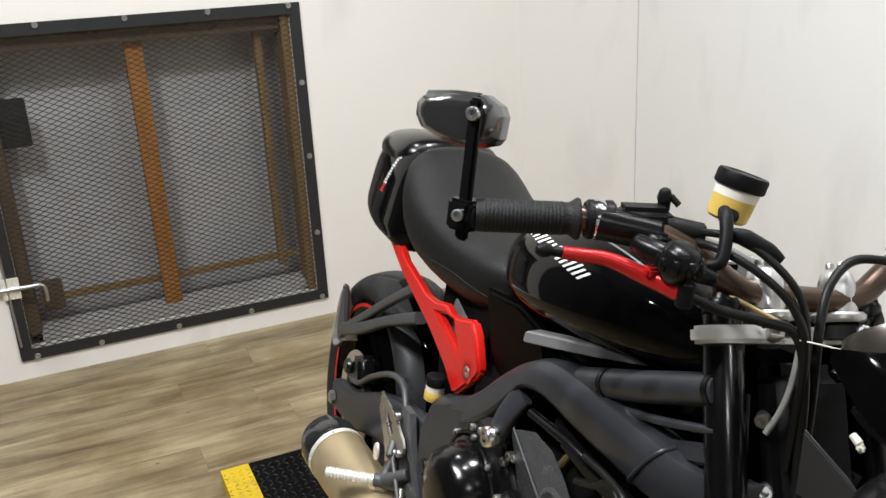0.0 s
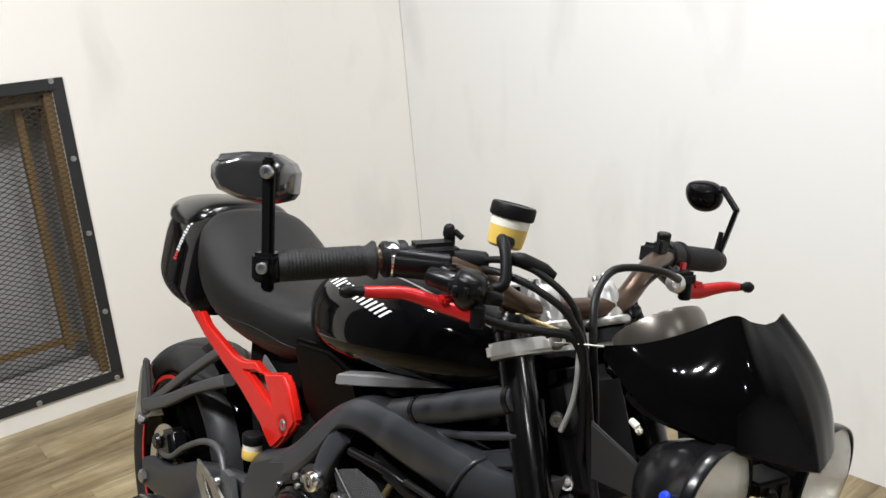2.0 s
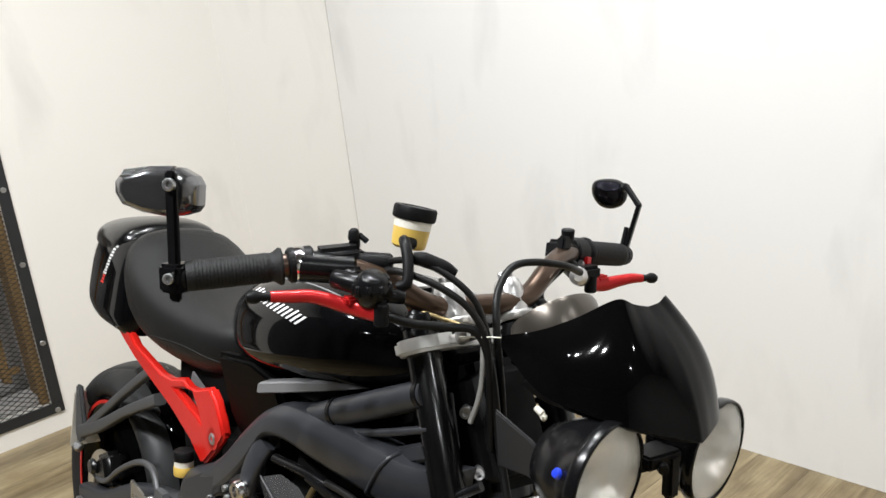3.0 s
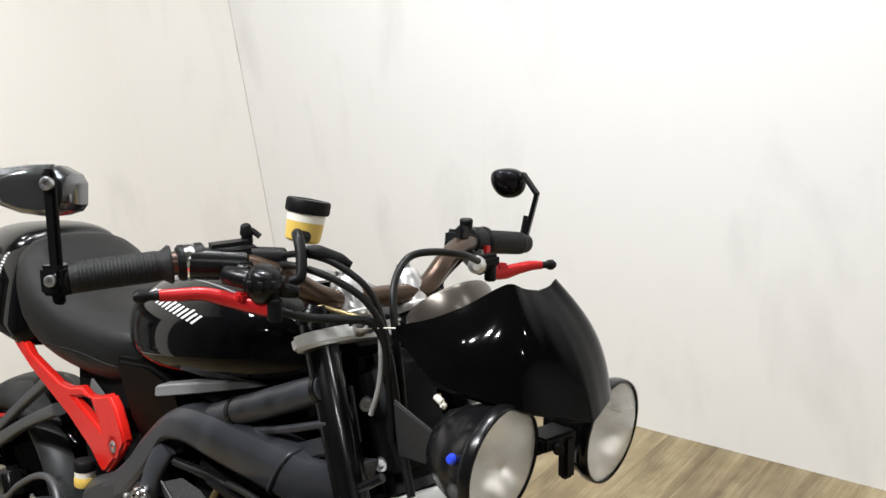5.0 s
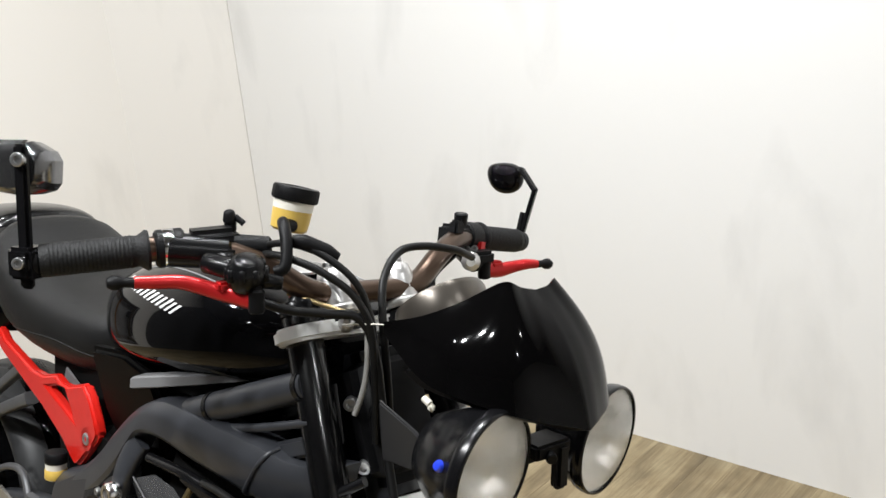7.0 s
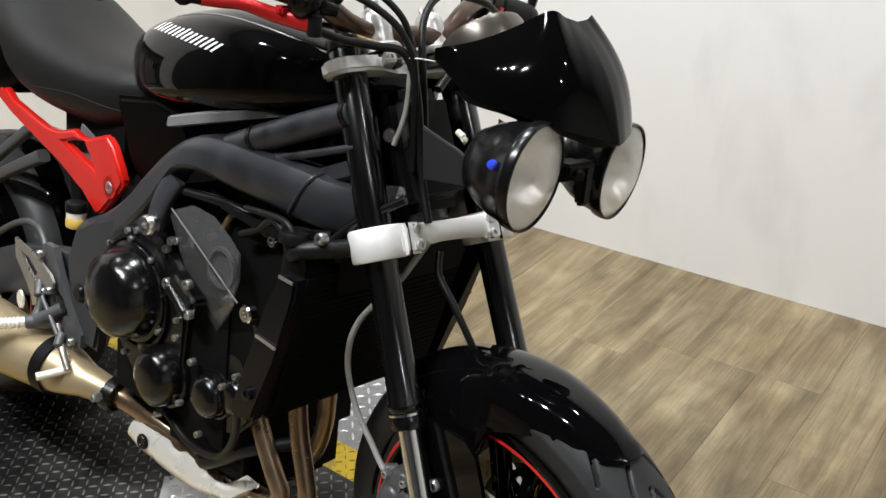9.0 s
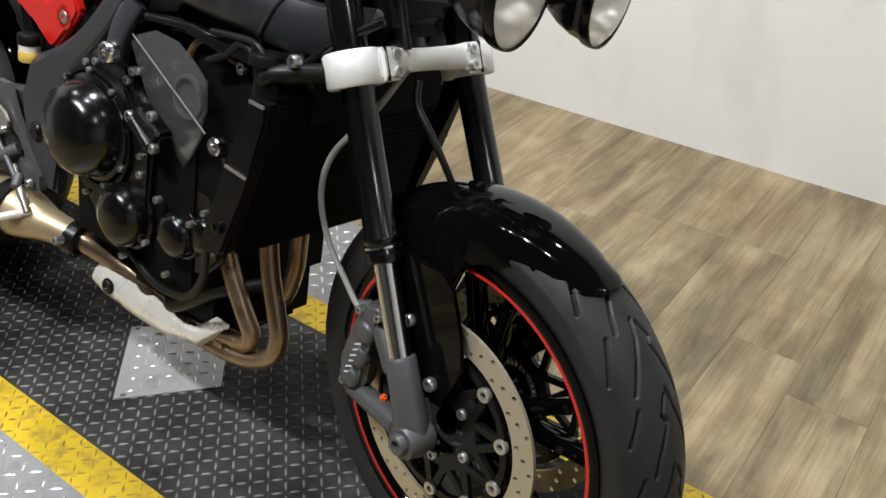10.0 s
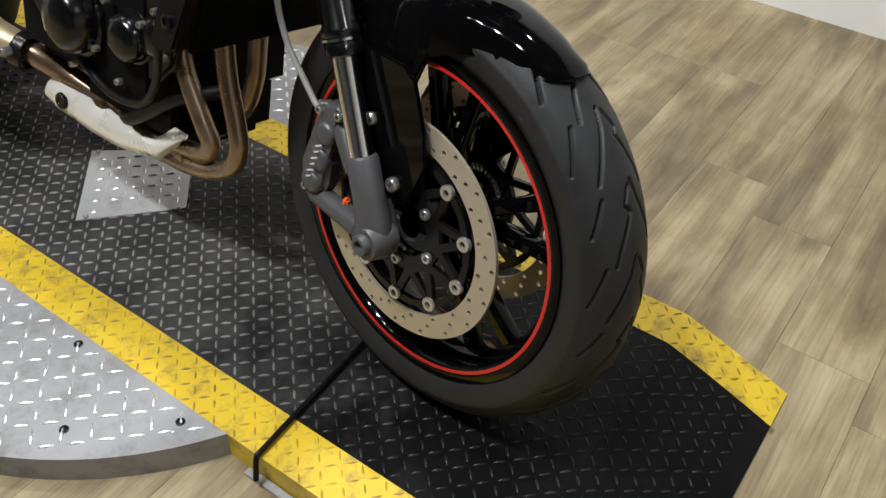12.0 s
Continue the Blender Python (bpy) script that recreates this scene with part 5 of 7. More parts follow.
def fuel_tank():
    st = [(-0.285, 0.080, 0.845, 0.890, 0.920), (-0.30, 0.105, 0.835, 0.890, 0.932), (-0.36, 0.132, 0.826, 0.888, 0.948), (-0.44, 0.150, 0.812, 0.880, 0.960), (-0.53, 0.157, 0.800, 0.870, 0.966),
          (-0.61, 0.155, 0.790, 0.860, 0.960), (-0.68, 0.146, 0.784, 0.860, 0.946), (-0.735, 0.128, 0.782, 0.858, 0.926), (-0.772, 0.098, 0.79, 0.855, 0.905), (-0.792, 0.05, 0.82, 0.855, 0.885)]
    bm = rounded(loft(body_loft(st, 2.7)), 1)
    tree = BVHTree.FromBMesh(bm)
    tank = part("fuel_tank", bm, GLOSS, bike, "gloss black fuel tank with a row of pale bars", angle=80)

    def stroke(u0, v0, u1, v1, w):
        """A flat bar on the tank's side, from one place of the lettering's slanted frame to another."""
        bm = bmesh.new()
        d = Vector((u1 - u0, v1 - v0)).normalized()
        n = Vector((-d.y, d.x)) * w / 2
        rows = []
        for i in range(5):
            c = Vector((u0, v0)).lerp(Vector((u1, v1)), i / 4)
            row = []
            for sg in (-1, 1):
                q = c + n * sg
                x, z = -0.657 + q.x * 0.955 + q.y * 0.83, 0.926 - q.x * 0.11 + q.y * 0.55
                loc, nor = tree.ray_cast(Vector((x + 0.10, -0.152 - 0.16, z + 0.055)), Vector((-0.10, 0.16, -0.055)))[:2]
                if loc is None:
                    loc, nor = tree.find_nearest(Vector((x, -0.152, z)))[:2]
                row.append(bm.verts.new(loc + nor * 0.0006))
            rows.append(row)
        for r0, r1 in zip(rows, rows[1:]):
            bm.faces.new((r0[0], r0[1], r1[1], r1[0]))
        part("lettering_bar", bm, WHITEPAINT, tank)
    # the maker's word is left as a row of plain bars
    for k in range(14):
        u = 0.003 + 0.0127 * k
        stroke(u, -0.004, u, 0.023 + (0.004 if k % 5 == 1 else 0.0), 0.0062)
    for s in (-1, 1):
        secs = []
        for x, y, z, h in ((-0.580, 0.161, 0.795, 0.0075), (-0.576, 0.1612, 0.796, 0.0085), (-0.52, 0.153, 0.810, 0.0085), (-0.45, 0.135, 0.826, 0.0068), (-0.395, 0.111, 0.838, 0.005), (-0.370, 0.098, 0.843, 0.0035)):
            secs.append([Vector((x, s * (y + dy), z + dz)) for dy, dz in ((-0.02, h + 0.002), (-0.003, h), (0.0, h * 0.7), (0.001, -h * 0.8), (-0.002, -h), (-0.02, -h))])
        part("tank_trim", loft(secs), TRIMGREY, tank, "satin grey trim strip", angle=25)
        pan = plate([(-0.775, 0.80), (-0.765, 0.74), (-0.757, 0.70), (-0.760, 0.655), (-0.72, 0.662), (-0.65, 0.705), (-0.575, 0.755), (-0.585, 0.80), (-0.66, 0.815)], 0.03, side(s * 0.118 + 0.015), 0.009, 3)
        for v in pan.verts:
            v.co.y -= s * (0.80 - v.co.z) * 0.26
        part("side_panel", pan, PANEL, tank, "black plastic side panel")
        # thin pale pipe drawn as the highlight on the tank's crease
        crease = []
        for x, y, z in ((-0.66, 0.105, 0.95), (-0.60, 0.104, 0.962), (-0.52, 0.103, 0.952), (-0.43, 0.102, 0.94), (-0.33, 0.092, 0.925)):
            crease.append(tree.find_nearest(Vector((x, s * y, z)))[0])
        part("tank_crease", pipe(crease, 0.0016, 6), TRIMGREY, tank, "pale highlight line along the tank's shoulder crease")
    part("filler_cap", lathe([(0, 0.006), (0.03, 0.006), (0.034, 0.003), (0.034, 0), (0, 0)], Matrix.Translation((-0.44, 0, 0.959)), 36), ALU, tank)


def seat():
    st = [(-0.772, 0.050, 0.768, 0.805, 0.842), (-0.79, 0.082, 0.748, 0.795, 0.846), (-0.83, 0.104, 0.726, 0.785, 0.846), (-0.90, 0.118, 0.712, 0.782, 0.848), (-1.00, 0.132, 0.714, 0.795, 0.858),
          (-1.09, 0.141, 0.722, 0.815, 0.885), (-1.165, 0.140, 0.742, 0.845, 0.925), (-1.212, 0.126, 0.80, 0.885, 0.950), (-1.236, 0.085, 0.87, 0.91, 0.952)]
    bm = rounded(loft(body_loft(st, 2.7)), 1)
    skin = BVHTree.FromBMesh(bm)
    s = part("seat", bm, SEATVINYL, bike, "grained dark grey vinyl seat", angle=80)
    for sg in (-1, 1):
        line = [(-1.125, 0.15, 0.735), (-1.08, 0.16, 0.752), (-1.00, 0.16, 0.768), (-0.92, 0.16, 0.772), (-0.85, 0.14, 0.762), (-0.80, 0.11, 0.752)]
        pts = [skin.find_nearest(Vector((x, sg * y, z)))[0] for x, y, z in line]
        part("seat_seam", pipe([skin.find_nearest(q)[0] for q in smooth_path(pts, 4)], 0.0013, 6, 2), SEATDARK, s, "stitched seam")
    # tail cowl: a flat-topped wedge with a sharp lower flank
    secs = []
    for x, w, zb, zm, zt in ((-1.172, 0.122, 0.728, 0.770, 0.905), (-1.20, 0.135, 0.727, 0.770, 0.928), (-1.28, 0.142, 0.736, 0.774, 0.944), (-1.36, 0.139, 0.748, 0.779, 0.946), (-1.425, 0.124, 0.762, 0.792, 0.940), (-1.50, 0.090, 0.79, 0.815, 0.928), (-1.57, 0.045, 0.82, 0.84, 0.91)):
        half = [(0.0, zt), (0.45 * w, zt - 0.002), (0.70 * w, zt - 0.012), (0.82 * w, zt - 0.034), (0.92 * w, (zt + zm) / 2), (0.985 * w, zm + 0.012), (w, zm), (0.99 * w, zm - 0.008), (0.94 * w, zb), (0.5 * w, zb + 0.006)]
        secs.append([Vector((x, -y, z)) for y, z in half] + [Vector((x, 0, zb + 0.008))] + [Vector((x, y, z)) for y, z in half[:0:-1]])
    bm = rounded(loft(secs), 1)
    tree = BVHTree.FromBMesh(bm)
    tail = part("tail_cowl", bm, GLOSS, bike, "gloss black single-seat tail cowl", angle=50)
    hump = [(-1.246, 0.088, 0.890, 0.905, 0.944), (-1.256, 0.108, 0.888, 0.905, 0.956), (-1.30, 0.119, 0.888, 0.905, 0.963), (-1.37, 0.119, 0.888, 0.905, 0.961), (-1.45, 0.100, 0.886, 0.905, 0.950), (-1.50, 0.07, 0.885, 0.90, 0.938)]
    part("cowl_pad", rounded(loft(body_loft(hump, 2.5)), 1), LEGBLACK, tail, "glossy black hump over the cowl", angle=80)
    for k in range(13):
        m_ = WHITEPAINT if k < 10 else REDTAPE
        x, z = -1.282 - 0.0022 * k, 0.908 - 0.0064 * k
        hit = tree.ray_cast(Vector((x, -0.5, z)), Vector((0, 1, 0)))
        if hit[0] is not None:
            n = hit[1]
            e1 = Vector((1, 0, 0)) - n * n.x
            e1.normalize()
            mm = Matrix((e1, n.cross(e1), n)).transposed().to_4x4()
            mm.translation = hit[0]
            part("lettering_bar", box((0.012 if k % 3 else 0.016, 0.0042, 0.0012), mm), m_, tail)


def red_subframe():
    outer = [(-1.275, 0.762), (-1.250, 0.738), (-1.205, 0.718), (-1.160, 0.699), (-1.085, 0.676), (-0.982, 0.645), (-0.897, 0.610), (-0.874, 0.594), (-0.850, 0.581), (-0.836, 0.588), (-0.776, 0.643), (-0.768, 0.656),
             (-0.780, 0.680), (-0.800, 0.710), (-0.822, 0.726), (-0.882, 0.708), (-0.908, 0.707), (-0.932, 0.715), (-0.985, 0.702), (-1.030, 0.701), (-1.10, 0.716), (-1.16, 0.729), (-1.19, 0.748), (-1.24, 0.768)]
    hole = [(-0.962, 0.687), (-0.926, 0.697), (-0.893, 0.700), (-0.868, 0.674), (-0.857, 0.658), (-0.888, 0.667)]
    for s in (-1,):
        bm = flat_holes([outer, hole], 0.018, side(s * 0.112 + 0.009))
        bmesh.ops.recalc_face_normals(bm, faces=bm.faces)
        sharp = [e for e in bm.edges if len(e.link_faces) == 2 and e.calc_face_angle(0) > 0.8]
        bmesh.ops.bevel(bm, geom=sharp, offset=0.005, segments=3, affect="EDGES", clamp_overlap=True)
        fr = part("rear_subframe", bm, RED, bike, "red painted rear subframe plate", angle=35)
        boss = lathe([(0.011, 0.0), (0.019, 0.0), (0.02, -0.006), (0.011, -0.006)], along((-0.807, s * 0.121, 0.640), (-0.807, s * 0.5, 0.640)), 28, closed=True)
        part("mount_boss", boss, RED, fr)
        part("subframe_bolt", bolt((-0.807, s * 0.117, 0.640), (0, s, 0), 0.0105, 0.006), BOLT, fr)
    part("subframe_web", box((0.10, 0.004, 0.05), Matrix.Translation((-0.91, -0.092, 0.68)) @ pose(0, 0, 0, 0, 20), 0.001), TRIMGREY, bike, "grey bracket behind the red plate")


def rounded_tube(pts, w, h, steps=8, flat=0.7):
    """A tube with a rounded box section: w across y, h upright in the side view."""
    line = smooth_path(pts, steps)
    n = len(line)
    secs = []
    for k, q in enumerate(line):
        d = (line[min(k + 1, n - 1)] - line[max(k - 1, 0)]).normalized()
        e = Vector((0, 1, 0))
        e = (e - d * e.dot(d)).normalized()
        u_ = d.cross(e)
        ww = float(np.interp(k / (n - 1) * (len(w) - 1), range(len(w)), w))
        hh = float(np.interp(k / (n - 1) * (len(h) - 1), range(len(h)), h))
        ring = []
        for j in range(20):
            a = 2 * math.pi * j / 20
            c, s = math.cos(a), math.sin(a)
            ring.append(q + e * (ww * math.copysign(abs(c) ** flat, c)) + u_ * (hh * math.copysign(abs(s) ** flat, s)))
        secs.append(ring)
    return loft(secs)


# upper edge x, z; lower edge x, z; half width
SPAR = ((-0.875, 0.560, -0.905, 0.495, 0.140), (-0.80, 0.592, -0.835, 0.520, 0.145), (-0.726, 0.637, -0.765, 0.560, 0.150), (-0.655, 0.695, -0.692, 0.607, 0.156), (-0.600, 0.737, -0.635, 0.655, 0.160),
        (-0.560, 0.762, -0.595, 0.698, 0.163), (-0.527, 0.777, -0.568, 0.724, 0.165), (-0.488, 0.784, -0.530, 0.736, 0.166), (-0.450, 0.784, -0.487, 0.737, 0.165), (-0.412, 0.781, -0.445, 0.732, 0.162),
        (-0.330, 0.776, -0.366, 0.722, 0.152), (-0.264, 0.767, -0.295, 0.712, 0.138), (-0.215, 0.765, -0.235, 0.702, 0.110))


def main_frame():
    for s in (-1, 1):
        y = lambda v: s * v
        secs = []
        for xu, zu, xl, zl, w in SPAR:
            top, low = Vector((xu, 0, zu)), Vector((xl, 0, zl))
            d = (low - top).normalized()
            ring = []
            for k, dy, dn in ((0.0, -0.046, -0.013), (0.0, -0.024, -0.013), (0.0, -0.010, -0.008), (0.10, -0.002, 0.0), (0.30, 0.0, 0.0), (0.80, -0.001, 0.0), (0.93, -0.005, 0.0), (1.0, -0.014, 0.002), (1.0, -0.046, 0.002)):
                q = top.lerp(low, k) + d * dn
                ring.append(Vector((q.x, y(w + dy), q.z)))
            secs.append(ring)
        dense = []
        cols = [smooth_path([sec[j] for sec in secs], 4) for j in range(len(secs[0]))]
        for i in range(len(cols[0])):
            dense.append([c[i] for c in cols])
        spar = part("frame_spar", loft(dense), FRAMEGREY, bike, "graphite aluminium frame spar", angle=28)
        k = int(len(dense) * 0.86)
        out = lambda q: q + Vector((0, y(0.0006), 0))
        part("spar_weld", pipe([out(q) for q in dense[k][1:8]], 0.0028, 8, 3), FRAMEGREY, spar, "raised weld bead")
        pts = [(-0.570, y(0.150), 0.715), (-0.582, y(0.160), 0.685), (-0.590, y(0.166), 0.655), (-0.598, y(0.165), 0.632)]
        part("engine_lug", rounded_tube(pts, [0.008, 0.010, 0.010], [0.020, 0.018, 0.014]), FRAMEGREY, spar)
        piv = plate([(-0.60, 0.665), (-0.70, 0.612), (-0.79, 0.592), (-0.86, 0.555), (-0.895, 0.50), (-0.885, 0.42), (-0.85, 0.35), (-0.80, 0.35), (-0.79, 0.43), (-0.765, 0.51), (-0.70, 0.565), (-0.62, 0.605)], 0.024, side(y(0.138) + 0.012), 0.006, 2)
        part("swingarm_plate", piv, FRAMEGREY, spar, "graphite swingarm pivot plate", angle=25)
        part("pivot_bolt", lathe([(0, 0.008), (0.012, 0.008), (0.016, 0.005), (0.018, 0), (0, 0)], along((-0.845, y(0.150), 0.445), (-0.845, y(1), 0.445)), 6), SATIN, spar)
        part("upper_tube", pipe([(-0.46, y(0.135), 0.782), (-0.36, y(0.128), 0.822), (-0.262, y(0.105), 0.862)], 0.0188, 20), FRAMEGREY, spar, "graphite upper frame tube")
        for k in (0.25, 0.98):
            p = curve_at([(-0.46, y(0.135), 0.782), (-0.36, y(0.128), 0.822), (-0.262, y(0.105), 0.862)], k)
            part("tube_ring", lathe([(0.0178, -0.004), (0.0205, -0.004), (0.0205, 0.004), (0.0178, 0.004)], along(p, p + Vector((0.1, 0, 0.04))), 24, closed=True), SATIN, spar)
        bm = bmesh.new()
        add_pipe(bm, [(-0.405, y(0.134), 0.779), (-0.362, y(0.132), 0.788), (-0.31, y(0.128), 0.803), (-0.245, y(0.115), 0.824)], 0.0052, 10)
        add_pipe(bm, [(-0.365, y(0.134), 0.786), (-0.32, y(0.132), 0.777), (-0.277, y(0.128), 0.769)], 0.0052, 10)
        part("head_strut", bm, FRAMEGREY, spar, "forged frame strut")
        bm = plate([(-0.302, 0.785), (-0.248, 0.808), (-0.236, 0.788), (-0.278, 0.770)], 0.012, side(y(0.116) + 0.006), 0.004)
        part("head_gusset", bm, FRAMEGREY, spar)
        bm = bmesh.new()
        add_pipe(bm, [(-0.255, y(0.135), 0.700), (-0.225, y(0.115), 0.735), (-0.175, y(0.09), 0.772)], 0.006, 10)
        part("front_strut", bm, SATIN, spar)
        bm = bmesh.new()
        add_bolt(bm, (-0.585, y(0.180), 0.642), (0, s, 0), 0.016, 0.012)
        part("engine_bolt", bm, CHROME, spar, "bright engine mounting bolt")
        part("coolant_pipe", pipe([(-0.54, y(0.152), 0.700), (-0.44, y(0.150), 0.705), (-0.36, y(0.13), 0.688), (-0.30, y(0.11), 0.672)], 0.007, 10), SATIN, spar)


def engine():
    eng = part("crankcase", box((0.36, 0.27, 0.30), Matrix.Translation((-0.60, 0, 0.43)), 0.03, 3), BLACKOUT, bike, "black painted three-cylinder engine")
    part("cylinder_block", box((0.22, 0.26, 0.27), Matrix.Translation((-0.46, 0, 0.575)) @ pose(0, 0, 0, 0, 18), 0.02, 3), BLACKOUT, eng)
    part("cylinder_head", box((0.20, 0.24, 0.12), Matrix.Translation((-0.43, 0, 0.735)), 0.02, 3), BLACKOUT, eng)
    part("sump", box((0.26, 0.20, 0.11), Matrix.Translation((-0.54, 0, 0.27)), 0.03, 3), BLACKOUT, eng)
    part("gearbox_case", box((0.20, 0.22, 0.20), Matrix.Translation((-0.72, 0, 0.58)), 0.03, 3), BLACKOUT, eng)
    # clutch cover dome
    def dome(name, x, z, r, y0, y1, label, sy=1.0, tilt=0.0):
        m = Matrix.Translation((x, y0, z)) @ pose(0, 0, 0, 90) @ Matrix.Rotation(radians(tilt), 4, "Z") @ Matrix.Diagonal((1, sy, 1, 1))
        h = y0 - y1
        prof = [(0, h), (r * 0.42, h * 0.985), (r * 0.66, h * 0.93), (r * 0.82, h * 0.80), (r * 0.92, h * 0.52), (r * 0.955, h * 0.3), (r * 1.04, h * 0.28), (r * 1.08, h * 0.22), (r * 1.08, 0), (0, 0)]
        return part(name, lathe(prof, m, 56), COVERBLACK, eng, label)
    cover = dome("clutch_cover", -0.672, 0.505, 0.079, -0.135, -0.215, "gloss black domed clutch cover")
    for k in range(9):
        a = radians(40 * k + 12)
        part("cover_bolt", bolt((-0.672 + 0.088 * math.cos(a), -0.157, 0.505 + 0.088 * math.sin(a)), (0, -1, 0), 0.0048, 0.005), BOLT if k % 3 else ENGINE, cover)
    dome("water_pump_cover", -0.588, 0.392, 0.049, -0.13, -0.187, "gloss black water pump cover", 1.12)
    dome("oil_cover", -0.474, 0.400, 0.038, -0.125, -0.165, "gloss black round engine cover")
    dome("inner_ring", -0.425, 0.415, 0.032, -0.12, -0.150, "")
    ring = bmesh.new()
    add_lathe(ring, [(0.088, 0), (0.094, 0), (0.094, 0.012), (0.088, 0.012)], Matrix.Translation((-0.668, -0.145, 0.505)) @ pose(0, 0, 0, 90), 48, closed=True)
    part("cover_gasket", ring, SATIN, eng)
    case = plate([(-0.745, 0.60), (-0.70, 0.625), (-0.60, 0.618), (-0.545, 0.575), (-0.535, 0.50), (-0.545, 0.42), (-0.56, 0.36), (-0.60, 0.33), (-0.66, 0.345), (-0.72, 0.40), (-0.76, 0.46), (-0.765, 0.54)], 0.022, side(-0.128), 0.006)
    part("clutch_case", case, ENGINE, eng, "black clutch casing")
    case = plate([(-0.56, 0.47), (-0.50, 0.485), (-0.42, 0.48), (-0.385, 0.44), (-0.395, 0.38), (-0.43, 0.345), (-0.50, 0.325), (-0.555, 0.35)], 0.02, side(-0.112), 0.006)
    part("crank_case_cover", case, ENGINE, eng, "black crankcase cover")
    guard = [(-0.563, 0.660), (-0.540, 0.676), (-0.507, 0.689), (-0.463, 0.684), (-0.425, 0.664), (-0.400, 0.646), (-0.393, 0.609), (-0.403, 0.574), (-0.450, 0.527), (-0.494, 0.484), (-0.535, 0.440), (-0.530, 0.50), (-0.548, 0.58)]
    bm = plate(guard, 0.004, side(-0.156))
    ra, rb = Vector((-0.545, 0, 0.676)), Vector((-0.384, 0, 0.584))
    rn = Vector((rb.z - ra.z, 0, ra.x - rb.x)).normalized()
    bmesh.ops.bisect_plane(bm, geom=bm.verts[:] + bm.edges[:] + bm.faces[:], plane_co=ra, plane_no=rn)
    for v in bm.verts:
        dist = (v.co - ra).dot(rn)
        v.co.y += 0.30 * abs(dist) - 0.010 if dist > 0 else 0.16 * abs(dist) - 0.010
    g = part("side_guard", bm, CLEARCOVER, eng, "smoked plastic engine side guard", angle=10)
    # lighter grey line laid on the fold as its bright glint
    part("guard_fold_glint", pipe([(-0.545, -0.1722, 0.676), (-0.46, -0.1722, 0.6275), (-0.384, -0.1722, 0.584)], 0.0012, 6), CALIPER, g)
    bm = lathe([(0.024, 0), (0.03, 0), (0.03, 0.005), (0.024, 0.005)], Matrix.Translation((-0.425, -0.168, 0.622)) @ pose(0, 0, 0, 90), 28, closed=True)
    part("guard_ring", bm, CLEARCOVER, g)
    bm = bmesh.new()
    add_box(bm, (0.07, 0.03, 0.045), Matrix.Translation((-0.528, -0.155, 0.545)) @ pose(0, 0, 0, 0, 28), 0.006)
    add_rod(bm, (-0.556, -0.165, 0.556), (-0.505, -0.170, 0.526), 0.009, 0.009, 14, 0.002)
    part("selector_housing", bm, ENGINE, eng)
    for x, z, r in ((-0.747, 0.565, 6), (-0.694, 0.600, 7), (-0.668, 0.607, 7), (-0.575, 0.616, 8), (-0.556, 0.558, 10), (-0.505, 0.572, 9), (-0.500, 0.527, 9), (-0.555, 0.495, 6), (-0.623, 0.425, 7), (-0.556, 0.466, 7),
                    (-0.556, 0.418, 7), (-0.513, 0.442, 7), (-0.600, 0.318, 6), (-0.490, 0.330, 6), (-0.436, 0.432, 6), (-0.541, 0.362, 6), (-0.476, 0.650, 7), (-0.746, 0.47, 6), (-0.70, 0.39, 6), (-0.655, 0.352, 6),
                    (-0.405, 0.46, 6), (-0.39, 0.40, 6), (-0.56, 0.62, 7), (-0.588, 0.60, 8)):
        part("case_bolt", bolt((x, -0.150 if r < 9 else -0.168, z), (0, -1, 0), r / 1180, 0.006), BOLT, eng)
    for x, z, y, r in ((-0.385, 0.564, -0.15, 13), (-0.363, 0.672, -0.13, 9), (-0.205, 0.722, -0.085, 8)):
        part("frame_bolt", bolt((x, y, z), (0, -1, 0), r / 1000, 0.009), CHROME, eng)
    # rib bars of the upper casing
    for k in range(4):
        part("casing_rib", box((0.05, 0.012, 0.006), Matrix.Translation((-0.588 + 0.004 * k, -0.146, 0.585 - 0.022 * k)) @ pose(0, 0, 0, 0, 55), 0.002), ENGINE, eng)
    part("breather_hose", pipe([(-0.60, -0.14, 0.325), (-0.52, -0.145, 0.300), (-0.44, -0.15, 0.315), (-0.385, -0.165, 0.375), (-0.355, -0.185, 0.45)], 0.006, 10), HOSE, eng)
    part("drain_hose", pipe([(-0.555, -0.095, 0.236), (-0.535, -0.10, 0.241), (-0.484, -0.10, 0.273), (-0.424, -0.10, 0.316), (-0.36, -0.07, 0.345)], 0.011, 12), HOSE, eng)
    part("wire_loom", pipe([(-0.47, -0.14, 0.66), (-0.44, -0.135, 0.69), (-0.36, -0.12, 0.665), (-0.33, -0.10, 0.68)], 0.0045, 8), BRASS, eng)
    part("coil_wire", pipe([(-0.375, -0.148, 0.55), (-0.365, -0.15, 0.53), (-0.372, -0.15, 0.50)], 0.003, 8), BRONZE, eng)


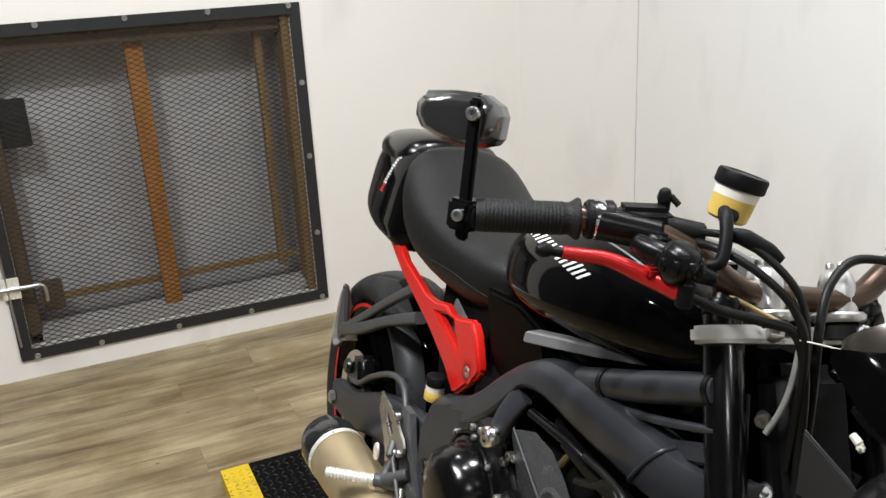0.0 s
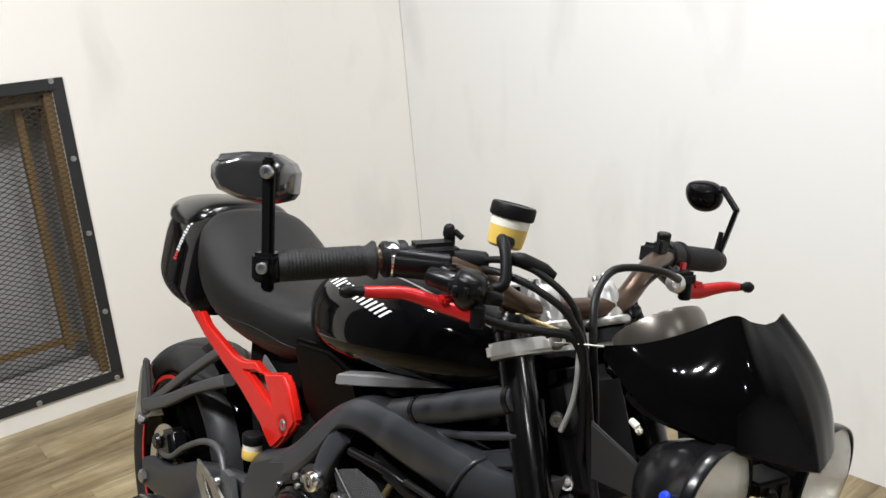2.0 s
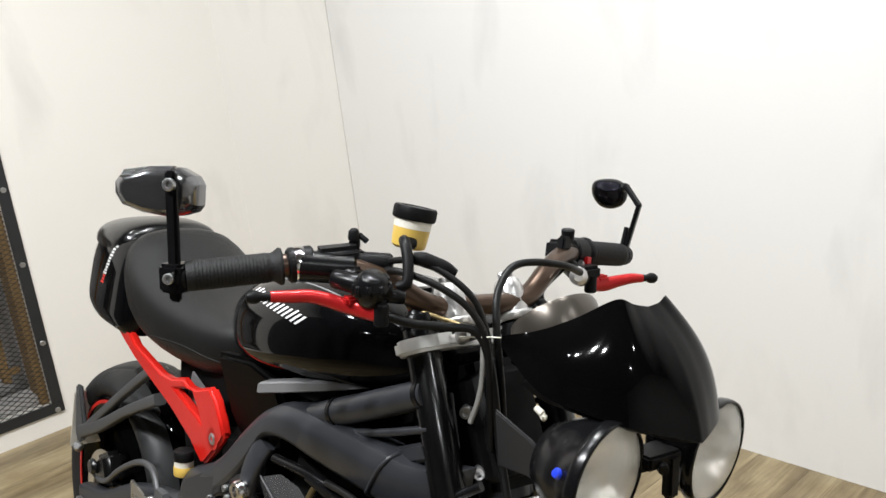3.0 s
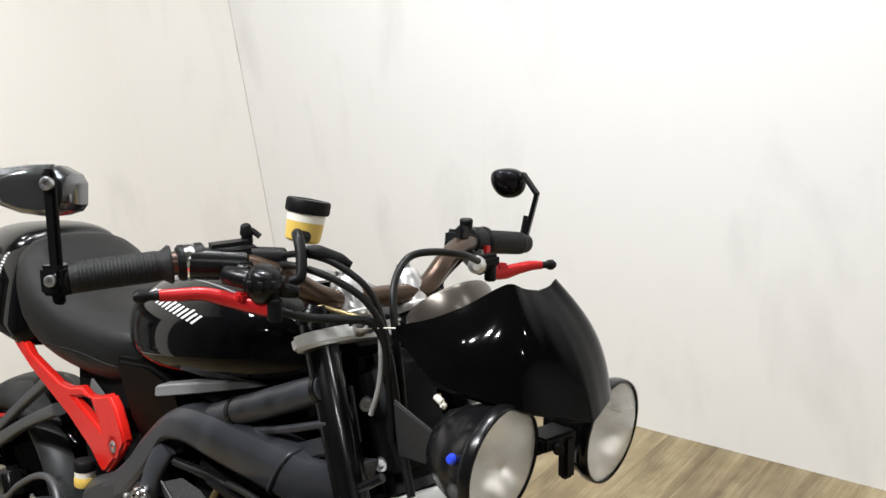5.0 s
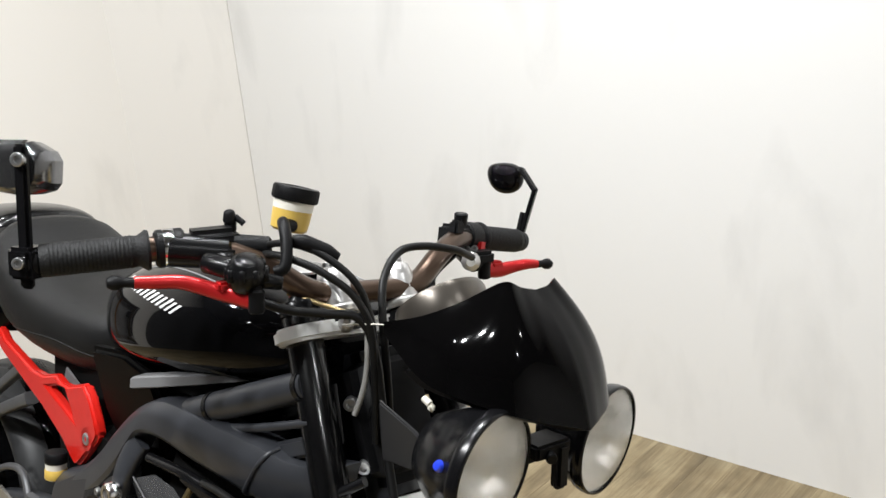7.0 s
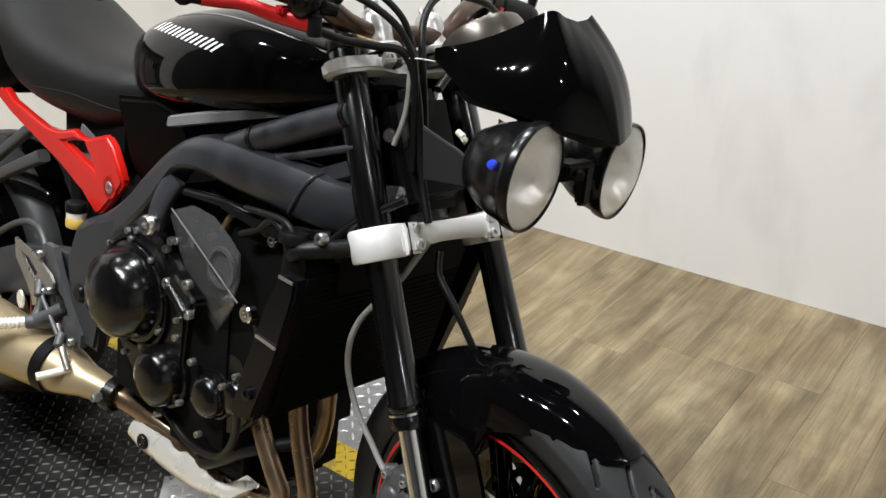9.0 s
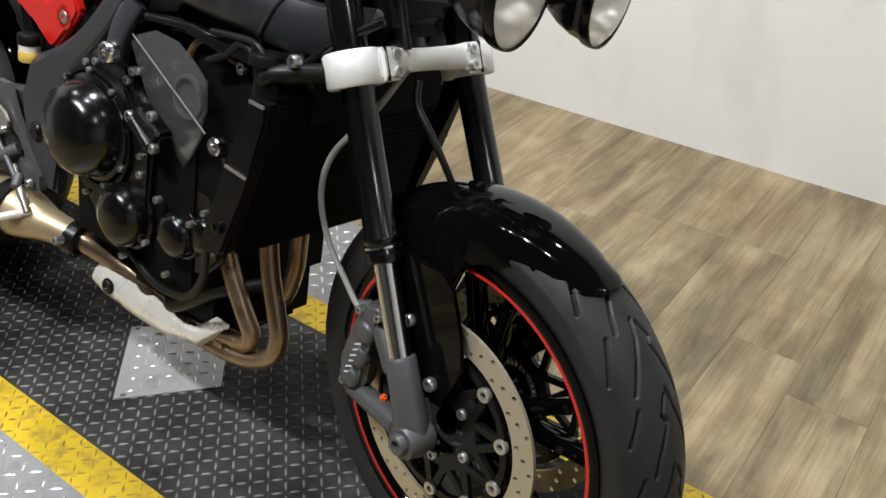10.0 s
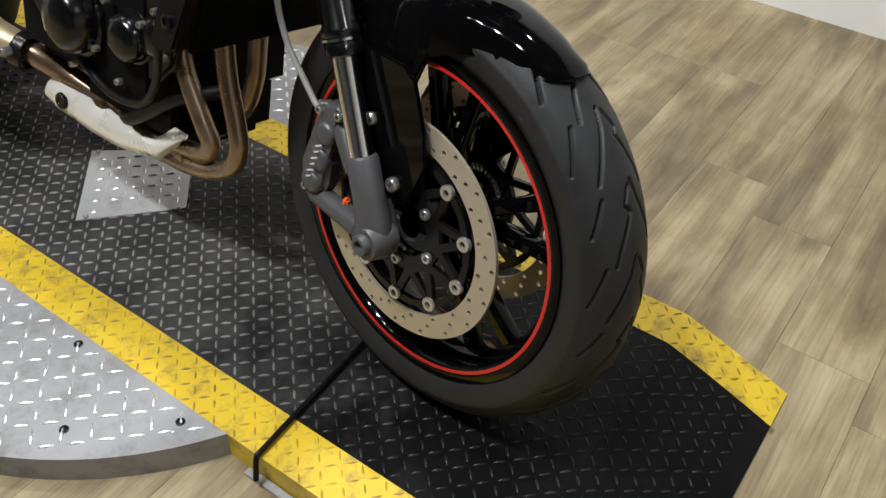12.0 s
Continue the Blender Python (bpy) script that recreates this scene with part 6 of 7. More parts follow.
def radiator():
    a = 14
    m = Matrix.Translation((-0.305, 0, 0.548)) @ pose(0, 0, 0, 0, a)
    bm = box((0.034, 0.33, 0.235), m, 0.006)
    rad = part("radiator", bm, BLACKOUT, bike, "black radiator behind the front wheel")
    core = bmesh.new()
    for k in range(26):
        add_box(core, (0.002, 0.31, 0.0016), m @ Matrix.Translation((0.018, 0, -0.105 + 0.0084 * k)))
    tagged(part("cooling_core", core, BLACKOUT, rad), kind="stuff")
    for s in (-1, 1):
        out = [(-0.274, 0.664), (-0.244, 0.663), (-0.245, 0.640), (-0.276, 0.545), (-0.312, 0.444), (-0.348, 0.435), (-0.359, 0.443), (-0.330, 0.520), (-0.297, 0.612)]
        g = part("radiator_guard", plate(out, 0.022, side(s * 0.186 + 0.011), 0.004), SATIN, rad, "satin black radiator side guard")
        part("guard_strip", plate([(-0.309, 0.572), (-0.269, 0.567), (-0.270, 0.563), (-0.310, 0.568)], 0.002, side(s * 0.199 + 0.001)), ALU, g)
        part("guard_strip", plate([(-0.272, 0.664), (-0.246, 0.662), (-0.246, 0.658), (-0.272, 0.660)], 0.002, side(s * 0.199 + 0.001)), ALU, g)
        part("guard_bolt", bolt((-0.318, s * 0.199, 0.483), (0, s, 0), 0.009, 0.004), SATIN, g)
    bm = box((0.05, 0.28, 0.10), Matrix.Translation((-0.285, 0.02, 0.66)), 0.012)
    part("radiator_shroud", bm, BLACKOUT, rad)
    part("radiator_hose", pipe([(-0.30, -0.15, 0.66), (-0.27, -0.17, 0.69), (-0.23, -0.13, 0.70), (-0.24, -0.06, 0.70)], 0.012, 12), HOSE, rad)
    part("filler_neck", lathe([(0, 0.03), (0.020, 0.03), (0.022, 0.026), (0.022, 0.016), (0.017, 0.014), (0.014, 0.0), (0.017, -0.03), (0, -0.03)], Matrix.Translation((-0.284, -0.165, 0.683)), 24), MATTE, rad, "black radiator filler neck")
    bm = plate([(-0.450, 0.699), (-0.447, 0.706), (-0.386, 0.704), (-0.30, 0.706), (-0.262, 0.718), (-0.240, 0.722), (-0.236, 0.706), (-0.262, 0.698), (-0.318, 0.688), (-0.386, 0.693)], 0.012, side(-0.148), 0.002)
    part("radiator_bracket", bm, SATIN, rad, "black radiator mounting bracket")
    part("bracket_bolt", bolt((-0.242, -0.160, 0.713), (0, -1, 0), 0.008, 0.007), BOLT, rad)
    part("overflow_hose", pipe([(-0.30, -0.165, 0.70), (-0.335, -0.16, 0.712), (-0.37, -0.155, 0.690), (-0.41, -0.152, 0.672)], 0.0055, 10), HOSE, rad)
    part("overflow_hose", pipe([(-0.275, -0.168, 0.70), (-0.300, -0.17, 0.720), (-0.345, -0.162, 0.718), (-0.40, -0.155, 0.712)], 0.0045, 10), HOSE, rad)


def exhaust():
    ex = part("collector", pipe([(-0.41, -0.082, 0.222), (-0.52, -0.068, 0.212), (-0.63, -0.064, 0.212), (-0.71, -0.076, 0.232), (-0.765, -0.112, 0.266), (-0.81, -0.134, 0.279)], 0.021, 18), HEADER, bike, "heat-tinted steel exhaust collector")
    for pts in ([(-0.428, -0.10, 0.47), (-0.414, -0.10, 0.385), (-0.392, -0.10, 0.340), (-0.362, -0.10, 0.294), (-0.354, -0.098, 0.277), (-0.358, -0.096, 0.259), (-0.371, -0.093, 0.247), (-0.389, -0.090, 0.241), (-0.45, -0.084, 0.228)],
                [(-0.345, -0.09, 0.47), (-0.331, -0.09, 0.385), (-0.312, -0.09, 0.325), (-0.303, -0.09, 0.286), (-0.314, -0.09, 0.252), (-0.352, -0.09, 0.226), (-0.412, -0.09, 0.211), (-0.48, -0.09, 0.206)],
                [(-0.368, 0.0, 0.46), (-0.370, 0.0, 0.40), (-0.373, 0.0, 0.345), (-0.392, 0.0, 0.29), (-0.43, -0.01, 0.245), (-0.48, -0.03, 0.222), (-0.54, -0.05, 0.214)]):
        part("header_pipe", pipe([Vector(q) for q in pts], 0.0142, 18), HEADER, ex, "heat-tinted steel header pipe")
    # heat shield: a bowed sheet with a toothed upper edge and an upturned front tip
    # upper edge x, z; lower edge x, z
    edges = ((-0.742, 0.232, -0.752, 0.187), (-0.693, 0.234, -0.728, 0.176), (-0.636, 0.237, -0.685, 0.173), (-0.624, 0.229, -0.663, 0.170), (-0.606, 0.229, -0.642, 0.170), (-0.586, 0.238, -0.625, 0.170), (-0.561, 0.233, -0.601, 0.172),
             (-0.537, 0.239, -0.581, 0.173), (-0.526, 0.226, -0.561, 0.173), (-0.504, 0.224, -0.532, 0.175), (-0.477, 0.231, -0.499, 0.182), (-0.450, 0.251, -0.464, 0.194), (-0.427, 0.271, -0.434, 0.228), (-0.396, 0.271, -0.403, 0.263))
    bm = bmesh.new()
    rows = []
    for i, (xu, zu, xl, zl) in enumerate(edges):
        row = []
        near = edges[max(0, i - 2):i + 3]
        even = sum(e[1] for e in near) / len(near)
        low = sum(e[3] for e in near) / len(near) if 0 < i < len(edges) - 3 else zl
        wide = min(1.0, math.hypot(xu - xl, zu - zl) / 0.05)
        for k, bow in ((0.0, -0.003), (0.18, 0.004), (0.38, 0.008), (0.56, 0.009), (0.70, 0.007), (0.85, 0.001), (1.0, -0.010)):
            row.append(bm.verts.new((xu + (xl - xu) * k, -0.106 - bow * wide, zu if k == 0 else even + (low - even) * k)))
        rows.append(row)
    for a, b in zip(rows, rows[1:]):
        for k in range(6):
            bm.faces.new((a[k], b[k], b[k + 1], a[k + 1]))
    bmesh.ops.recalc_face_normals(bm, faces=bm.faces)
    bmesh.ops.solidify(bm, geom=bm.faces[:], thickness=0.0025)
    shield = part("heat_shield", bm, SHIELD, ex, "brushed steel heat shield", angle=45)
    part("shield_bolt", lathe([(0, 0.004), (0.006, 0.004), (0.0075, 0.006), (0.012, 0.006), (0.014, 0.003), (0.014, 0), (0, 0)], along((-0.696, -0.1145, 0.212), (-0.696, -1, 0.212)), 24), SATIN, shield)
    axis = [(-0.785, -0.128, 0.275), (-0.83, -0.145, 0.283), (-0.90, -0.165, 0.292), (-1.02, -0.19, 0.298), (-1.10, -0.200, 0.303), (-1.165, -0.207, 0.306)]
    can = part("silencer", pipe(axis, 0.05, 32, 8, [0.024, 0.030, 0.050, 0.058, 0.060, 0.058]), TITAN, ex, "gold-tinted titanium silencer", angle=60)
    d = (Vector(axis[-1]) - Vector(axis[-2])).normalized()
    e = Vector(axis[-1])
    part("end_cap", lathe([(0.059, -0.012), (0.061, -0.008), (0.061, 0.03), (0.052, 0.058), (0.040, 0.062), (0.026, 0.058), (0.024, 0.03), (0, 0.03)], along(e, e + d), 40), CARBON, can, "black carbon end cap")
    part("can_band", lathe([(0.0595, -0.006), (0.0615, -0.006), (0.0615, 0.006), (0.0595, 0.006)], along(e - d * 0.02, e), 40, closed=True), SHIELD, can)
    q = Vector(axis[2])
    d2 = (Vector(axis[3]) - Vector(axis[1])).normalized()
    part("strap", lathe([(0.0505, -0.013), (0.053, -0.013), (0.053, 0.013), (0.0505, 0.013)], along(q, q + d2), 40, closed=True), MATTE, can, "black silencer strap")
    for k in range(5):
        a = 2 * math.pi * k / 5
        mm = along(e - d * 0.02, e)
        p = mm @ Vector((0.0605 * math.cos(a), 0.0605 * math.sin(a), 0))
        part("rivet", lathe([(0, 0.003), (0.003, 0.002), (0.004, 0), (0, 0)], along(p, p + (p - (e - d * 0.02))), 10), ALU, can)
    part("joint_clamp", lathe([(0.027, -0.010), (0.032, -0.010), (0.032, 0.010), (0.027, 0.010)], along((-0.775, -0.125, 0.272), (-0.83, -0.145, 0.283)), 28, closed=True), ENGINE, ex)
    bm = bmesh.new()
    add_bolt(bm, (-0.770, -0.158, 0.280), (0, -1, 0), 0.008, 0.012)
    part("clamp_bolt", bm, BOLT, ex)


def foot_rests():
    for s in (-1, 1):
        out = [(-0.975, 0.475), (-0.962, 0.505), (-0.930, 0.505), (-0.905, 0.455), (-0.86, 0.40), (-0.835, 0.37), (-0.835, 0.345), (-0.865, 0.335), (-0.905, 0.365), (-0.955, 0.40), (-0.968, 0.43)]
        hole = [(-0.925, 0.435), (-0.895, 0.42), (-0.875, 0.39), (-0.885, 0.38), (-0.915, 0.395)]
        bm = flat_holes([out, hole], 0.012, side(s * 0.150 + 0.006))
        h = part("foot_rest_hanger", bm, HANGERGREY, bike, "grey cast foot rest hanger", angle=30)
        heel = [(-1.054, 0.492), (-1.040, 0.489), (-1.001, 0.483), (-0.955, 0.471), (-0.922, 0.458), (-0.911, 0.446), (-0.914, 0.434), (-0.938, 0.422), (-0.958, 0.422), (-0.972, 0.404), (-0.975, 0.385), (-0.990, 0.378), (-0.994, 0.395), (-1.010, 0.415), (-1.053, 0.455)]
        slot = [(-1.034, 0.474), (-1.000, 0.468), (-0.968, 0.448), (-0.985, 0.432), (-1.012, 0.450)]
        part("heel_guard", flat_holes([heel, slot], 0.005, side(s * 0.164 + 0.0025)), HEELALU, h, "worn polished heel guard", angle=30)
        p0, p1 = Vector((-0.935, s * 0.190, 0.370)), Vector((-0.985, s * 0.282, 0.366))
        d = (p1 - p0)
        ln = d.length
        prof = [(0, 0), (0.010, 0), (0.010, 0.018)]
        k = 0.022
        while k < ln - 0.006:
            prof += [(0.0088, k), (0.0108, k + 0.0015), (0.0108, k + 0.004), (0.0088, k + 0.0055)]
            k += 0.0065
        prof += [(0.0105, ln - 0.002), (0, ln)]
        part("foot_peg", lathe(prof, along(p0, p1), 18), SHIELD, h, "knurled alloy foot peg")
        bm = bmesh.new()
        add_rod(bm, p0 - d.normalized() * 0.03, p0 + d.normalized() * 0.014, 0.014, 0.013, 18, 0.003)
        add_rod(bm, (-0.90, s * 0.155, 0.40), p0, 0.011, 0.012, 14, 0.002)
        add_rod(bm, (-0.965, s * 0.155, 0.405), p0, 0.008, 0.009, 14, 0.002)
        part("peg_mount", bm, HANGERGREY, h)
        lev = bmesh.new()
        add_pipe(lev, [(-0.900, s * 0.165, 0.370), (-0.880, s * 0.172, 0.358), (-0.855, s * 0.178, 0.338), (-0.832, s * 0.180, 0.312)], 0.0065, 10)
        part("pedal", lev, HEELALU, h, "worn alloy brake pedal")
        link = bmesh.new()
        add_rod(link, (-0.958, s * 0.172, 0.430), (-0.868, s * 0.176, 0.352), 0.0045, 0.0045, 10, 0.001)
        add_rod(link, (-0.962, s * 0.166, 0.434), (-0.940, s * 0.180, 0.415), 0.008, 0.007, 12, 0.002)
        add_rod(link, (-0.878, s * 0.168, 0.362), (-0.862, s * 0.184, 0.346), 0.009, 0.008, 12, 0.002)
        part("pedal_linkage", link, CALIPER, h, "grey pedal linkage rod")
        tip = bmesh.new()
        add_rod(tip, (-0.838, s * 0.170, 0.310), (-0.856, s * 0.225, 0.302), 0.0075, 0.0075, 12, 0.001)
        part("pedal_tip", tip, SHIELD, h)
        for x, z in ((-0.958, 0.487), (-0.848, 0.357), (-0.925, 0.428), (-0.945, 0.42)):
            part("hanger_bolt", bolt((x, s * 0.167, z), (0, s, 0), 0.007, 0.005), BOLT, h)
        part("hanger_disc", lathe([(0, 0.004), (0.014, 0.004), (0.0155, 0.002), (0.0155, 0), (0, 0)], along((-1.024, s * 0.170, 0.380), (-1.024, s, 0.380)) @ Matrix.Diagonal((0.8, 1.2, 1, 1)), 24), SHIELD, h)
    # rear brake bottle
    b0 = Vector((-0.895, -0.132, 0.548))
    m = along(b0, b0 + Vector((0, 0.02, 1))) @ Matrix.Scale(0.85, 4)
    pot = part("rear_brake_reservoir", lathe([(0, 0), (0.016, 0), (0.019, 0.003), (0.020, 0.034), (0, 0.034)], m, 28), FROST, bike, "small pale rear brake fluid bottle")
    part("fluid", lathe([(0.0195, 0.002), (0.0205, 0.004), (0.0208, 0.020), (0.0195, 0.022)], m, 28), YELLOWFLUID, pot)
    part("cap", lathe([(0, 0.034), (0.021, 0.034), (0.022, 0.036), (0.022, 0.052), (0.020, 0.055), (0, 0.055)], m, 28), MATTE, pot)
    part("rear_brake_hose", pipe([(-1.41, -0.12, 0.40), (-1.37, -0.125, 0.385), (-1.29, -0.13, 0.400), (-1.20, -0.135, 0.455), (-1.10, -0.135, 0.505), (-1.03, -0.135, 0.515), (-0.985, -0.14, 0.48), (-0.965, -0.14, 0.43)], 0.0065, 10), CALIPER, bike, "grey rear brake hose")


def rear_wheel():
    W = 0.150
    wheel = part("rear_wheel", lathe([(0.2285, -0.078), (0.2285, -0.073), (0.212, -0.066), (0.200, -0.03), (0.200, 0.03), (0.212, 0.066), (0.2285, 0.073), (0.2285, 0.078), (0.221, 0.079), (0.208, 0.072), (0.19, 0.03), (0.19, -0.03), (0.208, -0.072), (0.221, -0.079)],
                                      pose(0, 0, 0, 90), 72, closed=True), GLOSS, bike, "gloss black rear wheel with red rim stripe")
    wheel.matrix_local = Matrix.Translation((-1.395, 0, 0.315))
    for s in (-1,):
        part("rim_stripe", lathe([(0.2125, -0.001), (0.2125, 0.001), (0.2205, 0.001), (0.2205, -0.001)], pose(0, s * 0.0795, 0, 90), 72, closed=True), REDTAPE, wheel, "red tape stripe")
    part("hub", lathe([(0, -0.08), (0.05, -0.08), (0.055, -0.05), (0.045, 0), (0.055, 0.05), (0.05, 0.08), (0, 0.08)], pose(0, 0, 0, 90), 32), GLOSS, wheel)
    for k in range(5):
        a = radians(10 + 72 * k)
        d = Vector((math.cos(a), 0, math.sin(a)))
        bm = bmesh.new()
        add_box(bm, (0.03, 0.045, 0.16), along(d * 0.045, d * 0.2) @ Matrix.Translation((0, 0, 0.08)), 0.008)
        part("spoke", bm, GLOSS, wheel)
    tread = [[(0.05, -0.02), (0.4, -0.05), (0.8, -0.078)], [(0.55, 0.02), (0.9, 0.05), (1.3, 0.078)]]
    tyre_mesh("rear_tyre", 0.176, 0.300, 0.2265, 360, 60, tread, 9, wheel, 0.003, 0.004)["label"] = "black rear sport tyre"
    part("rear_disc", lathe([(0.075, -0.002), (0.11, -0.002), (0.11, 0.002), (0.075, 0.002)], pose(0, -0.095, 0, 90), 48, closed=True), DISCSTEEL, wheel, "rear brake disc")
    bm = box((0.09, 0.05, 0.075), Matrix.Translation((-1.335, -0.105, 0.405)) @ pose(0, 0, 0, 0, -25), 0.014, 3)
    add_rod(bm, (-1.36, -0.13, 0.41), (-1.36, -0.142, 0.41), 0.018, 0.016, 18, 0.003)
    part("rear_caliper", bm, ENGINE, bike, "black rear brake caliper")
    for s in (-1, 1):
        pts = [(-0.86, s * 0.105, 0.44), (-0.98, s * 0.125, 0.435), (-1.12, s * 0.132, 0.405), (-1.26, s * 0.132, 0.350), (-1.42, s * 0.128, 0.318)]
        sa = part("swingarm", rounded_tube(pts, [0.020, 0.018, 0.016, 0.016], [0.058, 0.052, 0.042, 0.032], flat=0.35), FRAMEGREY, bike, "graphite swingarm beam")
        part("axle_nut", lathe([(0, 0.012), (0.012, 0.012), (0.016, 0.008), (0.016, 0), (0, 0)], along((-1.395, s * 0.147, 0.317), (-1.395, s, 0.317)), 6), BOLT, sa)
    # hugger over the tyre
    bm = bmesh.new()
    grid = []
    for i in range(25):
        th = radians(2 + 84 * i / 24)
        row = []
        for j in range(13):
            s = -1 + j / 6
            r = 0.309 - 0.11 * abs(s) ** 2.4
            row.append(bm.verts.new((-1.395 + r * math.cos(th), 0.092 * s, 0.315 + r * math.sin(th))))
        grid.append(row)
    for a, b in zip(grid, grid[1:]):
        for j in range(12):
            bm.faces.new((a[j], a[j + 1], b[j + 1], b[j]))
    bmesh.ops.solidify(bm, geom=bm.faces[:], thickness=0.003)
    part("rear_hugger", bm, GLOSS, bike, "black rear tyre hugger", angle=60)
    # number plate hanger behind the wheel
    hg = part("plate_hanger", rounded_tube([(-1.06, -0.108, 0.640), (-1.16, -0.108, 0.598), (-1.241, -0.108, 0.562), (-1.375, -0.108, 0.496), (-1.50, -0.107, 0.445)], [0.012, 0.012, 0.012], [0.012, 0.011, 0.016], flat=0.45), HANGERGREY, bike, "grey plastic number plate hanger")
    part("hanger_arm", rounded_tube([(-1.08, -0.108, 0.698), (-1.128, -0.108, 0.671), (-1.254, -0.108, 0.597), (-1.468, -0.108, 0.465), (-1.52, -0.107, 0.44)], [0.010, 0.010, 0.010], [0.010, 0.009, 0.012], flat=0.45), HANGERGREY, hg)
    part("hanger_end", plate([(-1.545, 0.545), (-1.525, 0.548), (-1.498, 0.47), (-1.505, 0.42), (-1.535, 0.405), (-1.55, 0.43)], 0.012, side(-0.100), 0.004), HANGERGREY, hg)
    bm = box((0.003, 0.22, 0.15), Matrix.Translation((-1.562, -0.005, 0.455)) @ pose(0, 0, 0, 0, 14), 0.001)
    part("number_plate", bm, SHIELD, hg, "blank metal number plate seen edge-on")
    bm = bmesh.new()
    add_rod(bm, (-1.56, -0.10, 0.385), (-1.53, -0.115, 0.400), 0.012, 0.010, 16, 0.003)
    part("plate_lamp", bm, BOLT, hg)
    part("side_stand", pipe([(-0.80, 0.13, 0.33), (-0.86, 0.20, 0.18), (-0.92, 0.262, 0.062)], 0.012, 12), SATIN, bike, "black side stand")
    # under-seat dark parts that close the view through the frame
    part("rear_shock", lathe([(0, 0), (0.03, 0), (0.03, 0.05), (0.022, 0.055), (0.022, 0.2), (0.03, 0.205), (0.03, 0.24), (0, 0.24)], along((-0.93, 0, 0.40), (-0.86, 0, 0.66)), 24), SATIN, bike, "black rear shock")
    part("battery_box", box((0.24, 0.16, 0.13), Matrix.Translation((-0.93, 0, 0.69)), 0.02), BLACKOUT, bike, "black battery box under the seat")
    part("inner_guard", box((0.07, 0.15, 0.22), Matrix.Translation((-1.0, 0.0, 0.56)) @ pose(0, 0, 0, 0, -15), 0.02), BLACKOUT, bike, "black inner guard behind the engine")
    part("air_box", box((0.34, 0.20, 0.10), Matrix.Translation((-0.50, 0, 0.80)), 0.03), BLACKOUT, bike, "black air box under the tank")
    part("frame_cross_tube", rod((-0.22, 0, 0.72), (-0.29, 0, 0.88), 0.035, 0.035, 24), FRAMEGREY, bike, "graphite steering head tube")


fuel_tank()
seat()
red_subframe()
main_frame()
engine()
radiator()
exhaust()
foot_rests()
rear_wheel()


def ceiling_lamps():
    for lx, ly, lp in LAMPS:
        r = root("ceiling_lamp", pose(lx, ly, CEIL), "small round white ceiling spotlight", "ceiling lamp", "ceiling spotlights")
        part("housing", lathe([(0, 0), (0.105, 0), (0.105, -0.05), (0.095, -0.085), (0.088, -0.085), (0.088, -0.06), (0, -0.06)], Matrix(), 32), WALL, r)


ceiling_lamps()

# ---- the turntable, its lane and the floor ----
LANE_Y0, LANE_Y1 = -0.174, 0.285
STRIPE = 0.076
LANE_X0, LANE_TOP, LANE_END = -1.77, 0.282, 0.470


def ramp_z(x):
    k = min(1.0, max(0.0, (x - LANE_TOP) / (LANE_END - LANE_TOP)))
    return (FLOOR + 0.004) * k ** 1.12


def ramp_y(x):
    # the ramp plate sits a little askew
    return -0.105 * max(0.0, x - LANE_TOP)


def tread_mesh(name, inside, x0, x1, y0, y1, material, parent, z_at, label, scale=0.0205):
    """Raised lens-shaped treads, each at right angles to its neighbours, as one joined relief."""
    verts, faces = [], []
    nx, ny = int((x1 - x0) / scale) + 1, int((y1 - y0) / scale) + 1
    for a in range(nx):
        for b in range(ny):
            cx, cy = x0 + a * scale, y0 + b * scale + ramp_y(x0 + a * scale)
            if not inside(cx, cy):
                continue
            ang = radians(45 if (a + b) % 2 else -45)
            c, s = math.cos(ang), math.sin(ang)
            z = z_at(cx)
            ln, wd, h = scale * 0.46, scale * 0.105, 0.0026
            prof = [(-1.0, 0.0), (-0.55, 0.75), (0.0, 1.0), (0.55, 0.75), (1.0, 0.0), (0.55, -0.75), (0.0, -1.0), (-0.55, -0.75)]
            base = len(verts)
            for u, v in prof:
                verts.append((cx + c * u * ln - s * v * wd, cy + s * u * ln + c * v * wd, z))
            for u, v in ((-0.5, 0.0), (0.0, 0.28), (0.5, 0.0), (0.0, -0.28)):
                verts.append((cx + c * u * ln - s * v * wd, cy + s * u * ln + c * v * wd, z + h))
            o, t = base, base + 8
            faces += [(o, o + 1, t), (o + 1, o + 2, t + 1, t), (o + 2, o + 3, t + 2, t + 1), (o + 3, o + 4, t + 2), (o + 4, o + 5, t + 2), (o + 5, o + 6, t + 3, t + 2), (o + 6, o + 7, t, t + 3), (o + 7, o, t),
                      (t, t + 1, t + 2, t + 3)]
    me = bpy.data.meshes.new(name)
    me.from_pydata(verts, [], faces)
    me.materials.append(material)
    me.polygons.foreach_set("use_smooth", [True] * len(me.polygons))
    ob = new(name, me)
    ob.parent = parent
    ob["kind"] = "stuff"
    if label:
        ob["label"] = label
    return ob


def strip(x0, x1, y0, y1, z_at, top, under, steps):
    """A plate strip that follows the lane down its ramp."""
    xs = sorted(set([x0 + (x1 - x0) * k / steps for k in range(steps + 1)] + [LANE_TOP]))
    secs = []
    for x in xs:
        a, b, low = y0 + ramp_y(x), y1 + ramp_y(x), max(FLOOR - 0.004, z_at(x) - under)
        secs.append([(x, a, z_at(x) + top), (x, b, z_at(x) + top), (x, b, low), (x, a, low)])
    return loft([[Vector(q) for q in s] for s in secs])


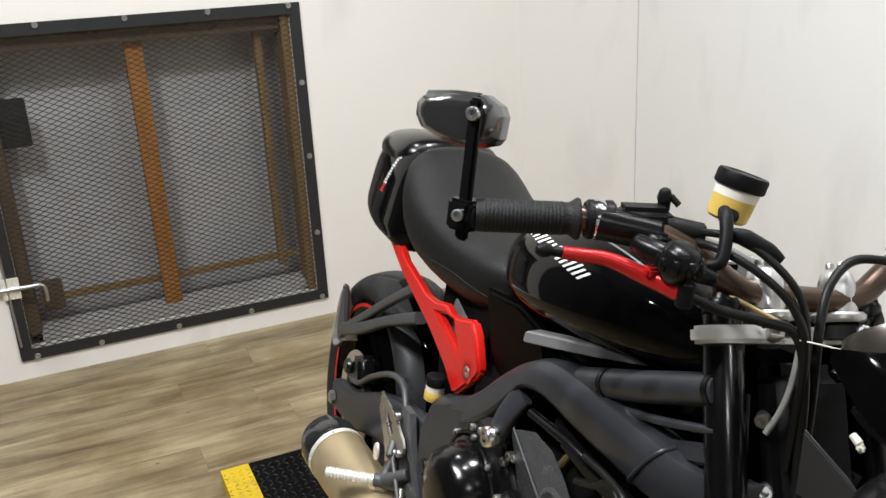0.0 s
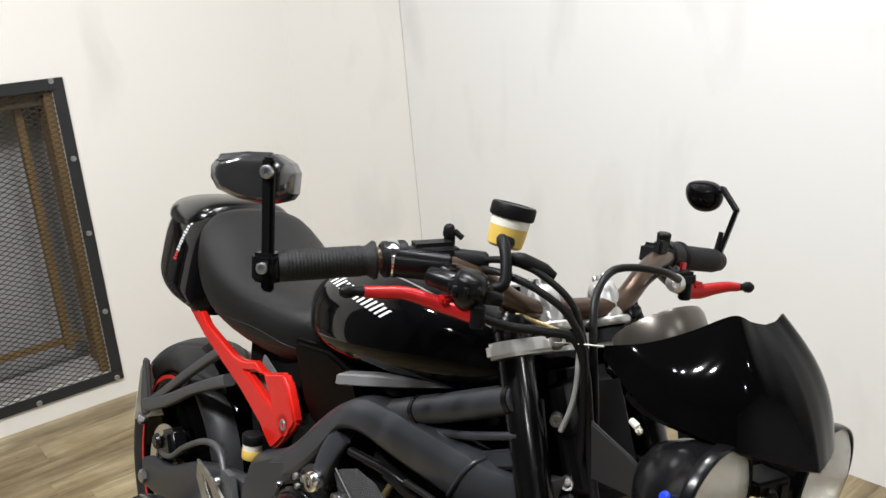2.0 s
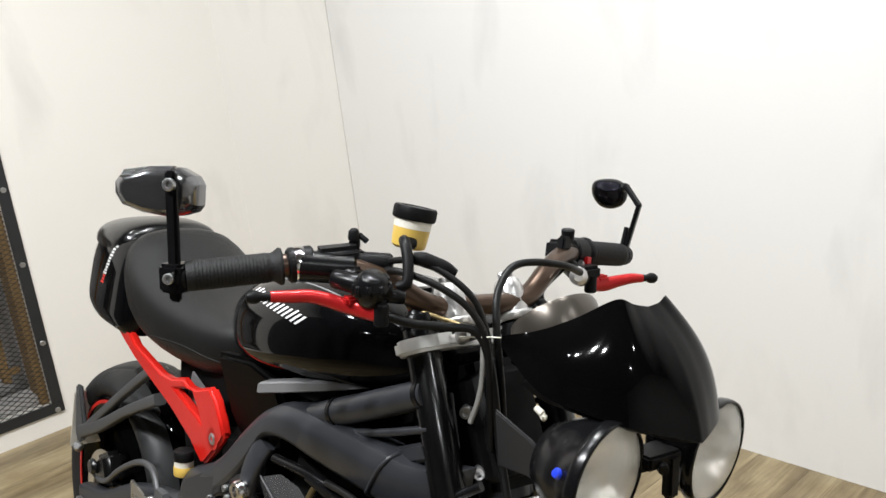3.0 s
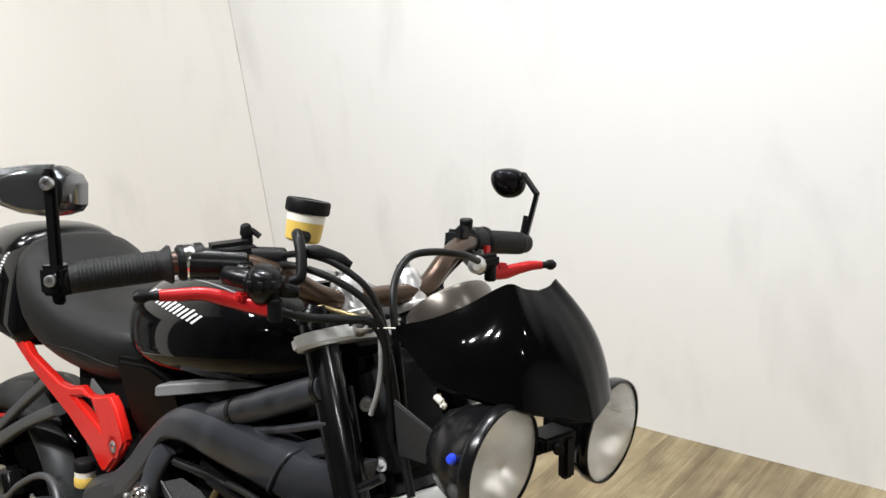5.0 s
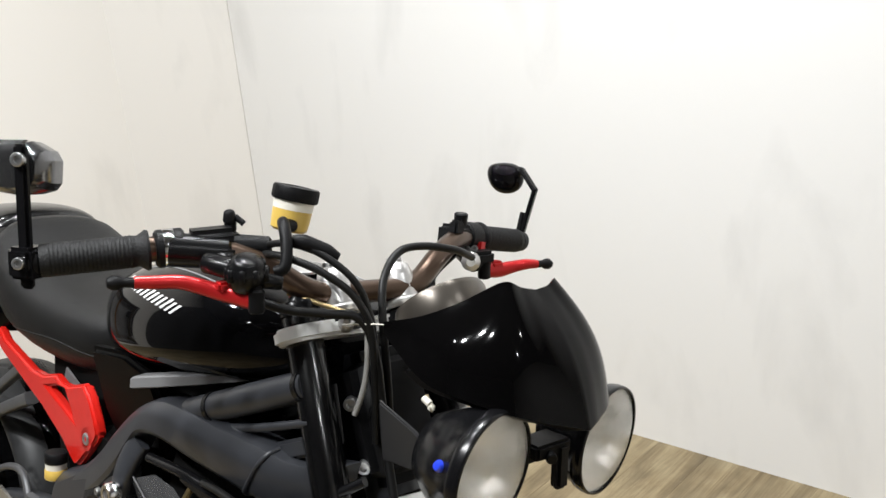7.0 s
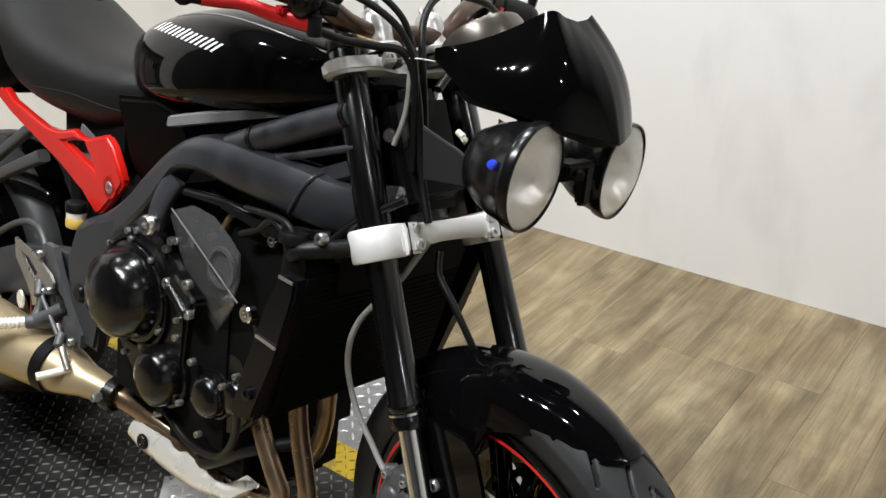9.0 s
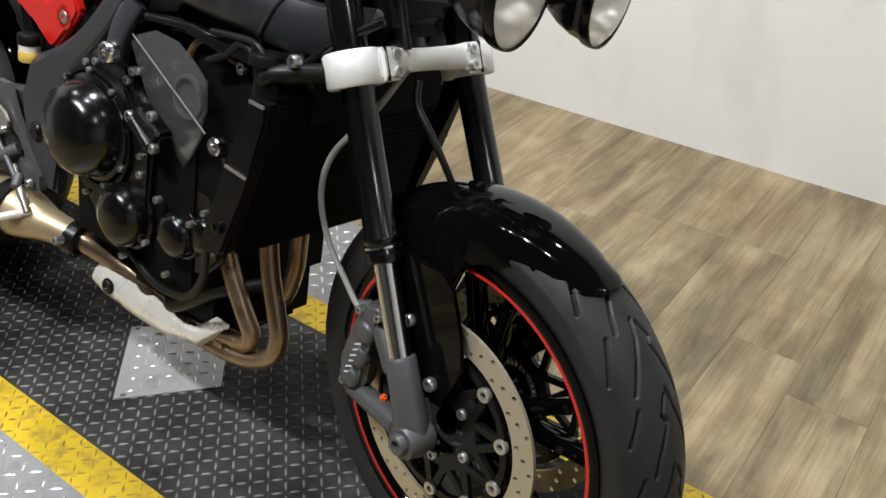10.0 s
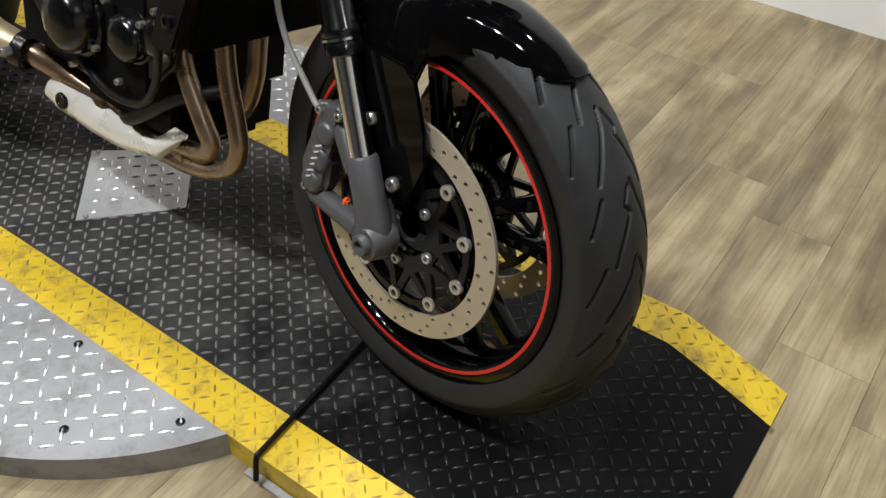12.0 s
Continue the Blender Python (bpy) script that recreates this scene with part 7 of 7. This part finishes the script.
def turntable():
    table = root("turntable_platform", Matrix(), "round tread-plate turntable with a black ride-on lane edged yellow", "platform")
    lane = part("lane", strip(LANE_X0, LANE_END, LANE_Y0, LANE_Y1, ramp_z, 0, 0.06, 90), BLACK_PLATE, table, "black painted tread-plate lane", smooth=False)
    tread_mesh("lane_tread", lambda x, y: True, LANE_X0 + 0.03, LANE_END - 0.02, LANE_Y0 + 0.012, LANE_Y1 - 0.006, LANETREAD, table, ramp_z, "raised black diamond tread")
    for y0, y1 in ((LANE_Y0 - STRIPE, LANE_Y0), (LANE_Y1, LANE_Y1 + STRIPE)):
        st = part("edge_stripe", strip(LANE_X0, LANE_END, y0, y1, ramp_z, 0.0004, 0.06, 90), YELLOW_PLATE, table, "yellow painted lane edge", smooth=False)
        tread_mesh("stripe_tread", lambda x, y: True, LANE_X0 + 0.03, LANE_END - 0.012, y0 + 0.006, y1 - 0.004, YELLOWTREAD, st, ramp_z, "")
    # round side decks of bare plate
    cx, cy, rr = -0.65, 0.055, 0.586
    for s in (-1, 1):
        edge_y = (LANE_Y0 - STRIPE) if s < 0 else (LANE_Y1 + STRIPE)
        w = edge_y - cy
        a0 = math.acos(min(1, abs(w) / rr))
        arc = [(cx + rr * math.sin(a), cy + s * rr * math.cos(a)) for a in np.linspace(-a0, a0, 48)]
        if s < 0:
            arc = arc[::-1]
        arc[0] = (arc[0][0], edge_y)
        arc[-1] = (arc[-1][0], edge_y)
        deck = part("side_deck", plate(arc, -FLOOR + 0.0005, Matrix.Translation((0, 0, FLOOR)), 0.0), BARE_PLATE, table, "bare aluminium tread-plate deck", smooth=False)
        tread_mesh("deck_tread", lambda x, y, s=s, e=edge_y: math.hypot(x - cx, y - cy) < rr - 0.016 and (y - e) * s > 0.012, cx - rr, cx + rr, min(edge_y, cy + s * rr), max(edge_y, cy + s * rr), DECKTREAD, deck, lambda x: 0.0005, "", scale=0.029)
        for a in (0.62, 0.22, -0.3, -0.7):
            px, py = cx + (rr - 0.05) * math.sin(a), cy + s * (rr - 0.05) * math.cos(a)
            if (py - edge_y) * s > 0.02:
                part("deck_screw", bolt((px, py, 0.001), (0, 0, 1), 0.007, 0.002), SATIN, deck)
        if s < 0:
            for px, py in ((-0.217, -0.275), (-0.454, -0.268)):
                part("deck_screw", bolt((px, py, 0.001), (0, 0, 1), 0.007, 0.002), SATIN, deck)
    # skirt joint and bright edge flat
    part("edge_flat", box((0.42, 0.012, 0.004), pose(0.10, LANE_Y0 - STRIPE - 0.008, FLOOR + 0.004), 0.001), BARE_PLATE, table, "bright edge strip beside the lane")
    pl = root("floor_plate", pose(0, 0, 0), "loose square of bare aluminium tread plate under the engine", "metal plate")
    q = [(-0.698, -0.086), (-0.567, 0.055), (-0.690, 0.185), (-0.845, 0.065)]
    part("sheet", plate(q, 0.003, Matrix.Translation((0, 0, 0.0005)), 0.0006), BRIGHTPLATE, pl, smooth=False)

    def inside(x, y):
        for (ax, ay), (bx, by) in zip(q, q[1:] + q[:1]):
            if (bx - ax) * (y - ay) - (by - ay) * (x - ax) < 0.014 * math.hypot(bx - ax, by - ay):
                return False
        return True
    tread_mesh("sheet_tread", inside, -0.85, -0.55, -0.1, 0.2, DECKTREAD, pl, lambda x: 0.0035, "", scale=0.023)
    for x, y in ((-0.575, 0.045), (-0.83, 0.07), (-0.69, -0.07)):
        part("sheet_screw", bolt((x, y, 0.004), (0, 0, 1), 0.005, 0.002), BOLT, pl)
    rod_ = root("tie_rod", Matrix(), "thin black bent steel rod lying across the lane edge", "rod")
    part("bar", pipe([(-0.10, -0.005, 0.008), (-0.094, -0.12, 0.007), (-0.086, -0.246, 0.008)], 0.0042, 10), SATIN, rod_)
    part("hook", pipe([(-0.086, -0.246, 0.008), (-0.0855, -0.256, 0.004), (-0.080, -0.268, -0.030)], 0.0042, 10), SATIN, rod_)


def vent():
    y0, y1, z0, z1 = VENT
    v = root("wall_grille", Matrix.Translation((WEST, 0, 0)), "black framed expanded-mesh grille with grimy timber behind it", "grille")
    f = 0.040
    for name, sy, sz, cy, cz in (("frame_rail", y1 - y0 + 2 * f, f, (y0 + y1) / 2, z1 + f / 2), ("frame_rail", y1 - y0 + 2 * f, f, (y0 + y1) / 2, z0 - f / 2),
                                 ("frame_stile", f, z1 - z0, y0 - f / 2, (z0 + z1) / 2), ("frame_stile", f, z1 - z0, y1 + f / 2, (z0 + z1) / 2)):
        part(name, box((0.008, sy, sz), pose(0.006, cy, cz), 0.0015), VENTFRAME, v, "black steel flat bar")
    for y in (-0.70, -0.487, -0.215, 0.056, 0.338):
        part("frame_bolt", bolt((0.010, y, z1 + 0.030), (1, 0, 0), 0.010, 0.006), BOLT, v)
        part("frame_bolt", bolt((0.010, y + 0.015, z0 - 0.028), (1, 0, 0), 0.010, 0.006), BOLT, v)
    for z in (0.30, 0.60, 0.873):
        part("frame_bolt", bolt((0.010, y1 + 0.020, z), (1, 0, 0), 0.010, 0.006), BOLT, v)
        part("frame_bolt", bolt((0.010, y0 - 0.026, z), (1, 0, 0), 0.010, 0.006), BOLT, v)
    # expanded metal: long lozenges
    verts, faces = [], []
    lw, lh, t = 0.037, 0.0090, 0.0025

    def strand(p, q):
        d = Vector((q[0] - p[0], q[1] - p[1]))
        nrm = Vector((-d.y, d.x)).normalized() * t
        b = len(verts)
        for (py, pz) in (p, q):
            for sx, k in ((0.002, 1), (0.002, -1), (0.0, -1), (0.0, 1)):
                verts.append((sx, py + nrm.x * k * 0.5, pz + nrm.y * k * 0.5))
        faces.extend([(b, b + 1, b + 5, b + 4), (b + 1, b + 2, b + 6, b + 5), (b + 2, b + 3, b + 7, b + 6), (b + 3, b, b + 4, b + 7)])
    nz, ny = int((z1 - z0) / lh), int((y1 - y0) / lw)
    for j in range(nz + 1):
        for i in range(ny + 1):
            yy = y0 + i * lw + (lw / 2 if j % 2 else 0)
            zz = z0 + j * lh
            for sg in (-1, 1):
                q = (yy + sg * lw / 2, zz + lh)
                if y0 - 0.01 <= min(yy, q[0]) and max(yy, q[0]) <= y1 + 0.01 and q[1] <= z1 + 0.01:
                    strand((yy, zz), q)
    me = bpy.data.meshes.new("mesh_sheet")
    me.from_pydata(verts, [], faces)
    me.materials.append(MESHSTEEL)
    ms = new("mesh_sheet", me)
    ms.parent = v
    tagged(ms, "grimy expanded metal mesh", kind="stuff")
    # what is behind it
    part("back_sheet", box((0.01, y1 - y0 + 0.7, z1 - z0 + 0.6), pose(-0.225, (y0 + y1) / 2, (z0 + z1) / 2)), VENTSHEET, v, "dusty grey sheet behind the mesh")
    part("timber_post", box((0.05, 0.060, z1 - z0 + 0.1), pose(-0.092, -0.195, (z0 + z1) / 2), 0.003), RUSTWOOD, v, "orange-brown timber post")
    part("timber_post", box((0.10, 0.030, z1 - z0), pose(-0.060, y1 - 0.016, (z0 + z1) / 2), 0.003), DRYWOOD, v, "grimy timber jamb")
    part("timber_post", box((0.04, 0.026, z1 - z0 - 0.10), pose(-0.098, 0.236, (z0 + z1) / 2 + 0.05), 0.003), DRYWOOD, v, "thin timber batten")
    part("timber_post", box((0.10, 0.045, z1 - z0), pose(-0.085, y0 + 0.02, (z0 + z1) / 2), 0.003), DIRTYWOOD, v, "grimy timber jamb")
    part("timber_sill", box((0.11, y1 - y0, 0.035), pose(-0.09, (y0 + y1) / 2, z0 + 0.02), 0.003), DUSTYSILL, v, "dusty pale sill")
    part("timber_sill", box((0.03, y1 - y0 - 0.1, 0.022), pose(-0.103, (y0 + y1) / 2, z0 + 0.135), 0.003), DRYWOOD, v, "timber batten")
    part("timber_head", box((0.11, y1 - y0, 0.06), pose(-0.09, (y0 + y1) / 2, z1 - 0.02), 0.003), DIRTYWOOD, v, "grimy timber head")
    part("junction_box", box((0.04, 0.10, 0.16), pose(-0.098, y0 + 0.085, 0.83), 0.004), VENTFRAME, v, "dark electrical box")
    part("corner_block", box((0.06, 0.07, 0.10), pose(-0.10, y0 + 0.10, 0.21), 0.004), DIRTYWOOD, v, "dark timber block")
    lt = part("latch_plate", box((0.006, 0.055, 0.075), pose(0.014, y0 - 0.022, 0.295), 0.001), SHIELD, v, "zinc barrel bolt latch")
    part("latch_bolt", rod((0.022, y0 - 0.075, 0.295), (0.022, y0 + 0.075, 0.295), 0.008, seg=14, bevel=0.002), BOLT, lt)
    part("latch_handle", pipe([(0.022, y0 + 0.055, 0.295), (0.030, y0 + 0.078, 0.292), (0.032, y0 + 0.084, 0.265), (0.032, y0 + 0.083, 0.235)], 0.0055, 10), BOLT, lt)
    part("latch_rod", rod((0.014, y0 - 0.03, 0.08), (0.014, y0 - 0.038, 0.62), 0.004, seg=8), BOLT, lt)


def floor_planks():
    """Vinyl planks laid across the lane, staggered."""
    rnd = random.Random(4)
    pw, pl = 0.152, 0.92
    me_cache = {}

    def mesh(length):
        key = round(length, 3)
        if key not in me_cache:
            bm = bmesh.new()
            add_box(bm, (pw - 0.0004, length - 0.0004, 0.006), Matrix.Translation((0, 0, -0.003)), 0.0003, 1)
            me = bpy.data.meshes.new("plank")
            bm.to_mesh(me)
            bm.free()
            me.materials.append(PLANK)
            me_cache[key] = me
        return me_cache[key]
    base = bpy.data.objects["floor"]
    verts, faces = [], []
    for col in range(int((EAST - WEST) / pw) + 1):
        x = WEST + pw / 2 + col * pw
        y = SOUTH - rnd.random() * pl
        while y < NORTH + 0.6:
            c = y + pl / 2
            hidden = -1.7 < x < 0.36 and LANE_Y0 - 0.02 < y and y + pl < LANE_Y1 + 0.05
            y += pl
            if hidden:
                continue
            if -2.75 < x < 1.9 and c > -1.9:
                ob = new("plank", mesh(pl))
                ob.parent = base
                ob.matrix_parent_inverse = base.matrix_world.inverted()
                ob.location = (x, c, FLOOR)
            else:
                b, w, h = len(verts), (pw - 0.0004) / 2, (pl - 0.0004) / 2
                verts += [(x - w, c - h, FLOOR), (x + w, c - h, FLOOR), (x + w, c + h, FLOOR), (x - w, c + h, FLOOR)]
                verts += [(q[0], q[1], FLOOR - 0.006) for q in verts[b:b + 4]]
                faces += [(b, b + 1, b + 2, b + 3)] + [(b + k, b + 4 + k, b + 4 + (k + 1) % 4, b + (k + 1) % 4) for k in range(4)]
    me = bpy.data.meshes.new("far_planks")
    me.from_pydata(verts, [], faces)
    me.materials.append(PLANK)
    rest = new("far_planks", me)
    rest.parent = base
    rest.matrix_parent_inverse = base.matrix_world.inverted()
    tagged(rest, "wood-look vinyl planks farther off", kind="stuff")


turntable()
vent()
floor_planks()
